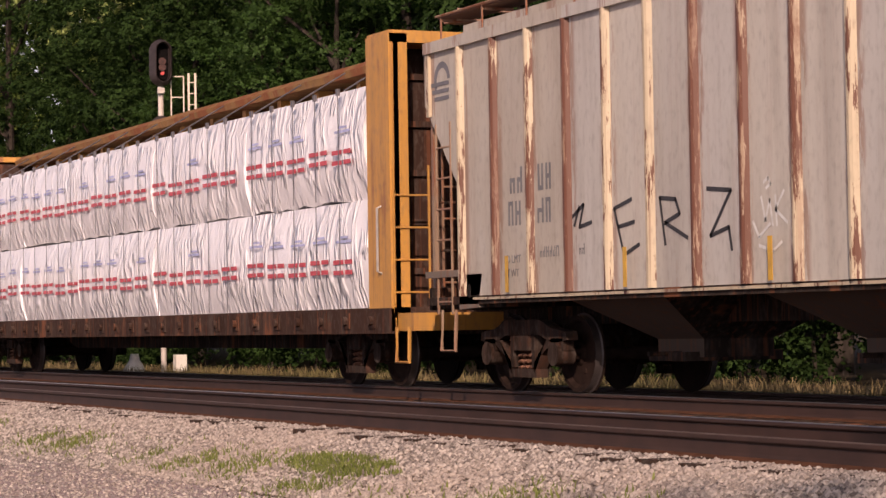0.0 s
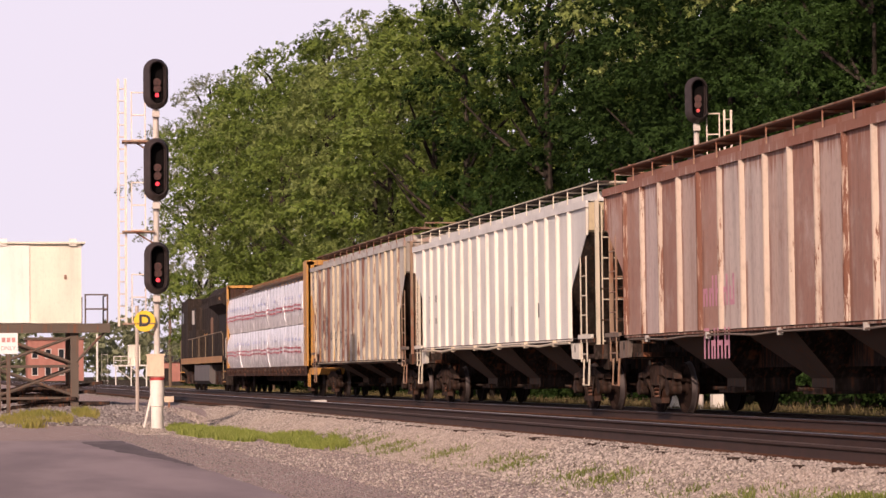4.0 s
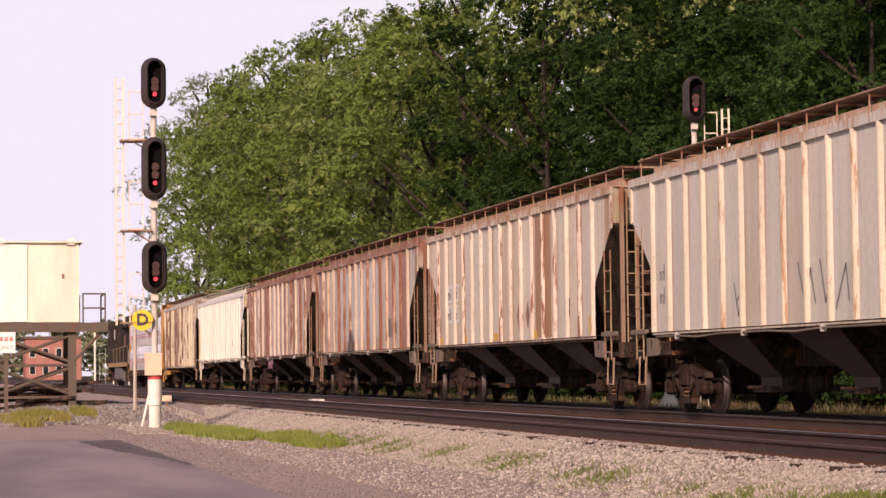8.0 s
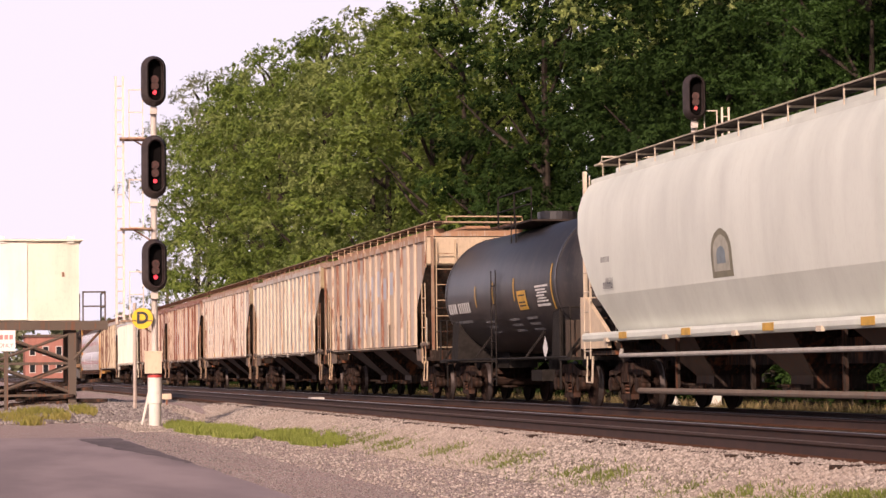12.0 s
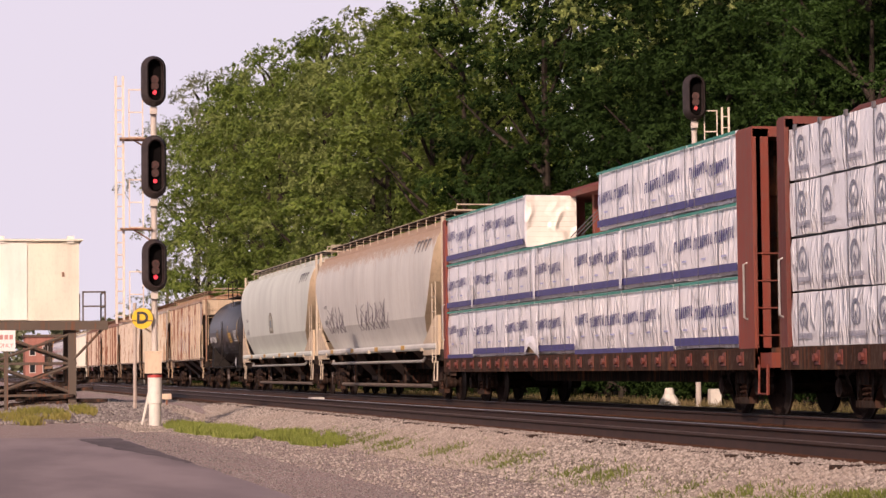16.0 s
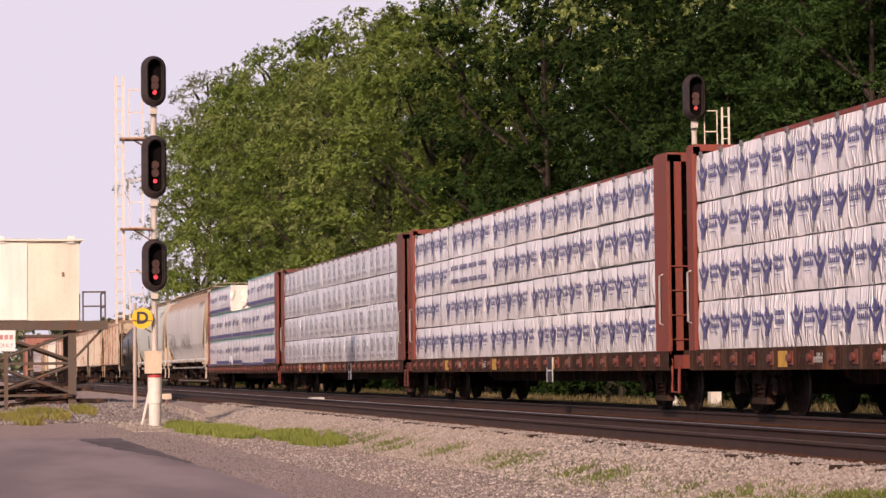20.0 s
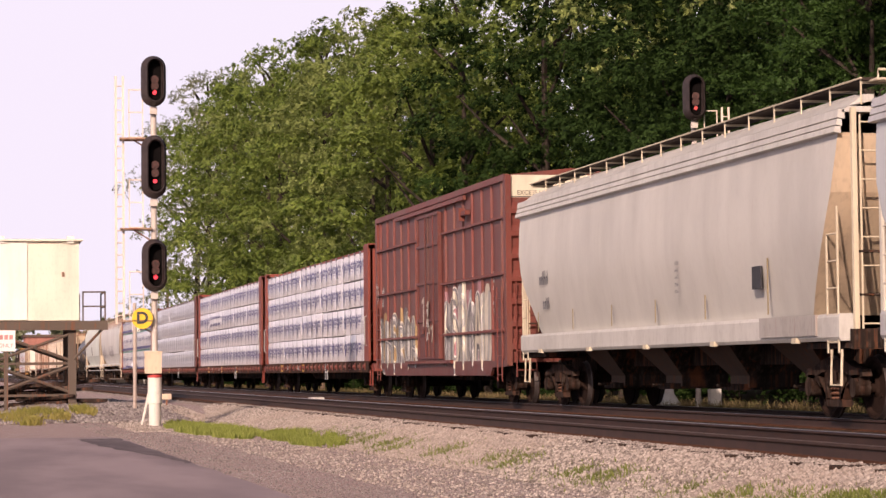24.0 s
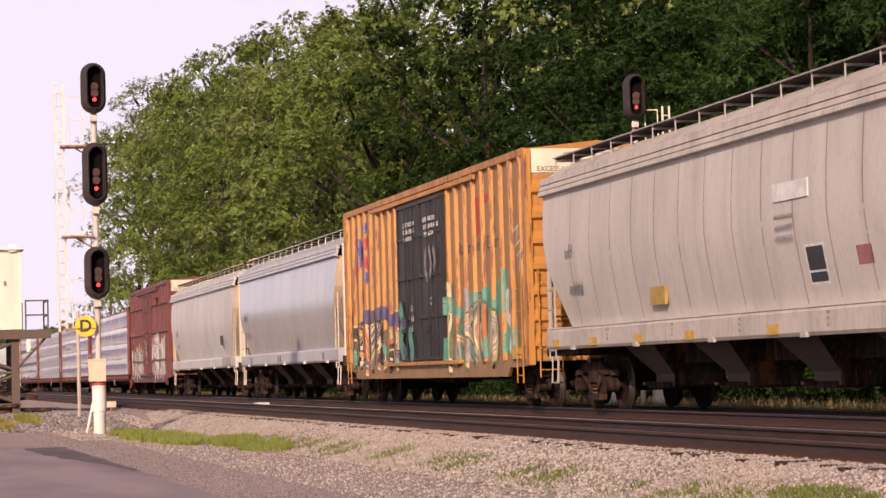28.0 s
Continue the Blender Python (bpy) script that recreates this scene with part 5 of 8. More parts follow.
    tx.parent, tx.matrix_basis = car, pose(b - 0.01, 1.25, 4.62, 90, 0, -90)
    part("panel_stripe", G().box(b - 0.008, b + 0.01, -1.44, 1.44, 4.57, 4.59), BLACK_INK, car)
    ladder(car, b + 0.5, 1.56, 0.5, 2.6, rib_m, 0.45)
    ladder(car, a - 0.5, 1.56, 0.5, 2.6, rib_m, 0.45)
    ladder(car, b - 0.14, 1.1, 0.6, 2.7, rib_m, 0.45, "y")
    part("centre_sill", G().box(a, b, -0.3, 0.3, 0.55, z0), UNDER, car)
    part("brake_gear", G().tube([(-7, 0.6, 0.7), (-8.2, 0.6, 0.7)], 0.2, 10).box(-9, -10, 0.2, 0.8, 0.5, 0.9).tube([(-3, 0.5, 0.6), (-13, 0.5, 0.6)], 0.03, 5), UNDER, car)
    add_truck(car, -2.2), add_truck(car, -(ln - 2.3))
    coupler(car, 0, 1), coupler(car, -ln, -1)

    def skin(x):
        if door[1] - 0.05 < x < door[0] + 0.05:
            return 1.576
        d = min(abs(x - q) for q in posts)
        return 1.46 + deep if d < hw else 1.46 + deep * max(0.0, (hw + 0.03 - d) / 0.03)
    return car, ln, skin


# ---- the consist ----
WHITE_PANEL = paint("panel_white", (0.78, 0.72, 0.55), 0.02, 0.1)
TRIM_CREAM = paint("trim_cream", (0.62, 0.53, 0.41), 0.15, 0.3)
TRIM_GALV = paint("trim_grey", (0.45, 0.43, 0.4), 0.25, 0.3)
TRIM_RUST = paint("trim_rusty", (0.34, 0.23, 0.15), 0.6, 0.4)
OUTLET_GREY = paint("outlet_grey", (0.13, 0.096, 0.075), 0.35, 0.5, 0.85)
OUTLET_PALE = paint("outlet_pale", (0.17, 0.14, 0.12), 0.25, 0.4, 0.8)
CREAM_END = paint("end_cream", (0.64, 0.51, 0.36), 0.06, 0.25)

cars.append(locomotive(0))
cars.append(load_red_dashes(1))

# weathered grey ribbed hopper with sprayed letters
car, ln = ribbed_hopper(2, paint("grey_faded", (0.5, 0.48, 0.44), 0.1, 0.3, second=(0.48, 0.445, 0.39), panels=(1.6, (LONG[2] - 3.2) / 16, [(0.5, 0.485, 0.455), (0.46, 0.44, 0.4), (0.53, 0.5, 0.44), (0.43, 0.385, 0.32)])), paint("grey_rusting_posts", (0.56, 0.47, 0.33), 0.48, 0.3, rust_colour=(0.15, 0.055, 0.03), each=0.2),
                        paint("grey_end", (0.4, 0.37, 0.32), 0.4, 0.4), TRIM_RUST, OUTLET_GREY, "weathered grey ribbed covered hopper with rusty posts and sprayed letters", 17, 4.3, 1.16, 1.55)
bars(car, -2.9, 2.32, 1.505, [2], GREY_INK, 0.3), bars(car, -3.62, 2.32, 1.505, [2], GREY_INK, 0.3, seed=4)
bars(car, -2.85, 1.95, 1.505, [2], GREY_INK, 0.28, seed=3), bars(car, -3.6, 1.95, 1.505, [2], GREY_INK, 0.28, seed=6)
words(car, "LD LMT", -2.72, 1.52, 1.505, 0.13, GREY_INK), words(car, "LT WT", -2.72, 1.36, 1.505, 0.13, GREY_INK)
bars(car, -3.65, 1.56, 1.505, [6], GREY_INK, 0.12), bars(car, -4.6, 1.56, 1.505, [2], GREY_INK, 0.12)
stroke(car, [[(-4.46, 1.98), (-4.72, 2.1), (-4.62, 1.86), (-4.9, 1.9)], [(-4.5, 1.88), (-4.62, 2.08)],
             [(-5.8, 2.1), (-5.42, 2.02), (-5.62, 1.52), (-5.95, 1.62)], [(-5.5, 1.82), (-5.85, 1.86)],
             [(-6.5, 1.6), (-6.4, 2.08), (-6.72, 2.05), (-6.8, 1.9), (-6.5, 1.82), (-6.95, 1.65)],
             [(-7.35, 2.12), (-7.8, 2.08), (-7.4, 1.65), (-7.75, 1.72), (-7.8, 1.5)]], BLACK_INK, 1.506, 0.022)
stroke(car, [[(-8.2, 1.75), (-8.3, 1.6), (-8.5, 1.72)], [(-8.35, 1.98), (-8.42, 1.75), (-8.5, 1.95), (-8.55, 1.7)], [(-8.6, 1.98), (-8.62, 1.7)], [(-8.75, 2.02), (-8.6, 1.85), (-8.8, 1.72)],
             [(-8.3, 1.52), (-8.55, 1.46), (-8.7, 1.54)], [(-8.4, 2.12), (-8.48, 2.16), (-8.52, 2.1), (-8.44, 2.06)]], WHITE_INK, 1.506, 0.016)
g = G()
for k in range(10):
    t0, t1 = math.pi * (0.02 + 0.115 * k), math.pi * (0.02 + 0.115 * (k + 1))
    g.add([(-1.05 - r * math.cos(t), 1.505, 3.82 + r * math.sin(t)) for r, t in ((0.16, t0), (0.24, t0), (0.24, t1), (0.16, t1))], [(0, 1, 2, 3)])
for k in range(3):
    g.box(-0.82 + 0.06 * k, -1.25, 1.503, 1.506, 3.58 + 0.09 * k, 3.63 + 0.09 * k)
part("worn_emblem", g, plain("grey_emblem", (0.17, 0.17, 0.19), 0.7), car)
for x in (-2.95, -5.78, -8.62):
    part("yellow_mark", G().box(x - 0.04, x + 0.04, 1.586, 1.592, 1.18, 1.6), YELLOW, car)
bars(car, -14.2, 1.75, 1.505, [3, 3, 3], BLACK_INK, 0.12)
cars.append(car)

car, ln = ribbed_hopper(3, paint("white_clean", (0.7, 0.69, 0.66), 0.0, 0.12), paint("white_posts", (0.74, 0.69, 0.6), 0.02, 0.12), paint("white_end", (0.62, 0.52, 0.34), 0.2, 0.3),
                        paint("trim_white", (0.72, 0.64, 0.5), 0.12, 0.2), OUTLET_GREY, "clean cream-white ribbed covered hopper with white posts and ladders", 17, 4.06, rusty=False)
bars(car, -2.5, 2.55, 1.505, [2], GREY_INK, 0.28), bars(car, -3.3, 2.55, 1.505, [2], GREY_INK, 0.28)
bars(car, -2.5, 2.0, 1.505, [2], GREY_INK, 0.24), bars(car, -3.3, 2.0, 1.505, [3], GREY_INK, 0.24)
part("consolidation_stencil", G().box(-13.7, -14.1, 1.503, 1.507, 1.9, 2.2), BLACK_INK, car)
pts = [(-1.9 - k * (ln - 3.8) / 12, 1.57, 1.33 - (0.04 if k % 4 == 2 else 0.0)) for k in range(13)]
part("running_pipe", G().tube(pts, 0.028, 6), TRIM_CREAM, car)
for k in range(1, 12, 2):
    part("pipe_clip", G().box(pts[k][0] - 0.02, pts[k][0] + 0.02, 1.5, 1.6, 1.27, 1.4), TRIM_CREAM, car)
for x in (-7.7, -11.6):
    part("grey_strip", G().box(x - 0.05, x + 0.05, 1.503, 1.507, 1.55, 2.2), TRIM_GALV, car)
cars.append(car)

DEEP_RUST = (0.2, 0.075, 0.04)
RUSTY_A = paint("rust_pink", (0.52, 0.42, 0.38), 0.3, 0.35, 0.7, rust_colour=(0.24, 0.095, 0.055), seed=1, top=4.0, panels=(2.0, (LONG[4] - 4.0) / 13, [(0.55, 0.47, 0.43), (0.34, 0.16, 0.11), (0.5, 0.4, 0.38), (0.27, 0.11, 0.07), (0.58, 0.48, 0.38), (0.45, 0.33, 0.28)]))
POST_A = paint("rust_pink_posts", (0.56, 0.45, 0.36), 0.32, 0.3, 0.7, rust_colour=DEEP_RUST, seed=1, each=0.26)
RUSTY_B = paint("rust_heavy", (0.52, 0.46, 0.43), 0.28, 0.35, 0.7, rust_colour=(0.24, 0.085, 0.045), seed=2, top=4.05, panels=(2.0, (LONG[5] - 4.0) / 14, [(0.55, 0.5, 0.46), (0.28, 0.11, 0.065), (0.52, 0.46, 0.42), (0.42, 0.29, 0.22), (0.57, 0.5, 0.4)]))
POST_B = paint("rust_heavy_posts", (0.52, 0.4, 0.3), 0.5, 0.3, 0.7, rust_colour=(0.23, 0.08, 0.04), seed=2, each=0.28)
car, ln = ribbed_hopper(4, RUSTY_A, POST_A, RUSTY_A, TRIM_RUST, OUTLET_GREY, "rust-stained pinkish grey covered hopper, heavily weathered", 14, 4.16, pipe=True)
bars(car, -6.5, 1.8, 1.505, [5, 4], plain("pink_spray", (0.6, 0.28, 0.36), 0.7), 0.5)
cars.append(car)
car, ln = ribbed_hopper(5, RUSTY_B, POST_B, RUSTY_B, TRIM_RUST, OUTLET_GREY, "heavily rusted ribbed covered hopper with pale faded panels", 15, 4.16, pipe=True)
bars(car, -2.5, 2.1, 1.505, [3, 2], GREY_INK, 0.25)
part("consolidation_stencil", G().box(-14.1, -14.5, 1.503, 1.507, 1.85, 2.15), BLACK_INK, car)
pale = paint("pale_patch", (0.54, 0.53, 0.54), 0.12, 0.2, 0.7, rust_colour=(0.3, 0.14, 0.08), seed=7)
pitch = (ln - 4.0) / 14
for k in range(3, 10):
    x, dz = -2.0 - (k + 0.5) * pitch, 0.1 * ((k * 37) % 7) / 7
    part("faded_patch", G().slab([(x + 0.36, 1.72 + dz), (x + 0.36, 3.72 + dz), (x + 0.2, 3.8 + dz), (x - 0.1, 3.76 + dz), (x - 0.36, 3.83 + dz), (x - 0.36, 1.78 + dz), (x - 0.05, 1.66 + dz)], "y", 1.502, 1.505), pale, car)
part("grey_square", G().box(-13.3, -13.75, 1.503, 1.507, 1.75, 2.25), plain("square_grey", (0.16, 0.15, 0.15), 0.7), car)
cars.append(car)
car, ln = ribbed_hopper(6, paint("cream_streaked", (0.62, 0.54, 0.46), 0.24, 0.3, 0.65, rust_colour=(0.34, 0.17, 0.085), seed=3, top=4.2, panels=(2.0, (LONG[6] - 4.0) / 15, [(0.6, 0.55, 0.49), (0.62, 0.53, 0.45), (0.56, 0.53, 0.5), (0.5, 0.42, 0.31), (0.63, 0.57, 0.47)])), paint("cream_posts", (0.6, 0.51, 0.42), 0.16, 0.3, seed=3, each=0.16),
                        paint("cream_end_rusty", (0.42, 0.36, 0.24), 0.5, 0.4), paint("trim_cream_rusty", (0.38, 0.28, 0.18), 0.6, 0.3), OUTLET_PALE, "pale cream ribbed covered hopper with rust streaks", 16, 4.16)
for x in (-3.0, -3.75):
    for z in (1.95, 2.45):
        pl = part("stencil_plate", G().box(x, x - 0.5, 1.503, 1.506, z, z + 0.42), plain("plate_white", (0.66, 0.66, 0.66), 0.6), car)
        bars(car, x - 0.06, z + 0.07, 1.508, [2], BLACK_INK, 0.28, parent=pl)
for k, x in enumerate((-2.2, -5.0, -8.2, -11.8, -16.3)):
    part("yellow_mark", G().box(x - 0.2, x + 0.2, 1.503, 1.507, 1.45, 1.62 + (0.2 if k == 4 else 0)), YELLOW, car)
part("rust_stain", G().box(-11.9, -13.2, 1.502, 1.505, 1.45, 4.1), paint("rust_wash", (0.36, 0.19, 0.09), 0.5, 0.3), car)
part("consolidation_stencil", G().box(-14.3, -14.7, 1.503, 1.507, 1.85, 2.2), BLACK_INK, car)
for x in (-10.4, -11.2):
    part("placard", G().add([(x, 1.506, 2.25), (x - 0.2, 1.506, 1.95), (x, 1.506, 1.65), (x + 0.2, 1.506, 1.95)], [(0, 1, 2, 3)]), plain("brown_placard", (0.3, 0.15, 0.1), 0.7), car)
cars.append(car)
car, ln = ribbed_hopper(7, paint("pale_grey_cream", (0.56, 0.53, 0.48), 0.1, 0.25, 0.65, rust_colour=(0.4, 0.22, 0.12), seed=4, top=4.3, panels=(2.0, (LONG[7] - 4.0) / 15, [(0.55, 0.53, 0.5), (0.51, 0.48, 0.44), (0.57, 0.53, 0.46), (0.49, 0.43, 0.36)])), paint("pale_posts", (0.58, 0.51, 0.4), 0.12, 0.3, seed=4, rust_colour=(0.42, 0.24, 0.13), each=0.18),
                        paint("tan_end", (0.5, 0.4, 0.24), 0.4, 0.4), paint("trim_tan", (0.36, 0.26, 0.17), 0.6, 0.3), OUTLET_GREY, "pale grey ribbed covered hopper with cream posts and a black tag", 16, 4.16, pipe=True)
bars(car, -2.3, 2.3, 1.505, [2], GREY_INK, 0.28), bars(car, -2.3, 1.9, 1.505, [2], GREY_INK, 0.28)
stroke(car, [[(-9.2, 2.3), (-9.5, 1.6), (-9.7, 2.2), (-9.9, 1.7)], [(-10.1, 2.3), (-10.3, 1.7), (-10.6, 2.1)], [(-6.3, 2.1), (-6.5, 1.6), (-6.7, 2.0), (-6.4, 1.8)], [(-10.7, 1.6), (-11.1, 2.2), (-11.2, 1.7)]], GREY_INK, 1.506, 0.025)
cars.append(car)
TAN = paint("tan_weathered", (0.55, 0.48, 0.42), 0.3, 0.3, 0.7, rust_colour=(0.38, 0.2, 0.1), seed=5, top=4.2, panels=(2.0, (LONG[8] - 4.0) / 14, [(0.52, 0.44, 0.36), (0.44, 0.33, 0.25), (0.55, 0.47, 0.4), (0.47, 0.4, 0.35), (0.54, 0.43, 0.31)]))
car, ln = ribbed_hopper(8, TAN, paint("tan_posts", (0.53, 0.42, 0.31), 0.2, 0.3, seed=5, each=0.22), CREAM_END, paint("trim_yellow_cream", (0.56, 0.42, 0.27), 0.45, 0.3), OUTLET_PALE, "tan ribbed covered hopper with pale overpainted patches", 15, 4.2)
patch = plain("overpaint_grey", (0.5, 0.52, 0.58), 0.6, 0, 0.25, 2.0)
for k in range(8):
    x = -4.65 - k * 1.02
    for z0, z1 in ((2.75, 3.35), (1.75, 2.4)):
        if (k < 6 or z0 > 2.5):
            part("painted_patch", G().box(x - 0.33, x + 0.33, 1.502, 1.505, z0 + 0.1 * (k % 2), z1 + 0.12 * (k % 3)), patch, car)
for x in (-2.5, -3.25):
    for z in (1.75, 2.15):
        pl = part("stencil_plate", G().box(x + 0.08, x - 0.5, 1.503, 1.506, z - 0.05, z + 0.34), BLACK_INK, car)
        bars(car, x, z, 1.508, [2], WHITE_INK, 0.28, parent=pl)
for k in range(7):
    x = -1.0 - k * 2.7
    part("pale_strip", G().box(x - 0.05, x + 0.05, 1.588, 1.594, 1.45, 2.1), plain("strip_cream", (0.72, 0.66, 0.5), 0.5), car)
cars.append(car)
cars.append(tank_car(9))

GREYWHITE = paint("grey_white_smooth", (0.69, 0.73, 0.665), 0.03, 0.07, 0.5, wave=0.01)
GREYWHITE_R = paint("grey_white_rusty_top", (0.69, 0.685, 0.65), 0.13, 0.12, 0.55, rust_colour=(0.42, 0.24, 0.12), wave=0.01, seed=6, top=4.1)
for i, sm, lab in ((10, GREYWHITE, "white curved-side covered hopper with cream end frames and an arched emblem"), (11, GREYWHITE_R, "grey-white curved-side covered hopper with rust streaks and dark graffiti")):
    car, ln = smooth_hopper(i, sm, sm, CREAM_END, TRIM_CREAM, OUTLET_GREY, lab, "barrel")
    for sd in (1, -1):
        for e, s in ((-0.55, 1), (-(ln - 0.55), -1)):
            part("end_gusset", G().slab([(e, 1.15), (e, 2.15), (e - s * 0.35, 2.15), (e - s * 1.9, 1.45), (e - s * 1.9, 1.15)], "y", sd * 1.42, sd * 1.5), CREAM_END, car, "cream end gusset plate")
    bars(car, -2.3, 2.75, 1.566, [4], GREY_INK, 0.22), bars(car, -2.4, 2.25, 1.552, [5], GREY_INK, 0.2)
    g = G()
    for k in range(4):
        x = -(ln - 3.3) - k * 0.48
        g.add([(x, 1.545, 3.82), (x - 0.12, 1.545, 3.82), (x - 0.34, 1.475, 4.12), (x - 0.22, 1.475, 4.12)], [(0, 1, 2, 3)])
        g.add([(x - 0.22, 1.475, 4.12), (x - 0.55, 1.475, 4.12), (x - 0.5, 1.49, 4.06), (x - 0.2, 1.49, 4.06)], [(0, 1, 2, 3)])
    part("slanted_mark", g, GREY_INK, car)
    if i == 10:
        def arch(half, z0, z1, lift):
            """A round-headed field that lies on the curved side."""
            rows = []
            for k in range(11):
                z = z0 + (z1 - z0) * k / 10
                spring = z0 + (z1 - z0) * 0.5
                h_ = half if z < spring else half * math.sqrt(max(0.02, 1 - ((z - spring) / (z1 - spring)) ** 2))
                y_ = float(np.interp(z, [2.15, 2.5, 3.0, 3.4], [1.51, 1.545, 1.575, 1.58])) + lift
                rows.append([(-9.4 + h_, y_, z), (-9.4 - h_, y_, z)])
            return G().loft(rows, caps=False, closed=False)
        e = part("arched_emblem", arch(0.52, 2.2, 2.98, 0.004), plain("emblem_green", (0.2, 0.19, 0.13), 0.6), car, "dark arched emblem")
        part("emblem_field", arch(0.4, 2.3, 2.88, 0.008), plain("emblem_pale", (0.42, 0.41, 0.34), 0.6), e)
        part("emblem_peak", arch(0.22, 2.42, 2.7, 0.012), plain("emblem_blue", (0.2, 0.25, 0.28), 0.6), e)
    else:
        dark = plain("purple_grey_spray", (0.27, 0.23, 0.27), 0.7, 0, 0.5, 2.0)
        rl = random.Random(3)
        for k in range(34):
            x = -3.0 - k * 0.23 - (2.6 if k > 13 else 0)
            pts = [(x + rl.uniform(-0.4, 0.4), 1.58 + (0.13 + 0.03 * (k % 3)) * j + rl.uniform(-0.06, 0.06)) for j in range(7)]
            g = G()
            for (xa, za), (xb, zb) in zip(pts[:-1], pts[1:]):
                ya, yb = (1.19 + 0.457 * (q - 1.45) if q < 2.15 else 1.51 + 0.1 * (q - 2.15) for q in (za, zb))
                g.add([(xa + 0.045, ya + 0.02, za), (xa - 0.045, ya + 0.02, za), (xb - 0.045, yb + 0.02, zb), (xb + 0.045, yb + 0.02, zb)], [(0, 1, 2, 3)])
            part("graffiti", g, dark, car)
    for x in (-3.6, -7.4, -11.5, -15.5):
        part("yellow_mark", G().box(x - 0.25, x + 0.25, 1.531, 1.536, 1.31, 1.43), YELLOW, car)
    part("unloading_pipe", G().tube([(-2.9, 1.35, 1.1), (-3.0, 1.4, 1.0), (-(ln - 3.0), 1.4, 1.0), (-(ln - 2.9), 1.35, 1.1)], 0.04, 8), TRIM_GALV, car)
    part("unloading_pipe", G().tube([(-3.2, 1.1, 0.35), (-(ln - 3.2), 1.1, 0.35)], 0.055, 8), PLATE_GREY, car)
    for x in (-5.5, -9.5, -13.5):
        part("pipe_hanger", G().box(x - 0.03, x + 0.03, 1.05, 1.12, 0.35, 1.3), UNDER, car)
    cars.append(car)

cars.append(load_blue_stripes(12))
cars.append(load_logo(13, "arc", STEEL_DR, "dark red centerbeam flatcar with four tiers of grey logo-printed lumber"))
cars.append(load_logo(14, "tree", STEEL_R, "red centerbeam flatcar with four tiers of blue-printed white lumber packs"))
cars.append(load_logo(15, "tree", STEEL_R, "red centerbeam flatcar with blue-printed white lumber packs, four tiers"))

BOX_R = (0.18, 0.041, 0.028)
RED_PLAIN = paint("boxcar_red_plain", BOX_R, 0.2, 0.4)
RED_SHEET = paint("boxcar_red_sheet", (0.15, 0.036, 0.027), 0.25, 0.45, seed=3, rust_colour=(0.12, 0.045, 0.03))
car, ln, skin = boxcar(16, RED_SHEET, RED_PLAIN, RED_PLAIN, RED_SHEET, "brownish red boxcar with exterior posts and pale graffiti", (-6.6, -9.4), 6, 7, (1.64, 2.9, 4.15), hw=0.03, deep=0.045)
SILVER = [plain("silver_spray", (0.42, 0.41, 0.4), 0.5, 0.1, 0.4, 3), plain("cream_spray", (0.68, 0.62, 0.5), 0.6, 0, 0.3, 3), plain("slate_spray", (0.2, 0.19, 0.2), 0.6, 0, 0.4, 3), plain("chalk_spray", (0.75, 0.72, 0.68), 0.6, 0, 0.2, 3), plain("pink_haze", (0.46, 0.24, 0.26), 0.7, 0, 0.4, 3), plain("tan_spray", (0.4, 0.27, 0.13), 0.7, 0, 0.4, 3)]
piece(car, skin, -0.95, -6.2, 0.72, 2.3, 6, [SILVER[2], SILVER[5]], [SILVER[2], SILVER[0]], SILVER[1], SILVER[3], 3, 0.14)
piece(car, skin, -9.75, -14.7, 0.74, 2.7, 6, [SILVER[4], SILVER[0], SILVER[1]], [SILVER[0], SILVER[2], SILVER[1]], SILVER[3], SILVER[1], 8, 0.19)
stroke(car, [[(-7.4, 2.5), (-7.6, 2.6), (-7.55, 1.9)], [(-8.0, 2.4), (-8.2, 2.5), (-8.1, 2.1), (-8.3, 1.7)], [(-8.5, 1.8), (-8.8, 1.9), (-8.6, 1.5)]], SILVER[1], 1.585, 0.04)
stroke(car, [[(-0.7, 3.1), (-0.85, 3.2), (-0.8, 2.8)], [(-0.95, 3.15), (-1.05, 2.9), (-0.9, 2.7)]], WHITE_INK, 1.56, 0.02)
part("wagon_bracket", G().box(-12.2, -12.8, 1.5, 1.62, 4.42, 4.52).box(-12.2, -12.3, 1.5, 1.66, 4.3, 4.6), RED_PLAIN, car)
bars(car, -1.1, 2.9, 1.47, [3, 2], WHITE_INK, 0.2), bars(car, -14.9, 2.9, 1.47, [3, 4, 3, 2, 3, 3], WHITE_INK, 0.1)
bars(car, -7.9, 2.2, 1.58, [2, 2, 2], WHITE_INK, 0.2)
cars.append(car)

car, ln = smooth_hopper(17, paint("pale_warm_grey", (0.6, 0.59, 0.545), 0.03, 0.07, 0.5), paint("pale_warm_grey_roof", (0.6, 0.59, 0.55), 0.05, 0.2, 0.5), CREAM_END, paint("trim_cream_pale", (0.7, 0.62, 0.46), 0.1, 0.2), OUTLET_GREY, "smooth pale warm grey covered hopper with a cream end", "sill", 4.42)
bars(car, -2.6, 2.5, 1.575, [4], GREY_INK, 0.28), bars(car, -2.6, 2.0, 1.5, [3], GREY_INK, 0.28)
reflectors(car, [-2.2, -5.0, -7.8, -10.6, -13.4], 1.55, 1.95, 1.5, paint("faded_yellow", (0.42, 0.33, 0.16), 0.1), 0.03)
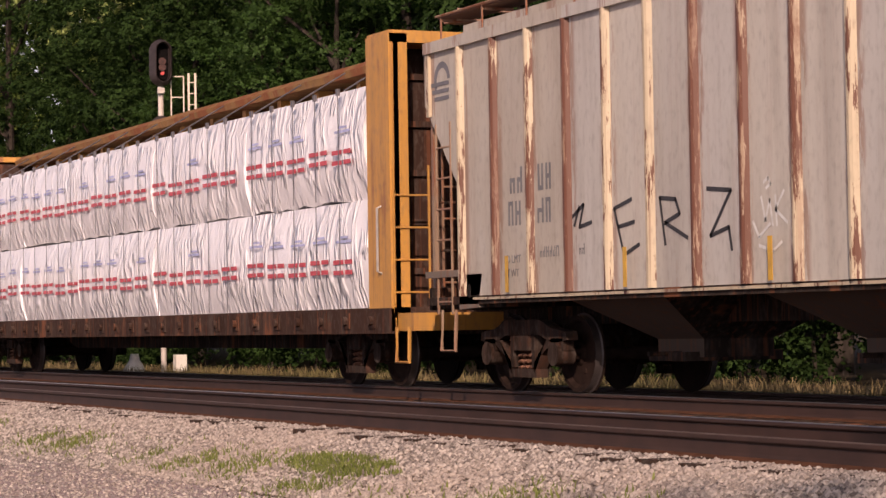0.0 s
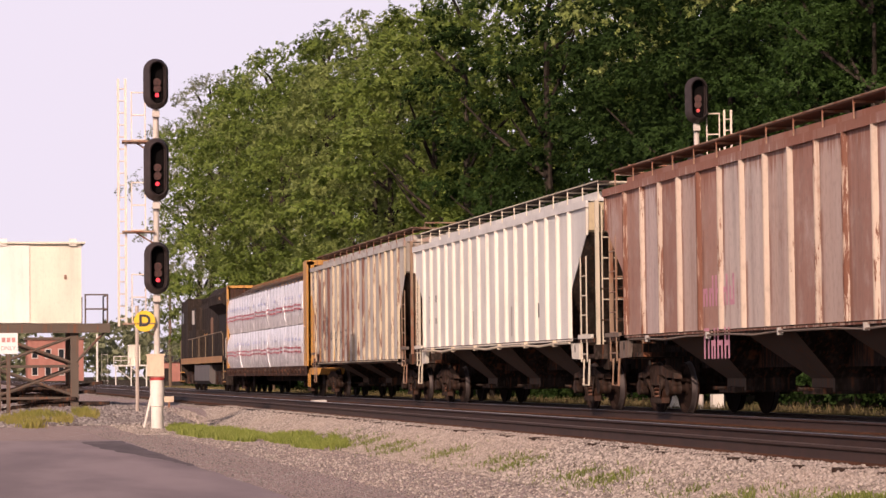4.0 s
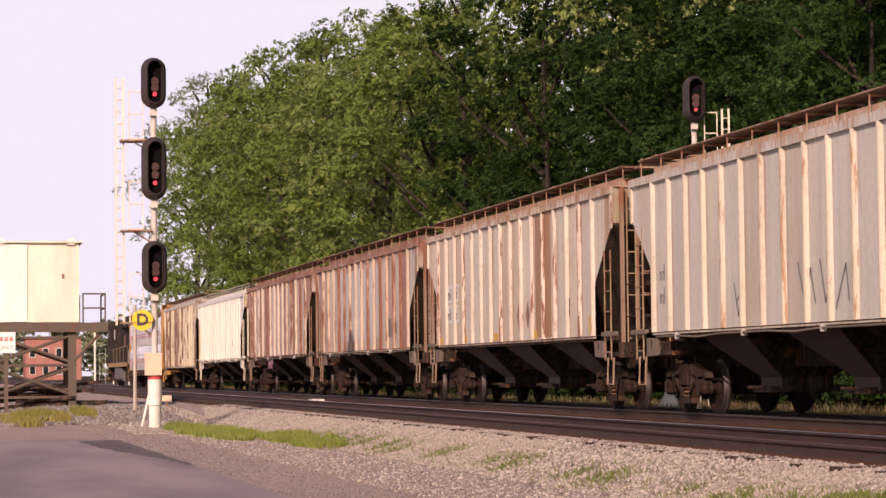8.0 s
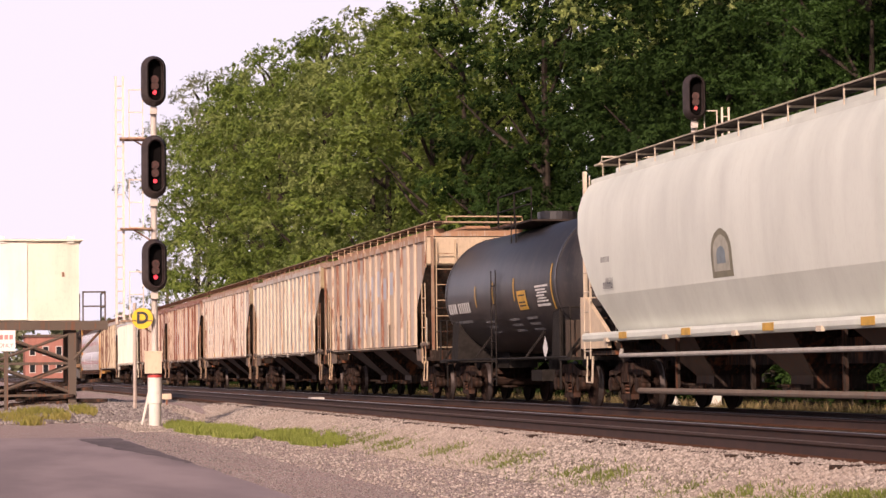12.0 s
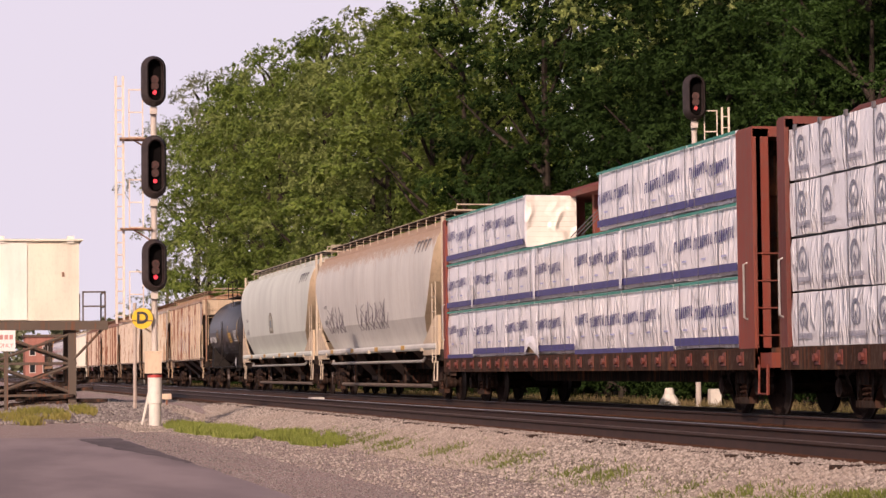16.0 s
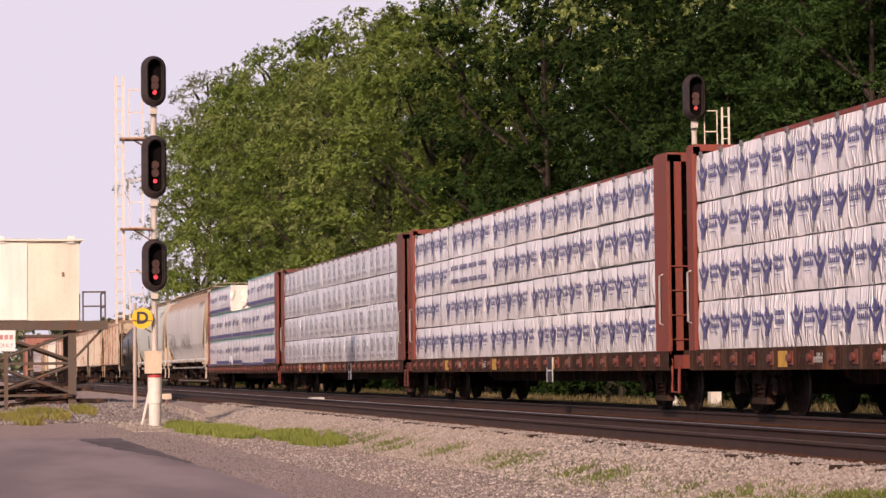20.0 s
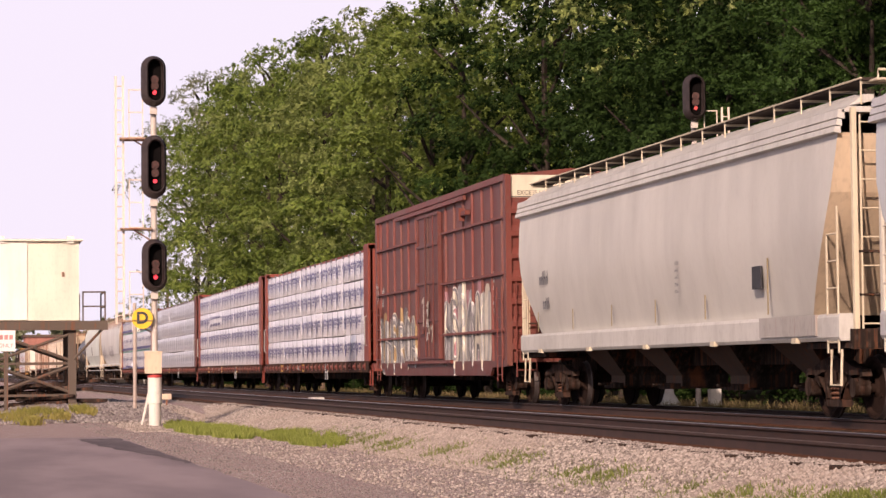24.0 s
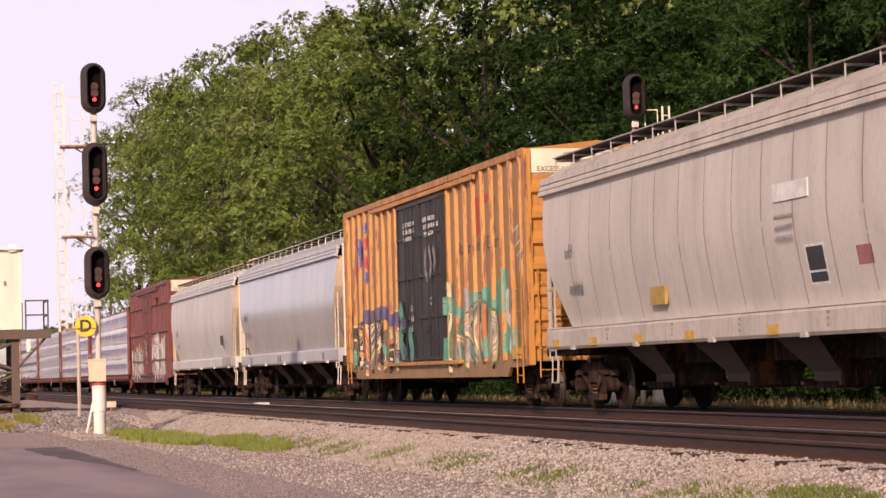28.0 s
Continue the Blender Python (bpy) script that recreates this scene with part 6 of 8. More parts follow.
reflectors(car, [-16.6], 1.55, 2.4, 1.55, paint("faded_yellow_b", (0.42, 0.33, 0.16), 0.1), 0.03)
part("consolidation_stencil", G().box(-15.9, -16.3, 1.53, 1.56, 1.95, 2.3), BLACK_INK, car)
for k in range(5):
    bars(car, -12.0, 2.5 - k * 0.12, 1.575, [5], GREY_INK, 0.06, seed=k)
part("brake_cylinder_box", G().box(-16.2, -18.6, 1.2, 1.56, 1.2, 1.5), TRIM_GALV, car)
cars.append(car)
car, ln = smooth_hopper(18, paint("cool_grey_glossy", (0.46, 0.475, 0.47), 0.02, 0.06, 0.17, wave=0.004), paint("cool_grey_roof", (0.5, 0.5, 0.51), 0.03, 0.2, 0.4), CREAM_END, paint("trim_white_end", (0.74, 0.7, 0.6), 0.05, 0.15), OUTLET_PALE, "glossy blue-grey covered hopper with white end ladders", "sill", 4.42)
bars(car, -1.9, 2.65, 1.575, [4], GREY_INK, 0.28), bars(car, -1.95, 2.05, 1.5, [4], GREY_INK, 0.28)
reflectors(car, [-3.6, -5.8, -8.2, -10.8, -13.5, -16.0], 1.6, 2.05, 1.505, paint("faded_yellow_c", (0.4, 0.3, 0.14), 0.1), 0.03)
for x in (-3.0, -8.6, -9.0, -16.5):
    part("sill_mark", G().box(x, x - 0.25, 1.532, 1.536, 1.2, 1.4), GREY_INK, car)
cars.append(car)

BOX_Y = (0.33, 0.165, 0.05)
# dirtier sheet, brighter posts: sunlight on the post flanks is put into the colours
ORANGE_SHEET = paint("boxcar_orange_sheet", (0.35, 0.2, 0.075), 0.14, 0.55, rust_colour=(0.2, 0.1, 0.05), seed=2)
ORANGE_POST = paint("boxcar_posts", (0.55, 0.25, 0.045), 0.12, 0.3, each=0.1)
ORANGE_PLAIN = paint("boxcar_orange_plain", (0.5, 0.225, 0.042), 0.2, 0.35)
BLACK_DOOR = paint("door_black", (0.02, 0.018, 0.018), 0.05, 0.12, 0.55)
car, ln, skin = boxcar(19, ORANGE_SHEET, ORANGE_POST, ORANGE_PLAIN, BLACK_DOOR, "orange boxcar with black double doors and colourful graffiti", (-7.35, -12.15), 9, 9, (), 2)
for x, lines in ((-8.15, ("CLOSE THIS DOOR", "BEFORE CLOSING", "MAIN DOOR")), (-10.35, ("CLOSE AND LOCK", "BOTH DOORS BEFORE", "MOVING CAR"))):
    for k, text in enumerate(lines):
        words(car, text, x - 0.06 * k, 4.2 - k * 0.17, 1.58, 0.15, WHITE_INK)
bars(car, -8.9, 2.2, 1.58, [2, 3, 2], WHITE_INK, 0.14, seed=5), bars(car, -10.9, 2.4, 1.58, [4, 5], WHITE_INK, 0.07, seed=6)
ART = {k_: plain(k_ + "_spray", c_, 0.65, 0, 0.35, 3.0) for k_, c_ in (("teal", (0.11, 0.33, 0.25)), ("black", (0.03, 0.026, 0.026)), ("plum", (0.1, 0.085, 0.17)), ("orange", (0.55, 0.19, 0.07)), ("cream", (0.62, 0.52, 0.3)), ("brown", (0.13, 0.075, 0.05)), ("lime", (0.32, 0.4, 0.2)), ("grey", (0.3, 0.27, 0.25)), ("white", (0.68, 0.66, 0.6)), ("forest", (0.07, 0.14, 0.06)))}
piece(car, skin, -1.3, -7.2, 0.75, 2.25, 7, [ART["black"], ART["brown"], ART["black"]], [ART["brown"], ART["black"], ART["orange"], ART["plum"]], ART["cream"], ART["lime"], 5, 0.15)
spray(car, [[(-2.6, 2.1), (-3.3, 2.25), (-4.0, 2.15)], [(-4.3, 2.2), (-5.2, 2.3), (-6.0, 2.15)], [(-6.2, 2.05), (-7.2, 2.1)]], 0.16, ART["plum"], 0.027, skin)
spray(car, [[(-1.5, 1.6), (-1.7, 1.2), (-1.6, 0.9)], [(-5.4, 1.5), (-5.7, 1.1)], [(-6.8, 1.3), (-7.1, 0.9)]], 0.07, ART["teal"], 0.03, skin)
spray(car, [[(-2.1, 1.5), (-2.3, 1.25)], [(-4.2, 1.4), (-4.35, 1.1)], [(-5.9, 1.7), (-6.1, 1.35)], [(-3.3, 1.0), (-3.5, 0.85)]], 0.08, ART["orange"], 0.03, skin)
spray(car, [[(-7.6, 2.4), (-7.9, 2.0), (-7.7, 1.5), (-8.1, 1.15)], [(-8.6, 1.8), (-8.9, 1.3), (-8.7, 1.1)]], 0.2, ART["teal"], 0.004, skin, "sprayed_cloud")
spray(car, [[(-7.8, 2.0), (-8.3, 1.9)], [(-7.9, 1.3), (-8.4, 1.25)]], 0.12, ART["plum"], 0.008, skin)
piece(car, skin, -12.25, -16.6, 0.75, 2.4, 5, [ART["teal"], ART["grey"], ART["teal"]], [ART["cream"], ART["grey"]], ART["forest"], ART["orange"], 9, 0.13)
spray(car, [[(-12.35, 2.0), (-12.3, 2.55), (-12.6, 2.65), (-12.65, 2.4)]], 0.08, ART["cream"], 0.03, skin)
spray(car, [[(x, 1.2 + 0.25 * (k % 2)), (x - 0.05, 1.75 + 0.2 * (k % 3))] for k, x in enumerate((-12.7, -13.3, -13.9, -14.5, -15.1, -15.7, -16.2))], 0.05, ART["orange"], 0.03, skin)
spray(car, [[(x, 1.9), (x - 0.1, 2.4 + 0.2 * (k % 3))] for k, x in enumerate((-12.9, -13.8, -14.6, -15.3, -16.6, -17.2, -17.8))], 0.16, ART["teal"], 0.002, skin, "sprayed_cloud")
spray(car, [[(-17.3, 1.1), (-17.5, 1.9)], [(-18.0, 1.0), (-18.1, 1.6)]], 0.14, ART["teal"], 0.004, skin)
spray(car, [[(-17.5, 2.4), (-17.4, 1.9), (-17.75, 1.6), (-17.55, 1.1)]], 0.12, ART["white"], 0.008, skin)
spray(car, [[(-10.6, 3.6), (-10.5, 3.1), (-10.8, 2.85)], [(-10.9, 3.65), (-11.1, 3.2), (-10.95, 2.9)], [(-11.3, 3.6), (-11.5, 3.3), (-11.35, 3.05)]], 0.09, plain("thin_white_spray", (0.3, 0.29, 0.29), 0.7, 0, 0.6, 5), 0.004, skin, "white_spray")
blue, red = plain("blue_mark", (0.07, 0.09, 0.3), 0.6), plain("red_mark", (0.42, 0.06, 0.06), 0.6)
spray(car, [[(-1.9, 4.6), (-2.3, 4.3), (-2.5, 3.9), (-2.3, 3.5), (-1.9, 3.15)], [(-3.35, 4.6), (-2.95, 4.3), (-2.75, 3.9), (-2.95, 3.5), (-3.35, 3.15)], [(-2.5, 4.1), (-2.75, 3.7)]], 0.12, blue, 0.003, skin, "painted_cross")
spray(car, [[(-1.75, 4.3), (-2.15, 4.0)], [(-2.15, 3.75), (-1.75, 3.4)], [(-3.5, 4.3), (-3.1, 4.0)], [(-3.1, 3.75), (-3.5, 3.4)]], 0.12, red, 0.006, skin, "painted_cross")
part("red_emblem", G().box(-14.6, -16.2, 1.462, 1.466, 4.25, 4.42).box(-15.0, -15.35, 1.462, 1.466, 3.6, 4.25), plain("faded_red", (0.42, 0.06, 0.05), 0.6), car)
stroke(car, [[(-16.2, 4.3), (-16.6, 3.6)], [(-16.6, 4.3), (-16.2, 3.6)]], plain("brown_mark", (0.2, 0.1, 0.06), 0.6), 1.465, 0.05, "worn_mark")
words(car, "Railcar Pooling Experts", -13.35, 3.28, 1.463, 0.4, BLACK_INK)
bars(car, -2.2, 2.6, 1.464, [4], BLACK_INK, 0.32), bars(car, -2.2, 2.05, 1.464, [5], BLACK_INK, 0.32)
stroke(car, [[(-18.4, 3.5), (-18.7, 3.6), (-18.5, 3.2), (-18.8, 3.3)], [(-18.6, 3.0), (-18.9, 3.1), (-18.7, 2.7)]], WHITE_INK, 1.55, 0.018)
part("yellow_mark", G().box(-18.0, -18.7, 1.545, 1.549, 0.98, 1.2), YELLOW, car)
cars.append(car)

car, ln = smooth_hopper(20, paint("dusty_pale_grey", (0.56, 0.53, 0.485), 0.05, 0.16, 0.6), paint("dusty_roof", (0.54, 0.5, 0.44), 0.08, 0.35, 0.6), CREAM_END, TRIM_GALV, OUTLET_PALE, "dusty pale grey covered hopper with yellow sill marks", "sill", 4.42)
bars(car, -2.3, 2.75, 1.576, [3], GREY_INK, 0.26), bars(car, -2.35, 2.1, 1.515, [5], GREY_INK, 0.26)
for x in (-1.4, -3.8, -6.4, -9.0, -12.6):
    part("yellow_mark", G().box(x - 0.22, x + 0.22, 1.531, 1.536, 1.16, 1.3), YELLOW, car)
part("yellow_label", G().box(-7.0, -7.75, 1.45, 1.5, 1.75, 2.05), plain("ochre", (0.42, 0.28, 0.06), 0.6), car)
part("white_label", G().box(-12.9, -14.2, 1.57, 1.59, 3.0, 3.25), WHITE_INK, car)
for k in range(3):
    bars(car, -12.9, 2.75 - k * 0.15, 1.58, [14], GREY_INK, 0.07, seed=k)
side = ((1.5, 1.9, 2.4, 2.75, 3.2, 3.7, 4.02), (1.36, 1.44, 1.53, 1.57, 1.565, 1.53, 1.5))


def on_side(x0, x1, z0, z1, material, name, lift=0.004):
    """A mark laid on the curved side sheet."""
    rows = [[(x0, float(np.interp(z, *side)) + lift, z), (x1, float(np.interp(z, *side)) + lift, z)] for z in np.linspace(z0, z1, 9)]
    return part(name, G().loft(rows, caps=False, closed=False), material, car)


seam = paint("seam_stain", (0.38, 0.32, 0.26), 0.2, 0.3, 0.7)
for k in range(13):
    on_side(-2.6 - k * 1.22, -2.64 - k * 1.22, 1.56 + 0.05 * (k % 3), 3.95, seam, "weld_seam")
on_side(-13.85, -14.55, 1.8, 2.36, WHITE_INK, "stencil_frame")
on_side(-13.9, -14.5, 2.0, 2.32, BLACK_INK, "consolidation_stencil", 0.007)
on_side(-13.9, -14.5, 1.84, 1.97, BLACK_INK, "consolidation_stencil", 0.007)
on_side(-15.6, -16.1, 2.0, 2.25, plain("faded_pink_label", (0.36, 0.15, 0.14), 0.6), "pink_label")
for x in (-4.6, -8.1, -11.2, -14.6):
    bars(car, x, 1.4, 1.535, [4, 3, 3], GREY_INK, 0.05, seed=int(-x))
part("sill_lip", G().box(-0.8, -(ln - 0.8), 1.38, 1.52, 1.502, 1.52), paint("sill_lip_pale", (0.64, 0.6, 0.54), 0.05, 0.2), car)
cars.append(car)


# ---- ground, road and track ----
def ease(a, b, x):
    t = min(1.0, max(0.0, (x - a) / (b - a)))
    return t * t * (3 - 2 * t)


def ground_z(x, y):
    if y > 1:
        base = -0.56 + 0.3 * ease(60, 76, x) * ease(14, 10, y) - 0.04 * ease(0, 60, y - 14)
        return base + 0.015 * noise.noise((x * 0.4, y * 0.7, 0))
    return -0.62 + 0.32 * ease(-3.0, -6, y) + 0.03 * noise.noise((x * 0.3, y * 0.5, 3))


GRAVEL = stone_mat("trackside_gravel", ((0.29, 0.225, 0.21), (0.44, 0.345, 0.325), (0.38, 0.29, 0.275), (0.6, 0.54, 0.51)), 40, None, 0.25)
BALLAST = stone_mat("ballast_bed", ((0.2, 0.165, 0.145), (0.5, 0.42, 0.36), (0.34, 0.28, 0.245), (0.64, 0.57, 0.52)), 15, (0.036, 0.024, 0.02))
STONES = island_mat("ballast_stones", (0.13, 0.11, 0.1), (0.7, 0.62, 0.55), (0.42, 0.35, 0.3), 0.9)
GRIT = island_mat("grit", (0.12, 0.1, 0.1), (0.5, 0.46, 0.43), (0.25, 0.205, 0.2), 0.9)
CRIB = island_mat("crib_stone_brown", (0.026, 0.018, 0.015), (0.062, 0.04, 0.032), (0.042, 0.028, 0.023), 0.95)
xs = sorted({*range(-60, 120, 2), *range(120, 400, 20), *range(400, 1000, 150), -3000, -1000, -300, -120, 1000, 1600, 3000})
ys = sorted({*[k * 0.5 for k in range(2, 34)], *range(17, 60, 6), *range(-60, 2, 3), -3000, -1000, -300, -120, 60, 120, 300, 1000, 3000})
gt = GRAVEL.node_tree
gb = gt.nodes["Principled BSDF"]
gs, gc = gt.nodes.new("ShaderNodeSeparateXYZ"), gt.nodes.new("ShaderNodeTexCoord")
gt.links.new(gc.outputs["Object"], gs.inputs[0])
litter = mix(gt, ramp(gt, noise_tex(gt, 5, 6), 0.35, 0.65), (0.035, 0.026, 0.017), (0.085, 0.065, 0.038))
gt.links.new(mix(gt, ramp(gt, calc(gt, "ADD", gs.outputs["Y"], calc(gt, "MULTIPLY", noise_tex(gt, 0.8, 4), 1.2)), -3.0, -4.0), gb.inputs["Base Color"].links[0].from_socket, litter), gb.inputs["Base Color"])
g = G()
g.v = [(x, y, ground_z(x, y)) for x in xs for y in ys]
n_ = len(ys)
g.f = [(i * n_ + j, (i + 1) * n_ + j, (i + 1) * n_ + j + 1, i * n_ + j + 1) for i in range(len(xs) - 1) for j in range(n_ - 1)]
tagged(part("ground", g, GRAVEL, smooth=60), "grey trackside gravel and earth", "ground", kind="structure")

m, nt, b = nodes("asphalt")
c = mix(nt, ramp(nt, noise_tex(nt, 0.5, 4, (0.25, 1, 1)), 0.35, 0.65), (0.235, 0.185, 0.197), (0.36, 0.285, 0.297))
c = mix(nt, calc(nt, "MULTIPLY", ramp(nt, noise_tex(nt, 60, 3), 0.5, 0.75), 0.5), c, (0.3, 0.26, 0.26))
nt.links.new(c, b.inputs["Base Color"])
b.inputs["Roughness"].default_value = 0.85
bump(nt, b, noise_tex(nt, 45, 4), 0.5, 0.01)
rnd = random.Random(4)
edge = [(-60, 10.4)] + [(x, 10.16 + 0.09 * noise.noise((x * 0.6, 0, 5)) + 0.03 * noise.noise((x * 2.3, 0, 8))) for x in range(-40, 46, 1)] + [(47.2, 10.12), (48.6, 10.14), (49.7, 10.2), (50.1, 10.45), (50.35, 11.4), (50.64, 12.5), (52, 20), (54, 60)]
g = G()
g.loft([[(x, y, -0.533) for x, y in edge], [(x, 62, -0.533) for x, y in edge]], caps=False, closed=False)
g.loft([[(x, y - 0.04, -0.6) for x, y in edge], [(x, y, -0.533) for x, y in edge]], caps=False, closed=False)
road = tagged(part("road", g, m), "worn dark asphalt road beside the line", "road", kind="structure")
m, nt, b = nodes("fresh_asphalt")
c = mix(nt, ramp(nt, noise_tex(nt, 2.5, 5, (0.4, 1, 1)), 0.35, 0.65), (0.11, 0.087, 0.093), (0.16, 0.128, 0.135))
nt.links.new(c, b.inputs["Base Color"])
b.inputs["Roughness"].default_value = 0.8
bump(nt, b, noise_tex(nt, 50, 4), 0.5, 0.01)
g, span = G(), [(x * 0.5, 10.19 + 0.09 * noise.noise((x * 0.3, 0, 5)) + 0.05 * noise.noise((x * 1.3, 2, 8))) for x in range(70, 99)]
g.loft([[(x, y, -0.529) for x, y in span], [(x, y + 0.06 + 0.75 * ease(34, 47, x) + 0.12 * noise.noise((x * 0.9, 7, 1)), -0.529) for x, y in span]], caps=False, closed=False)
part("asphalt_patch", g, m, road, "dark newer strip of asphalt at the edge")

prof = [(-4.4, -0.66), (-3.6, -0.5), (-2.1, -0.2), (-1.2, -0.19), (1.2, -0.19), (2.1, -0.24), (3.0, -0.2), (5.0, -0.205), (5.06, -0.185), (5.45, -0.19), (5.9, -0.29), (6.75, -0.52), (7.4, -0.6)]
bx_ = sorted({*[x * 0.5 for x in range(20, 160)], *range(80, 200, 6), *range(-160, 10, 10), *range(200, 900, 50), 1500})
g = G()
for x in bx_:
    wob = 0.22 * noise.noise((x * 0.35, 1.5, 0))
    for k, (y, z) in enumerate(prof):
        d = 0.03 * noise.noise((x * 1.3, y * 2, 7)) if k not in (0, len(prof) - 1) else 0
        g.v.append((x, y + (wob if k >= len(prof) - 2 else 0), z + d * (0.3 if 2 <= k <= 9 else 1)))
n_ = len(prof)
g.f = [(i * n_ + j, (i + 1) * n_ + j, (i + 1) * n_ + j + 1, i * n_ + j + 1) for i in range(len(bx_) - 1) for j in range(n_ - 1)]
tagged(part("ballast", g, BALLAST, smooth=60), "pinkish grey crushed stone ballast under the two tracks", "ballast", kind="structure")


def bed_z(y):
    return float(np.interp(y, [p[0] for p in prof], [p[1] for p in prof]))


def scatter_stones(name, label, count, area, size, seed, lift, material=None):
    """Loose crushed stone: uneven lumps of eight faces."""
    r = np.random.RandomState(seed)
    x = area[0] + (area[1] - area[0]) * r.rand(count) ** 1.5
    y = area[2] + (area[3] - area[2]) * r.rand(count)
    z = np.array([lift(a, b) for a, b in zip(x, y)])
    s = size * (0.55 + 0.9 * r.rand(count))
    oct_ = np.array([(1, 0, 0), (-1, 0, 0), (0, 1, 0), (0, -1, 0), (0, 0, 1), (0, 0, -1)], float)
    v = oct_[None] * (0.6 + 0.7 * r.rand(count, 6, 1))
    v += 0.35 * (r.rand(count, 6, 3) - 0.5)
    ang = r.rand(count) * math.tau
    ca, sa = np.cos(ang)[:, None], np.sin(ang)[:, None]
    vx, vy = v[..., 0] * ca - v[..., 1] * sa, v[..., 0] * sa + v[..., 1] * ca
    v = np.stack([vx, vy, v[..., 2] * 0.75], -1) * s[:, None, None] + np.stack([x, y, z + s * 0.3], -1)[:, None]
    f = np.array([(0, 2, 4), (2, 1, 4), (1, 3, 4), (3, 0, 4), (2, 0, 5), (1, 2, 5), (3, 1, 5), (0, 3, 5)])
    faces = (np.arange(count)[:, None, None] * 6 + f[None]).reshape(-1, 3)
    return tagged(part(name, mesh_from(name, v.reshape(-1, 3), faces), material or STONES), label, "stones", kind="stuff")


def mesh_from(name, v, faces):
    k = faces.shape[1]
    me = bpy.data.meshes.new(name)
    me.vertices.add(len(v))
    me.vertices.foreach_set("co", v.astype(np.float32).ravel())
    me.loops.add(faces.size)
    me.loops.foreach_set("vertex_index", faces.astype(np.int32).ravel())
    me.polygons.add(len(faces))
    me.polygons.foreach_set("loop_start", np.arange(len(faces), dtype=np.int32) * k)
    me.update(calc_edges=True)
    return me


scatter_stones("ballast_stones", "loose crushed ballast stones on the shoulder", 84000, (11, 74, 5.07, 7.0), 0.023, 3, lambda x, y: bed_z(y))
scatter_stones("crib_stones", "loose ballast stones between the rails", 7000, (12, 70, 2.6, 4.85), 0.03, 4, lambda x, y: bed_z(y) - 0.015, CRIB)
scatter_stones("gravel_stones", "small scattered gravel beside the road", 26000, (14, 66, 6.5, 10.3), 0.0125, 5, lambda x, y: ground_z(x, y), GRIT)
scatter_stones("strewn_stones", "pale ballast stones strewn over the gravel", 11000, (14, 62, 6.75, 8.8), 0.017, 15, lambda x, y: max(ground_z(x, y), bed_z(y)))
scatter_stones("bank_stones", "pinkish crushed stones round the foot of the signal", 7000, (55, 80, 6.5, 9.4), 0.034, 8, lambda x, y: max(ground_z(x, y), bed_z(y)))
scatter_stones("mound_stones", "coarse grey stones on the bank by the hut", 11000, (64, 96, 7.2, 12.8), 0.06, 6, lambda x, y: ground_z(x, y), GRIT)

TIE = paint("tie_wood", (0.04, 0.026, 0.02), 0.35, 0.5, 0.9)
for nm, yc, lab in (("near_track", 4.2, "empty near track with rusty rails and wooden ties"), ("far_track", 0.0, "far track that carries the train")):
    tr = thing(nm, lab, "railway track", kind="structure")
    for y in (yc - 0.755, yc + 0.755):
        web = [(y + q, z) for q, z in ((0.012, -0.148), (0.0085, -0.12), (0.0085, -0.05), (0.03, -0.04), (0.037, -0.03), (0.037, -0.006))]
        ob = part("rail", G().slab(web + [(2 * y - q, z) for q, z in reversed(web)], "x", -160, 1400), RAIL_SIDE, tr, "rust-brown steel rail")
        part("rail_foot", G().slab([(y - 0.076, -0.17), (y + 0.076, -0.17), (y + 0.074, -0.16), (y + 0.012, -0.147), (y - 0.012, -0.147), (y - 0.074, -0.16)], "x", -160, 1400), RAIL_FOOT, ob, "orange-brown rusted rail foot")
        part("running_surface", G().slab([(y - 0.03, -0.006), (y + 0.03, -0.006), (y + 0.026, 0.0), (y - 0.026, 0.0)], "x", -160, 1400), GLINTLESS_HEAD if y > 4.5 else SHINE, ob, "rail head coloured brown to leave out the sky's glint" if y > 4.5 else "polished rail head")
    rest = G()
    tie = G().box(-0.115, 0.115, -1.3, 1.3, -0.33, -0.168).mesh("tie")
    tie.materials.append(TIE)
    r_ = random.Random(9)
    for k in range(700):
        x = 6 + k * 0.52
        if nm == "near_track" and k < 300:
            part("tie", tie, TIE, tr, at=pose(x + r_.uniform(-0.03, 0.03), yc + r_.uniform(-0.05, 0.05), r_.uniform(-0.01, 0.006), 0, 0, r_.uniform(-1, 1)))
        else:
            rest.box(x - 0.115, x + 0.115, yc - 1.3, yc + 1.3, -0.33, -0.168)
    tagged(part("far_ties", rest, TIE, tr), kind="stuff")
tagged(part("marker_slab", G().slab([(75.1, 1.9), (75.8, 1.9), (75.8, 2.3), (75.1, 2.3)], "z", -0.24, -0.05).box(75.9, 76.3, 2.0, 2.25, -0.24, -0.1), plain("slab_white", (0.72, 0.68, 0.62), 0.7)), "white concrete slab lying between the two tracks", "slab")

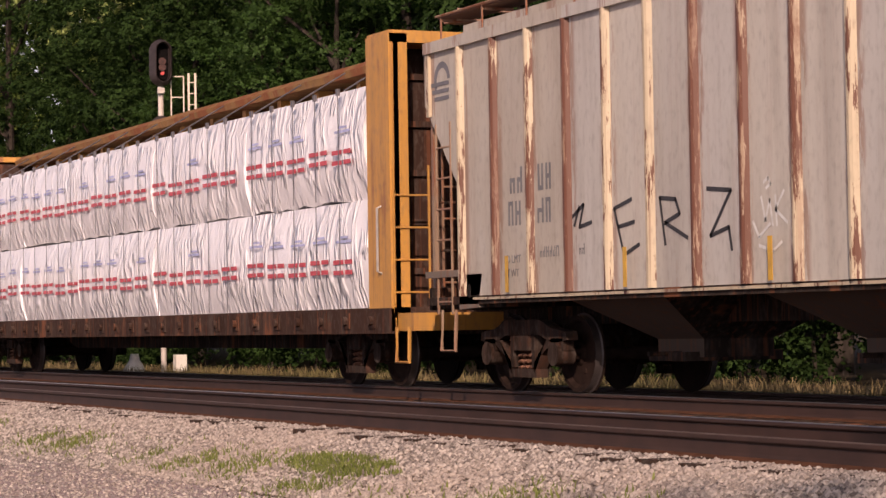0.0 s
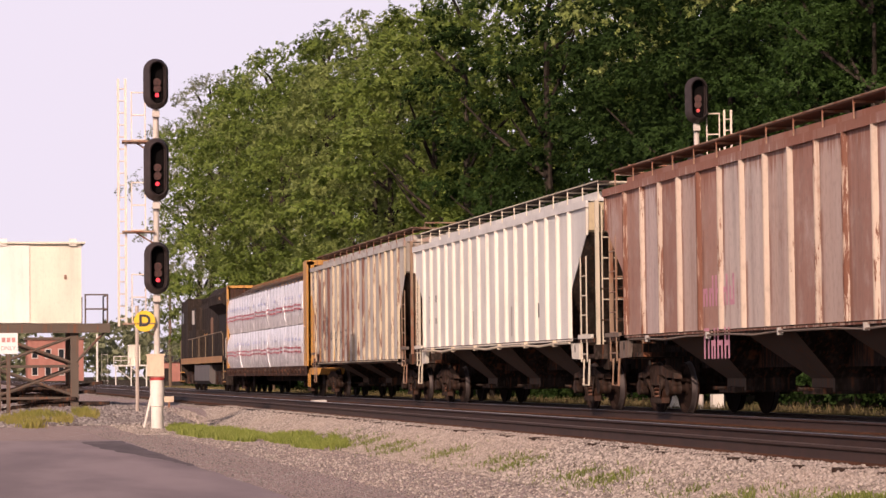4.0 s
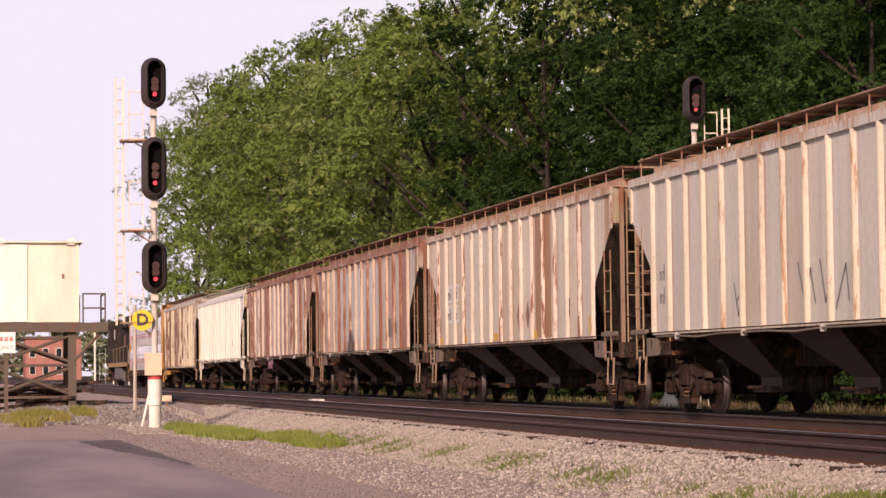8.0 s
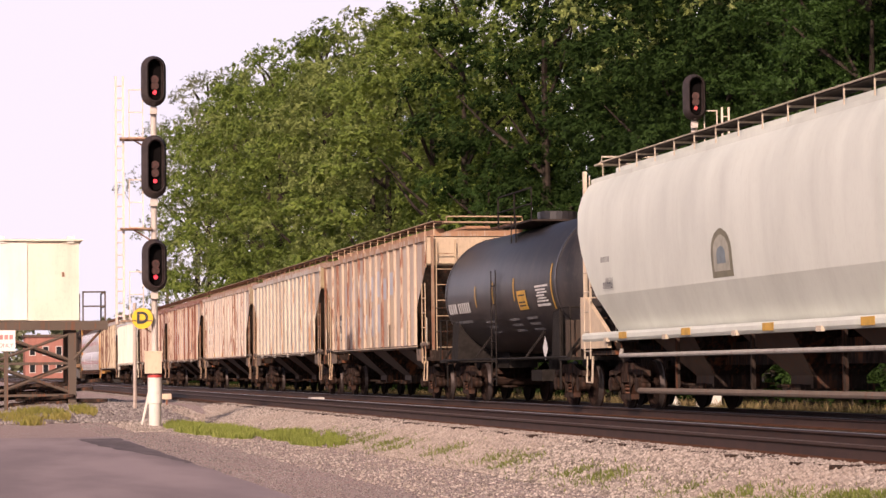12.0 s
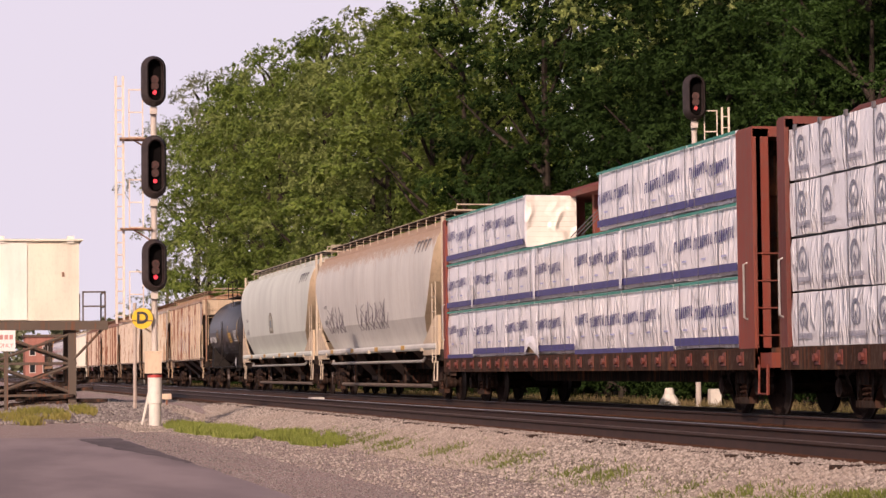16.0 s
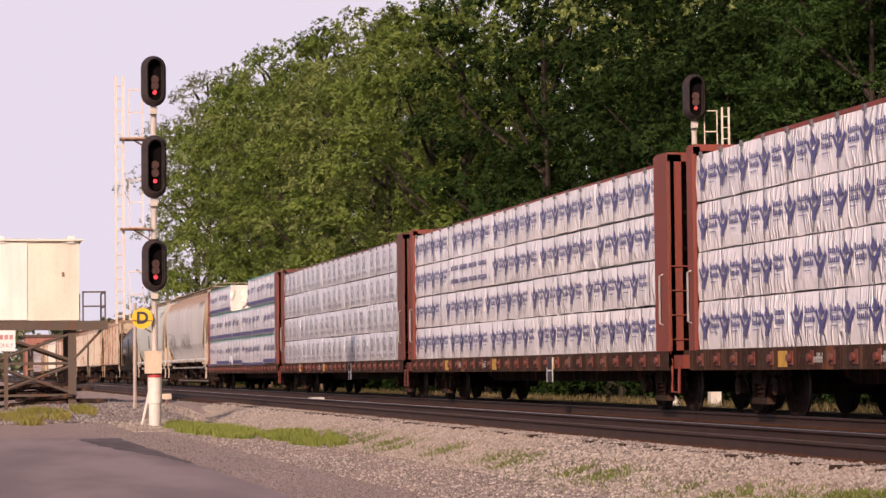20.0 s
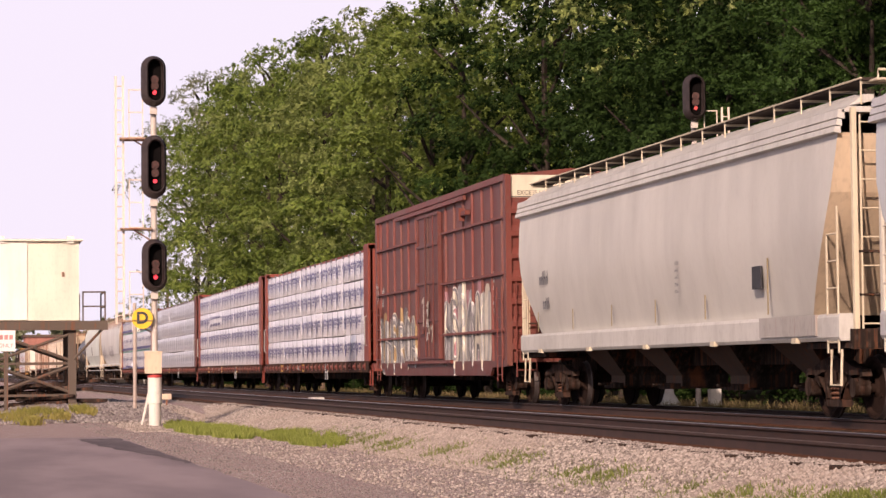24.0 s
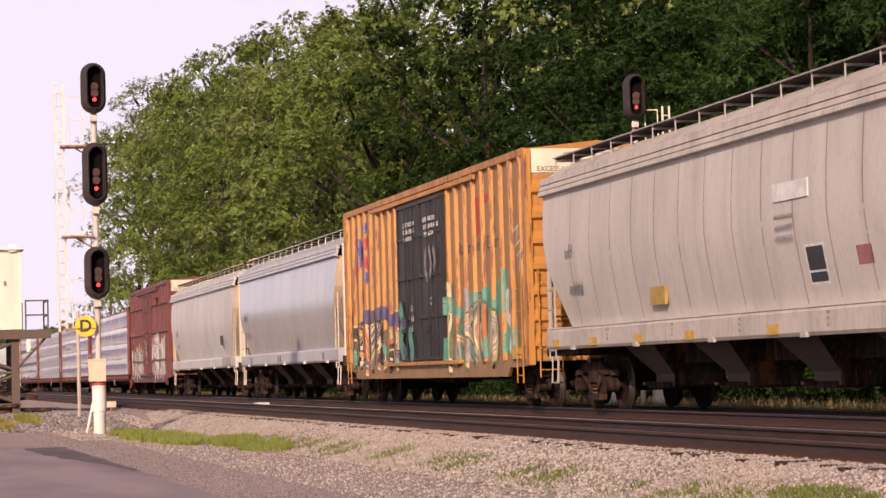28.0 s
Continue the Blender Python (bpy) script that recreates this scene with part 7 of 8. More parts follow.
# ---- signals ----
SIGNAL_BLACK = plain("signal_black", (0.05, 0.036, 0.034), 0.6, 0.0, 0.4)
HOOD_DARK = plain("hood_inside", (0.006, 0.005, 0.005), 0.9, 0.0, 0.3)
LENS_BROWN = plain("unlit_lens", (0.075, 0.026, 0.02), 0.7, 0, 0.6, 12)
POLE_SILVER = paint("pole_silver", (0.62, 0.56, 0.5), 0.12, 0.25, 0.45)
POLE_WHITE = paint("pole_white", (0.82, 0.78, 0.7), 0.04, 0.15, 0.55)
BOX_TAN = paint("box_tan", (0.72, 0.56, 0.4), 0.1, 0.2)
RED_LIT = plain("lamp_red_lit", (1.0, 0.05, 0.07), 0.3, 0, 0.1, 30, 0.8)
RED_DIM = plain("lamp_red_dim", (0.6, 0.06, 0.05), 0.4, 0, 0.3, 30, 0.22)
LADDER_PALE = paint("ladder_pale", (0.78, 0.66, 0.55), 0.1, 0.15)


def signal_head(sig, z, h, lit, lamp):
    w = 0.62
    g = G()
    plate = [(y, q + z) for y, q in stadium(w, h)]
    g.slab(plate, "x", -0.12, -0.06)
    head = part("signal_head", g, SIGNAL_BLACK, sig)
    hood = G()
    outer, inner = stadium(w, h), stadium(w * 0.66, h * 0.84)
    mid = [(a * 0.88, b_ * 0.95) for a, b_ in outer]
    hood.loft([[(-0.12, y, q + z) for y, q in outer], [(-0.22, y, q + z) for y, q in mid], [(-0.42, y - 0.05, q + z) for y, q in inner],
               [(-0.40, (y + 0.0) * 0.9 - 0.05, q * 0.97 + z) for y, q in inner], [(-0.14, y * 0.9, q * 0.97 + z) for y, q in inner]], caps=False)
    part("hood", hood, SIGNAL_BLACK, head, smooth=50)
    well = [(y * 0.95 - 0.05, q * 0.99 + z) for y, q in stadium(w * 0.58, h * 0.78)]
    recess = G().loft([[(-0.41, y, q) for y, q in well], [(-0.17, y, q) for y, q in well], [(-0.165, y * 0.1 - 0.05, (q - z) * 0.1 + z) for y, q in well]], caps=False)
    part("recess", recess, HOOD_DARK, head, "deep black recess")
    for k, q in enumerate((0.03, -0.13, -0.29)):
        part("lens", G().slab([(y - 0.03, s + z + q * h * 0.8) for y, s in disc(0.05 if k == lit else 0.1)], "x", -0.24, -0.18), lamp if k == lit else LENS_BROWN, head, "lit red lens" if k == lit else "")
    part("bracket", G().tube([(-0.06, 0, z), (0.12, 0, z)], 0.06, 8), POLE_SILVER, head)
    part("clamp", G().box(-0.08, 0.14, -0.09, 0.09, z - h / 2 - 0.18, z - h / 2 - 0.02), POLE_SILVER, head)


def signal(at, label, heads, side, z0, top, platforms, lower, lamp):
    sig = thing("railway_signal", label, "signal", "railway signals", at)
    part("mast", G().tube([(0.12, 0, z0), (0.12, 0, top)], 0.075, 12), POLE_SILVER, sig, smooth=40)
    for z, h in heads:
        signal_head(sig, z, h, 2, lamp)
    d = side * 0.84
    g = G()
    for e in (-0.06, 0.06):
        g.box(0.1, 0.14, d + e * 1.5 - 0.028, d + e * 1.5 + 0.028, lower, top - 0.15)
    z = lower + 0.2
    while z < top - 0.2:
        g.tube([(0.12, d - 0.09, z), (0.12, d + 0.09, z)], 0.016, 5)
        z += 0.3
    part("ladder", g, LADDER_PALE, sig, "pale access ladder")
    for z in platforms:
        g = G().box(-0.1, 0.5, 0.05 * side, d, z - 0.04, z)
        g.tube([(0.12, d * 0.6, z - 0.04), (0.12, d * 0.1, z - 0.3)], 0.02, 5)
        part("platform", g, TRIM_RUST, sig)
        g = G()
        for a in (0.32, 0.72):
            g.box(-0.02, 0.02, d * a - 0.015, d * a + 0.015, z, z + 1.2)
        for q in (0.0, 0.62, 1.18):
            g.box(-0.02, 0.02, d * 0.3, d * 0.74, z + q, z + q + 0.03)
        part("cage_rail", g, LADDER_PALE, sig)
    return sig


sig = signal(pose(60, 8.52, 0, 0, 0, -4.5), "tall three-headed railway signal showing red on a silver mast", ((8.0, 1.26), (5.87, 1.57), (3.43, 1.3)), 1, 0.75, 8.3, (6.6, 4.36, 2.08), 2.0, RED_LIT)
part("foundation_tube", G().tube([(0.12, 0, -0.62), (0.12, 0, 0.0), (0.12, 0, 0.02), (0.12, 0, 0.72)], [0.15, 0.15, 0.175, 0.175], 16), POLE_WHITE, sig, "white base tube", smooth=40)
part("red_band", G().tube([(0.12, 0, 0.66), (0.12, 0, 0.73)], 0.182, 16), plain("band_red", (0.5, 0.06, 0.05), 0.6), sig)
part("junction_box", G().box(-0.1, 0.3, -0.17, 0.25, 0.76, 1.3).box(-0.12, 0.32, -0.19, 0.27, 1.27, 1.31), BOX_TAN, sig, "tan junction box")
ds = part("letter_disc", G().slab([(y + 0.3, z + 2.12) for y, z in disc(0.26, 28)], "x", -0.1, -0.08), plain("disc_yellow", (0.85, 0.55, 0.02), 0.45, 0, 0.1), sig, "yellow disc with a black letter")
cu = bpy.data.curves.new("letter", "FONT")
cu.body, cu.size, cu.extrude, cu.offset, cu.align_x, cu.align_y = "D", 0.4, 0.002, 0.012, "CENTER", "CENTER"
cu.materials.append(BLACK_INK)
tx = new("letter", cu)
tx.parent, tx.matrix_basis = ds, pose(-0.104, 0.3, 2.12, 90, 0, -90)
part("brace", G().tube([(0.12, 0.32, -0.5), (0.12, 0.1, 0.5)], 0.03, 6), POLE_WHITE, sig)
post = tagged(part("steel_post", G().tube([(72, 8.05, -0.5), (72, 8.05, 2.85)], 0.055, 8), paint("post_tan", (0.5, 0.42, 0.36), 0.2, 0.3)), "thin tan steel post standing in the gravel", "post")

fs = signal(pose(62, -6.15, 0, 0, 0, -14), "two-headed railway signal behind the train in front of dark trees", ((8.0, 1.26), (5.95, 1.26)), -1, -0.6, 7.9, (6.45,), 5.5, RED_DIM)
part("foundation", G().loft([[(0.12 + r * math.cos(a * math.tau / 8), 0.78 + r * math.sin(a * math.tau / 8), z) for a in range(8)] for r, z in ((0.34, -0.5), (0.3, -0.2), (0.14, 0.05), (0.11, 0.22))]), POLE_WHITE, fs, "white concrete footing")
tagged(part("white_post", G().box(61.9, 62.15, -6.75, -6.45, -0.45, 0.18), POLE_WHITE), "short white post at the foot of the signal", "post")
mk = thing("track_marker", "small tan marker plate on a stake beside the rail", "marker", at=pose(76, 6.75, 0))
part("stake", G().box(-0.02, 0.02, -0.03, 0.03, -0.5, 0.0), TRIM_RUST, mk)
part("plate", G().box(-0.04, -0.02, -0.15, 0.15, -0.06, 0.12), BOX_TAN, mk)

# ---- equipment hut on a steel trestle ----
HUT = paint("hut_cream", (0.84, 0.8, 0.66), 0.02, 0.12, 0.5)
HUT_W = paint("hut_white", (0.92, 0.9, 0.82), 0.01, 0.08, 0.5)
STEEL_T = paint("trestle_grey", (0.13, 0.105, 0.085), 0.4, 0.4, 0.75)
hut = thing("equipment_hut", "cream equipment hut raised on a grey steel trestle", "hut")
part("cabin", G().box(80, 83.4, 9.22, 13.0, 2.52, 5.12), HUT, hut)
part("door_panel", G().box(79.96, 80.0, 10.9, 13.0, 2.54, 5.08), HUT_W, hut, "white side panel")
part("roof", G().box(79.85, 83.5, 9.1, 13.1, 5.12, 5.18), HUT, hut)
for y in (9.5, 11.75):
    part("lifting_lug", G().box(79.9, 80.05, y - 0.12, y + 0.12, 5.05, 5.28), HUT_W, hut)
part("latch", G().box(79.97, 80.0, 9.7, 9.78, 3.95, 4.1), TRIM_RUST, hut)
part("deck_beam", G().box(79.8, 83.6, 8.3, 13.2, 2.34, 2.5).box(79.8, 79.95, 8.3, 13.2, 2.2, 2.34), STEEL_T, hut)
for y in (9.45, 11.95):
    for x in (80.1, 83.2):
        part("leg", G().box(x - 0.12, x + 0.12, y - 0.13, y + 0.13, -0.32, 2.36), STEEL_T, hut)
for x in (80.05, 83.25):
    for z0, z1 in ((1.2, 2.1), (0.15, 1.05)):
        for a, b_ in ((z0, z1), (z1, z0)):
            part("cross_brace", G().tube([(x, 9.45, a), (x, 11.95, b_)], 0.055, 6), STEEL_T, hut)
    for z in (1.12, 0.08):
        part("strut", G().box(x - 0.04, x + 0.04, 9.3, 12.1, z - 0.04, z + 0.04), STEEL_T, hut)
for y in (9.1, 8.38):
    for x in (79.9, 82.0):
        part("balcony_post", G().box(x, x + 0.05, y - 0.025, y + 0.025, 2.5, 3.45), STEEL_T, hut)
for z in (2.95, 3.42):
    part("balcony_rail", G().box(79.9, 79.95, 8.36, 9.12, z, z + 0.05), STEEL_T, hut)
    part("balcony_rail", G().box(79.95, 82.05, 8.36, 8.4, z, z + 0.05), STEEL_T, hut)
part("balcony_brace", G().tube([(80, 8.4, 2.3), (80, 9.4, 1.25)], 0.05, 6), STEEL_T, hut)
ls = thing("notice_sign", "white notice sign with faint red lettering on a post", "sign", at=pose(75, 11.72, 0))
part("post", G().box(0.02, 0.1, -0.06, 0.06, -0.6, 2.1), STEEL_T, ls)
part("board", G().box(-0.02, 0.0, -0.28, 0.3, 1.48, 2.12), plain("board_white", (0.86, 0.84, 0.82), 0.5, 0, 0.06), ls)
cu = bpy.data.curves.new("lettering", "FONT")
cu.body, cu.size, cu.extrude, cu.align_x = "ONLY", 0.17, 0.001, "CENTER"
cu.materials.append(plain("sign_red", (0.62, 0.3, 0.28), 0.6))
tx = new("lettering", cu)
tx.parent, tx.matrix_basis = ls, pose(-0.026, 0.01, 1.6, 90, 0, -90)
g = G()
for k in range(3):
    g.add([(-0.026, 0.2 - k * 0.15, 1.84), (-0.026, 0.09 - k * 0.15, 1.84), (-0.026, 0.09 - k * 0.15, 1.98), (-0.026, 0.2 - k * 0.15, 1.98)], [(0, 1, 2, 3)])
part("company_mark", g, cu.materials[0], ls)
sc = thing("scrap_timber", "heap of old rusty rods and timber under the hut", "scrap heap")
r_ = random.Random(2)
for k in range(16):
    a = r_.uniform(-0.3, 0.3)
    part("timber", G().box(-1.0, 1.0, -0.06, 0.06, 0, 0.1), UNDER, sc, at=pose(80.6 + r_.uniform(-0.5, 0.5), 10.0 + r_.uniform(-0.8, 1.4), -0.28 + 0.045 * k, r_.uniform(-8, 8), r_.uniform(-10, 10), 90 + r_.uniform(-35, 35)))

# ---- distance beyond the bend of the view ----
# brick red paled: the haze of distance is put into the colour
BRICK = paint("far_brick", (0.42, 0.19, 0.15), 0.05, 0.2, 0.8)
br = thing("brick_building", "distant red brick building with pale window surrounds", "building")
part("wall", G().box(600, 615, -21, -7.5, -0.6, 9.8), BRICK, br)
part("roof", G().box(599.6, 615.4, -21.4, -7.1, 9.8, 10.4), STEEL_T, br)
for k in range(4):
    for z in (1.0, 5.2):
        w_ = part("window", G().box(599.93, 600, -19.6 + k * 3.2, -18.0 + k * 3.2, z, z + 2.4), plain("pale_frame", (0.6, 0.55, 0.5), 0.6) if k + z == 1.0 else bpy.data.materials["pale_frame"], br)
        part("pane", G().box(599.9, 599.93, -19.4 + k * 3.2, -18.2 + k * 3.2, z + 0.2, z + 2.2), GLASS_DARK, w_)
hs = thing("gable_house", "small distant house with a dark gabled roof", "house")
part("wall", G().box(420, 428, -27.5, -22.5, -0.6, 3.2), BRICK, hs)
part("roof", G().slab([(-28, 3.1), (-25, 5.2), (-22, 3.1)], "x", 419.5, 428.5), plain("dark_shingle", (0.06, 0.055, 0.06), 0.8), hs)
part("door", G().box(419.93, 420, -25.6, -24.4, -0.4, 2.0), BLACK_STEEL, hs)
cb = thing("relay_cabinet", "pale relay cabinet on a white railed platform", "cabinet", at=pose(240, -5.0, 0))
part("cabinet_body", G().box(-0.5, 0.6, -0.62, 0.52, 1.85, 3.75).box(-0.54, 0.64, -0.66, 0.56, 3.75, 3.82), HUT, cb)
part("deck", G().box(-1.0, 1.0, -1.4, 2.0, 1.7, 1.85), POLE_WHITE, cb)
for y in (-1.2, 0.3, 1.8):
    part("leg", G().box(-0.9, -0.8, y - 0.06, y + 0.06, -0.6, 1.75), POLE_WHITE, cb)
part("cross_brace", G().tube([(-0.85, -1.2, 0.4), (-0.85, 0.3, 1.6)], 0.05, 5).tube([(-0.85, 1.8, 1.6), (-0.85, 0.3, 0.4)], 0.05, 5), POLE_WHITE, cb)
g = G()
for y in (0.6, 1.3, 2.0):
    g.box(-1.0, -0.95, y - 0.03, y + 0.03, 1.85, 2.7)
g.box(-1.0, -0.95, 0.6, 2.0, 2.66, 2.72).box(-1.0, -0.95, 0.6, 2.0, 2.25, 2.3)
part("rail", g, POLE_WHITE, cb)
lm = thing("signal_ladder_mast", "distant white mast with a ladder beside the track", "signal", at=pose(280, -4.0, 0))
part("mast", G().tube([(0, 0, -0.6), (0, 0, 5.6)], 0.12, 8), POLE_WHITE, lm)
ladder(lm, 0, -0.85, -0.5, 3.8, POLE_WHITE, 0.7, "y", step=0.6)
WOOD = paint("pole_wood", (0.2, 0.14, 0.1), 0.1, 0.4, 0.9)
for x, y, h in ((212, -6.0, 10.0), (150, -6.6, 5.5), (128, -6.4, 4.0)):
    up = thing("utility_pole", "weathered brown wooden pole at the edge of the woods", "utility pole", "poles by the woods", pose(x, y, 0))
    part("pole", G().tube([(0, 0, -0.6), (0, 0, h)], [0.15, 0.1], 8), WOOD, up)
    if h > 6:
        part("crossarm", G().box(-0.06, 0.06, -1.0, 1.0, h - 0.6, h - 0.48), WOOD, up)

# ---- woods ----
BARK = paint("bark", (0.03, 0.025, 0.02), 0.05, 0.5, 0.95)
LEAF = [island_mat("leaf_mid", (0.085, 0.145, 0.026), (0.29, 0.37, 0.075), (0.17, 0.24, 0.045), 0.5, 0.3),
        island_mat("leaf_light", (0.12, 0.175, 0.045), (0.37, 0.43, 0.13), (0.23, 0.29, 0.08), 0.5, 0.3),
        # paled leaf green: the haze over far trees is put into the colour
        island_mat("leaf_haze_paled", (0.25, 0.28, 0.15), (0.42, 0.44, 0.27), (0.33, 0.35, 0.2), 0.6, 0.5),
        # darkened copies of the leaf green: the wood's shade is put into the colour
        island_mat("leaf_shade_deep", (0.016, 0.036, 0.009), (0.04, 0.075, 0.018), (0.027, 0.055, 0.012), 0.7, 0.15),
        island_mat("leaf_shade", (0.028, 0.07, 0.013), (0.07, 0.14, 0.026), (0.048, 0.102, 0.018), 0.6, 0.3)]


def leaf_mesh(name, clumps, per, size, seed, flat=0.6):
    """Leaves gathered round clump centres; each leaf is a small bent blade."""
    r = np.random.RandomState(seed)
    cs = np.repeat(np.array([c[:3] for c in clumps]), per, 0)
    face = np.repeat(np.array([c[4:7] if len(c) > 4 else (0, 0, 0.35) for c in clumps]), per, 0)
    rad = np.repeat(np.array([c[3] for c in clumps]), per)
    n = len(cs)
    on = 24                                   # leaves on one shoot
    m_ = n // on + 1
    way = r.normal(size=(m_, 3)) * np.array([1, 1, flat + 0.3]) + np.array([0, 0, 0.5])
    first = cs[::on][:m_]
    way[:len(first), :2] += 0.5 * first[:, :2] / (np.linalg.norm(first[:, :2], axis=1)[:, None] + 1.0)
    way /= np.linalg.norm(way, axis=1)[:, None]
    long_ = 0.55 + 0.75 * r.rand(m_) + 0.5 * (r.rand(m_) < 0.12)
    d, reach = np.repeat(way, on, 0)[:n], np.repeat(long_, on)[:n] * rad
    t = r.rand(n) ** 0.65
    p = cs + d * (reach * t)[:, None] + r.normal(size=(n, 3)) * (0.2 * rad * (1.12 - t))[:, None]
    p[:, 2] -= 0.22 * reach * t * t
    nrm = d * 0.35 + r.normal(size=(n, 3)) * 0.45 + face
    nrm /= np.linalg.norm(nrm, axis=1)[:, None]
    a = np.cross(nrm, r.normal(size=(n, 3)))
    a /= np.linalg.norm(a, axis=1)[:, None] + 1e-9
    b_ = np.cross(nrm, a)
    s = size * (0.6 + 0.8 * r.rand(n))[:, None]
    v = np.stack([p - a * s, p + b_ * s * 0.55 - nrm * s * 0.12, p + a * s, p - b_ * s * 0.55 - nrm * s * 0.12], 1)
    return mesh_from(name, v.reshape(-1, 3), np.arange(n * 4).reshape(-1, 4))


def tree_parts(seed, h, spread, clump_n, per, sprigs, size, low=0.06):
    r = random.Random(seed)
    trunk, limbs, clumps = G(), [], []
    lean = (r.uniform(-0.6, 0.6), r.uniform(-0.6, 0.6))
    pts = [(lean[0] * k / 6, lean[1] * k / 6, -0.8 + h * 0.8 * k / 6) for k in range(7)]
    trunk.tube(pts, [(0.34 if low < 0.3 else 0.2) - (0.045 if low < 0.3 else 0.025) * k for k in range(7)], 8)
    rs = np.random.RandomState(seed)
    for k in range(clump_n):
        u = (k + 0.5) / clump_n
        z = h * (low + (0.96 - low) * u ** 0.85)
        wide = spread * (0.75 + 0.5 * math.sin(math.pi * min(1, (z / h) ** 0.8))) * (1.0 if z < 0.8 * h else max(0.25, ((1.0 - (z / h)) / 0.2) ** 0.7))
        a = k * 2.39996 + r.uniform(-0.5, 0.5)
        inner = k % 4 == 3
        q = wide * (r.uniform(0.1, 0.45) if inner else r.uniform(0.62, 1.0))
        c = (q * math.cos(a), q * math.sin(a), z + r.uniform(-0.5, 0.5))
        high = z > 0.84 * h
        rb = r.uniform(0.6, 1.0) if high else r.uniform(1.35, 2.2)
        tall = r.uniform(1.1, 1.6) if high else r.uniform(0.5, 0.72)
        for d in rs.normal(size=(sprigs // 2 if high else sprigs, 3)):       # sprigs over the top and flanks of each bough
            d /= np.linalg.norm(d)
            d[2] = d[2] if d[2] > -0.25 else -d[2] * 0.6
            f_ = rb * (0.6 + 0.42 * rs.rand())
            out = (d[0] * c[0] + d[1] * c[1]) / (q + 0.01)
            clumps.append((c[0] + d[0] * f_, c[1] + d[1] * f_, c[2] + d[2] * f_ * tall - 0.28 * rb * max(0.0, out) ** 2, 0.28 + 0.24 * rs.rand(), 0.9 * d[0], 0.9 * d[1], 0.9 * d[2] + 0.4))
        if k % 3 == 0 and low < 0.3:
            z0 = max(0.6, c[2] - q * 0.7 - 0.5)
            limbs.append(G().tube([(lean[0] * z0 / h, lean[1] * z0 / h, z0), (c[0] * 0.55, c[1] * 0.55, (z0 + c[2]) / 2 + 0.3), (c[0] * 0.8, c[1] * 0.8, c[2] - 0.3)], [0.11, 0.07, 0.025], 5).mesh("limb", 40))
    return trunk.mesh("trunk", 40), limbs, leaf_mesh("crown", clumps, per, size, seed)


VARIANTS = [tree_parts(11, 20, 4.6, 48, 38, 50, 0.074), tree_parts(12, 21, 4.2, 46, 38, 50, 0.072), tree_parts(13, 19, 5.0, 50, 38, 48, 0.074), tree_parts(14, 20, 4.6, 44, 24, 24, 0.13),
            tree_parts(15, 22, 4.2, 40, 26, 44, 0.066), tree_parts(16, 19, 4.4, 54, 30, 50, 0.074), tree_parts(17, 22, 5.4, 40, 28, 44, 0.075, 0.45), tree_parts(18, 20, 4.6, 46, 36, 52, 0.06)]
LABELS = ["leafy green deciduous tree at the edge of the woods", "light green deciduous tree with an open crown", "broad dense green tree in the woods", "tree in the woods, its green darkened to stand for shade", "tall slender green tree with a feathery crown", "dense tree overhanging the line, its green darkened to stand for shade", "tall tree with pale green leaves high above the shade", "fresh green broadleaf tree standing forward of the wood"]
TREES = [(216, -8.8, 27.8, 4), (204, -8.8, 26.7, 4), (193, -9.6, 24.8, 1), (184, -8.6, 24.2, 0), (172, -9.6, 23.4, 1), (161, -8.8, 22.9, 0), (150, -9.8, 22.3, 2), (140, -8.6, 21.4, 0),
         (130, -9.6, 20.6, 1), (121, -8.8, 19.5, 1), (112, -9.4, 18.6, 2), (103, -8.8, 18.8, 0), (95, -10.5, 19, 5), (98, -8.6, 11, 7), (88, -14.5, 22, 5), (82, -19.0, 22, 5),
         (75, -21, 23, 5), (67, -21, 23, 5), (61, -16.5, 24, 7), (53.5, -14.5, 25, 5), (47, -13.5, 26, 5), (41, -13.5, 26, 5), (35, -13.5, 25, 5), (29, -13.5, 24, 5), (23, -13.5, 24, 5), (84.5, -10.5, 9, 7), (90, -11.5, 12, 5), (78.5, -11.5, 15.5, 5), (73.5, -11, 15, 5), (67.5, -10.8, 15, 5), (61, -10.6, 13.5, 7), (65, -10.4, 12, 7), (79, -14.6, 25, 6), (71, -14.5, 26, 6), (63, -14.0, 27, 6), (55, -13.5, 27, 6),
         # last six: unseen trees added behind the camera, for shade and reflections
         (201, -15, 26, 1), (186, -16, 25.5, 0), (168, -17, 24.5, 1), (152, -17, 24, 2), (136, -17, 23.5, 1), (120, -17, 24, 0), (104, -17.5, 24, 2), (88, -18, 24, 3), (72, -26, 25, 3), (60, -25, 25, 3), (50, -19, 25, 3), (40, -18, 23, 3), (30, -18, 22, 3), (-15, 17.6, 16.6, 2), (8, 46, 15, 1), (26, 49, 17, 0), (48, 47, 14, 2), (62, 50, 16, 1), (84, 48, 17, 0)]
for v_, (tm, lm_, cm) in enumerate(VARIANTS):
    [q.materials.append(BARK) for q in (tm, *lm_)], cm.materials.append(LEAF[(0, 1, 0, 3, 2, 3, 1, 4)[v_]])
r_ = random.Random(31)
first = {}
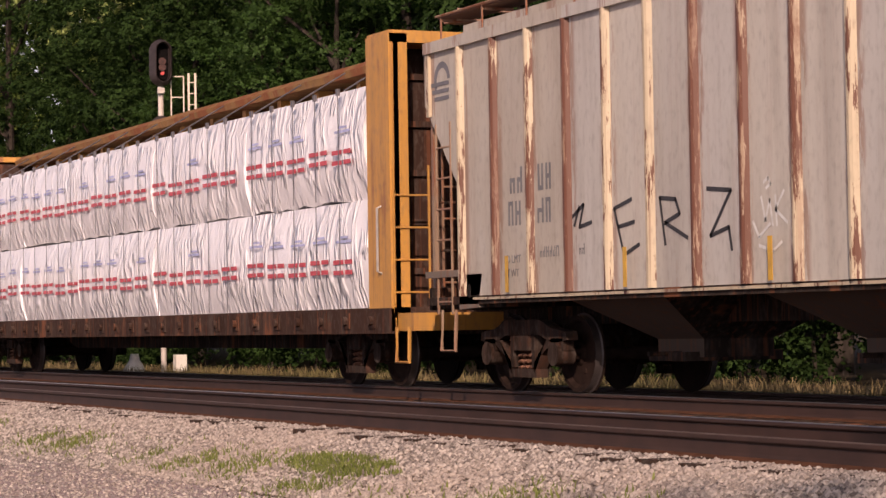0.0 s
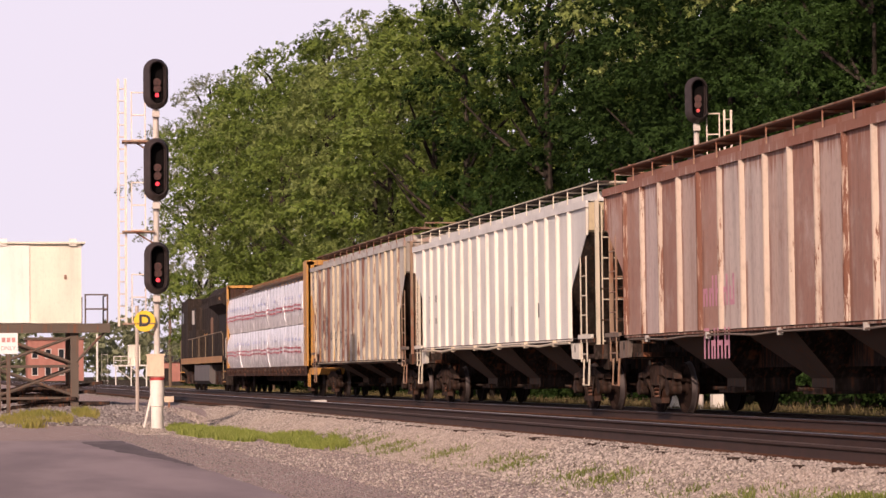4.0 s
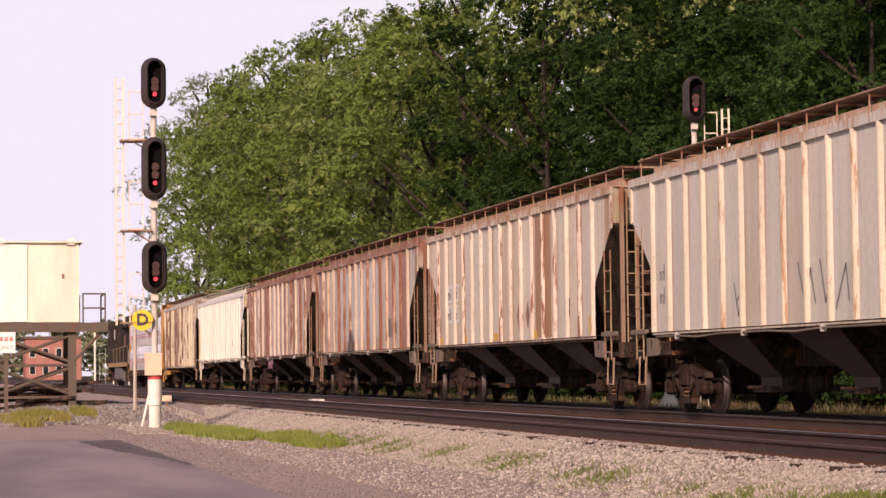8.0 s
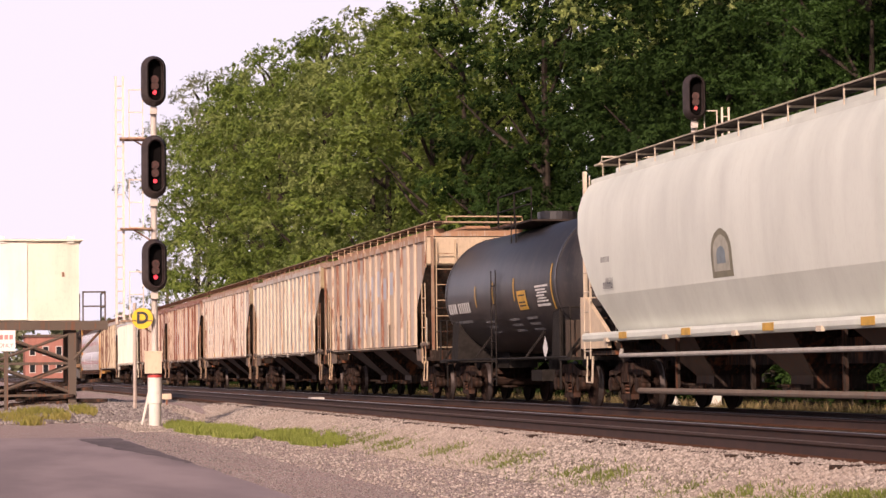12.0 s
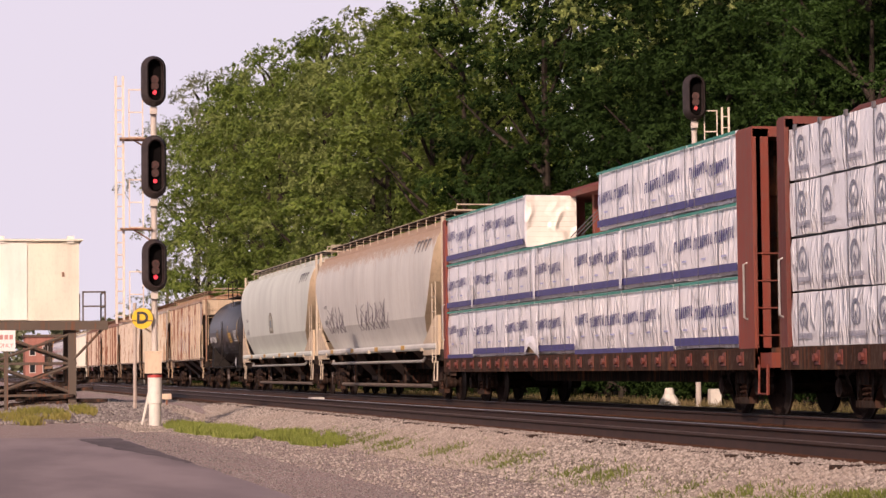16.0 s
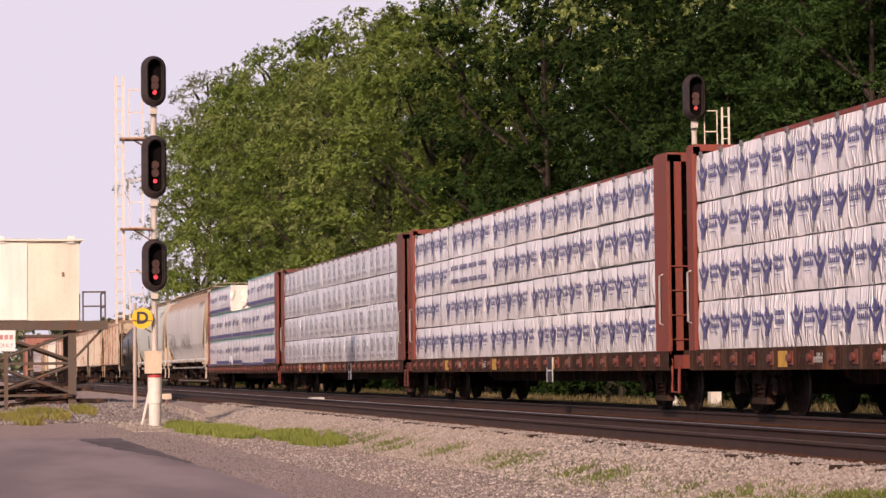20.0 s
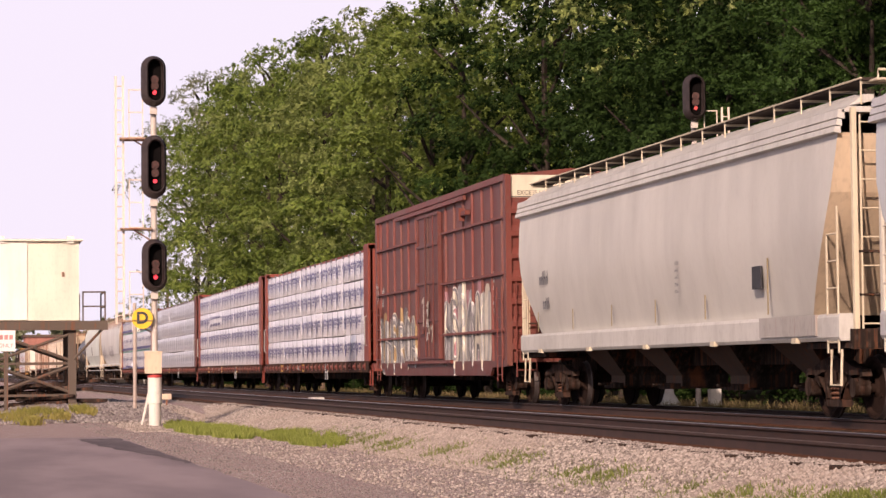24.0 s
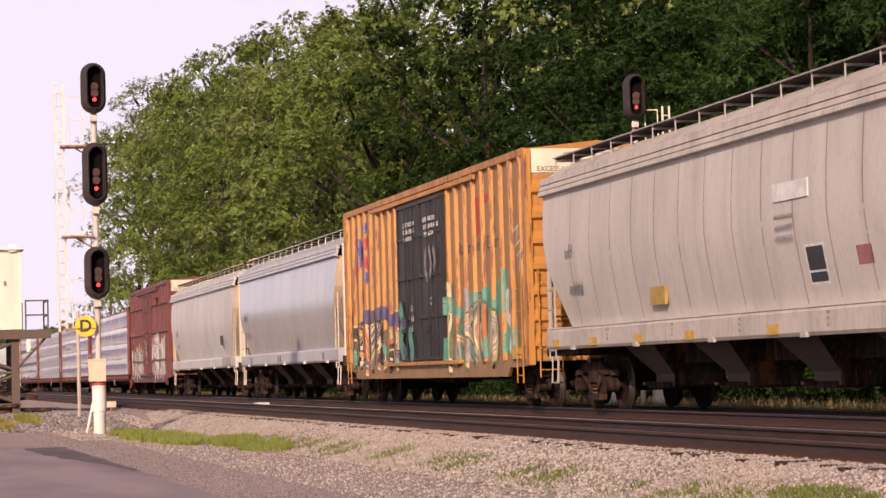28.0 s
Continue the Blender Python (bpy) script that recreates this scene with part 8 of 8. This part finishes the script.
for x, y, h, v_ in TREES:
    at = pose(x, y, -0.2, 0, 0, r_.uniform(0, 360))
    s_ = h / (20, 21, 19, 20, 22, 19, 22, 20)[v_]
    if v_ not in first:
        t_ = thing("deciduous_tree", LABELS[v_], "tree", "trees of the wood")
        part("trunk", VARIANTS[v_][0], None, t_), part("crown", VARIANTS[v_][2], None, t_)
        for me in VARIANTS[v_][1]:
            part("limb", me, None, t_)
        t_.matrix_basis = at @ Matrix.Diagonal((min(1.12, s_ * 1.05), min(1.12, s_ * 1.05), s_, 1))
        first[v_] = t_
    else:
        t_ = copy_thing(first[v_], at)
        t_.matrix_basis = at @ Matrix.Diagonal((min(1.12, s_ * 1.05), min(1.12, s_ * 1.05), s_, 1))

r_ = random.Random(8)
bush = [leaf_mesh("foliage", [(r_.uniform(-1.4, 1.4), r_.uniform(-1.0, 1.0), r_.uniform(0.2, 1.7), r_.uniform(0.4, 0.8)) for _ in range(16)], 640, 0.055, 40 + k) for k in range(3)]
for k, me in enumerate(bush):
    # bushes take the shade-darkened leaf colour
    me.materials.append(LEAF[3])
x = 28.0
k = 0
while x < 215:
    bs = thing("bush", "low bush below the trees, its green darkened to stand for shade", "bush", "bushes below the trees", pose(x, (-8.7 if x > 104 else -9.8) + r_.uniform(-0.8, 0.5), -0.35, 0, 0, r_.uniform(0, 360)))
    part("foliage", bush[k % 3], None, bs)
    part("stem", G().tube([(0, 0, -0.2), (0.1, 0, 0.8)], 0.04, 5), BARK, bs)
    x += r_.uniform(3.0, 5.5)
    k += 1
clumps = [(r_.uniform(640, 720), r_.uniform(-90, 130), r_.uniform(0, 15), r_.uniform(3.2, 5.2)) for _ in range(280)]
tagged(part("far_woods", leaf_mesh("far_woods", clumps, 170, 0.8, 60), LEAF[2]), "band of distant woods, haze put into its pale green", "woods", kind="stuff")
# depth of the wood, its shade put into the leaf colour
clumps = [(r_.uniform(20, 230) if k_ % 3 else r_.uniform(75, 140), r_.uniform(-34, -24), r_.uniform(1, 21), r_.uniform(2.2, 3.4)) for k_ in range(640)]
tagged(part("deep_woods", leaf_mesh("deep_woods", clumps, 110, 0.4, 61), LEAF[3]), "depth of the wood behind its edge, green darkened to stand for shade", "woods", kind="stuff")


# ---- grass and weeds ----
def blades(name, label, spots, height, material, seed, width=0.008):
    r = np.random.RandomState(seed)
    p = np.array(spots)
    n = len(p)
    a = r.rand(n) * math.tau
    h = height * (0.5 + 0.9 * r.rand(n))
    side = np.stack([np.cos(a), np.sin(a), np.zeros(n)], 1) * (width * (0.6 + 0.9 * r.rand(n)))[:, None]
    tip = p + np.stack([r.normal(size=n) * 0.35 * h, r.normal(size=n) * 0.35 * h, h], 1)
    midp = (p + tip) / 2 + np.array([0, 0, 0.1]) * h[:, None]
    v = np.stack([p - side, p + side, midp + side * 0.7, midp - side * 0.7, tip], 1).reshape(-1, 3)
    base = np.arange(n)[:, None] * 5
    f = np.concatenate([base + np.array([0, 1, 2]), base + np.array([0, 2, 3]), base + np.array([3, 2, 4])])
    return tagged(part(name, mesh_from(name, v, f), material), label, "grass", kind="stuff")


GRASS = island_mat("grass_green", (0.2, 0.26, 0.05), (0.42, 0.46, 0.13), (0.29, 0.34, 0.08), 0.7, 0.4)
DRY = island_mat("grass_dry", (0.22, 0.165, 0.075), (0.42, 0.32, 0.17), (0.12, 0.13, 0.04), 0.8, 0.2)
r_ = random.Random(6)


def patch_spots(n, cx, cy, rx, ry, lift=None):
    out = []
    while len(out) < n:
        a, q = r_.uniform(0, math.tau), math.sqrt(r_.random())
        x, y = cx + rx * q * math.cos(a), cy + ry * q * math.sin(a)
        if noise.noise((x * 0.5, y * 1.6, 2)) + 0.5 * noise.noise((x * 2.1, y * 5, 6)) > -0.2 + 0.25 * q ** 4:
            z = max(ground_z(x, y), bed_z(y) if -4 < y < 7.6 else -9)
            out.append((x, y, z - 0.01))
    return out


blades("grass_patch", "bright green grass patch beside the signal", patch_spots(7500, 55.0, 7.75, 7.0, 0.8) + patch_spots(5500, 46.0, 7.0, 4.6, 0.5), 0.13, GRASS, 1, 0.011)
verge = []
while len(verge) < 5200:
    x = 12 + 35 * r_.random() ** 1.3
    if noise.noise((x * 0.9, 0, 9)) > 0.06 or r_.random() < 0.08:
        yy = 6.5 + r_.gauss(0, 0.2) + 0.25 * noise.noise((x * 0.3, 4, 0))
        yy += 0.35 * max(0.0, (20 - x) / 8) * r_.random()
        verge.append((x, yy, max(bed_z(yy), -0.56) - 0.01))
verge += patch_spots(1500, 18.8, 6.20, 1.3, 0.22)
blades("verge_grass", "sparse green weeds along the foot of the ballast", verge, 0.07, island_mat("verge_weed", (0.13, 0.17, 0.04), (0.3, 0.34, 0.1), (0.2, 0.23, 0.07), 0.8, 0.3), 2, 0.008)
blades("yellow_weeds", "tall yellowish green weeds on the bank", patch_spots(2600, 67.5, 11.2, 5.0, 1.0) + patch_spots(900, 70, 9.7, 3, 0.35), 0.2, island_mat("weed_yellow", (0.28, 0.24, 0.06), (0.42, 0.36, 0.12), (0.2, 0.24, 0.05), 0.8, 0.3), 3, 0.012)
dry = [(18 + 197 * r_.random() ** 1.6, r_.uniform(-7.4, -4.2), -0.47) for _ in range(30000)]
blades("dry_grass", "dry straw-coloured grass and weeds beyond the far track", dry, 0.32, DRY, 4, 0.012)


# ---- what moves ----
def motions():
    for car, x in zip(cars, FRONT):
        walk(car, [(t, pose(x + SPEED * (t - 15), 0, 0)) for t in (0.0, 7.0, 14.0, 21.0, 28.0)])
    turn = math.degrees(SPEED / FPS / WHEEL_R)
    for w, a in wheelsets:
        walk(w, [(k / FPS, pose(a, 0, WHEEL_R, 0, turn * k, 0)) for k in range(28 * FPS + 1)])


motions()
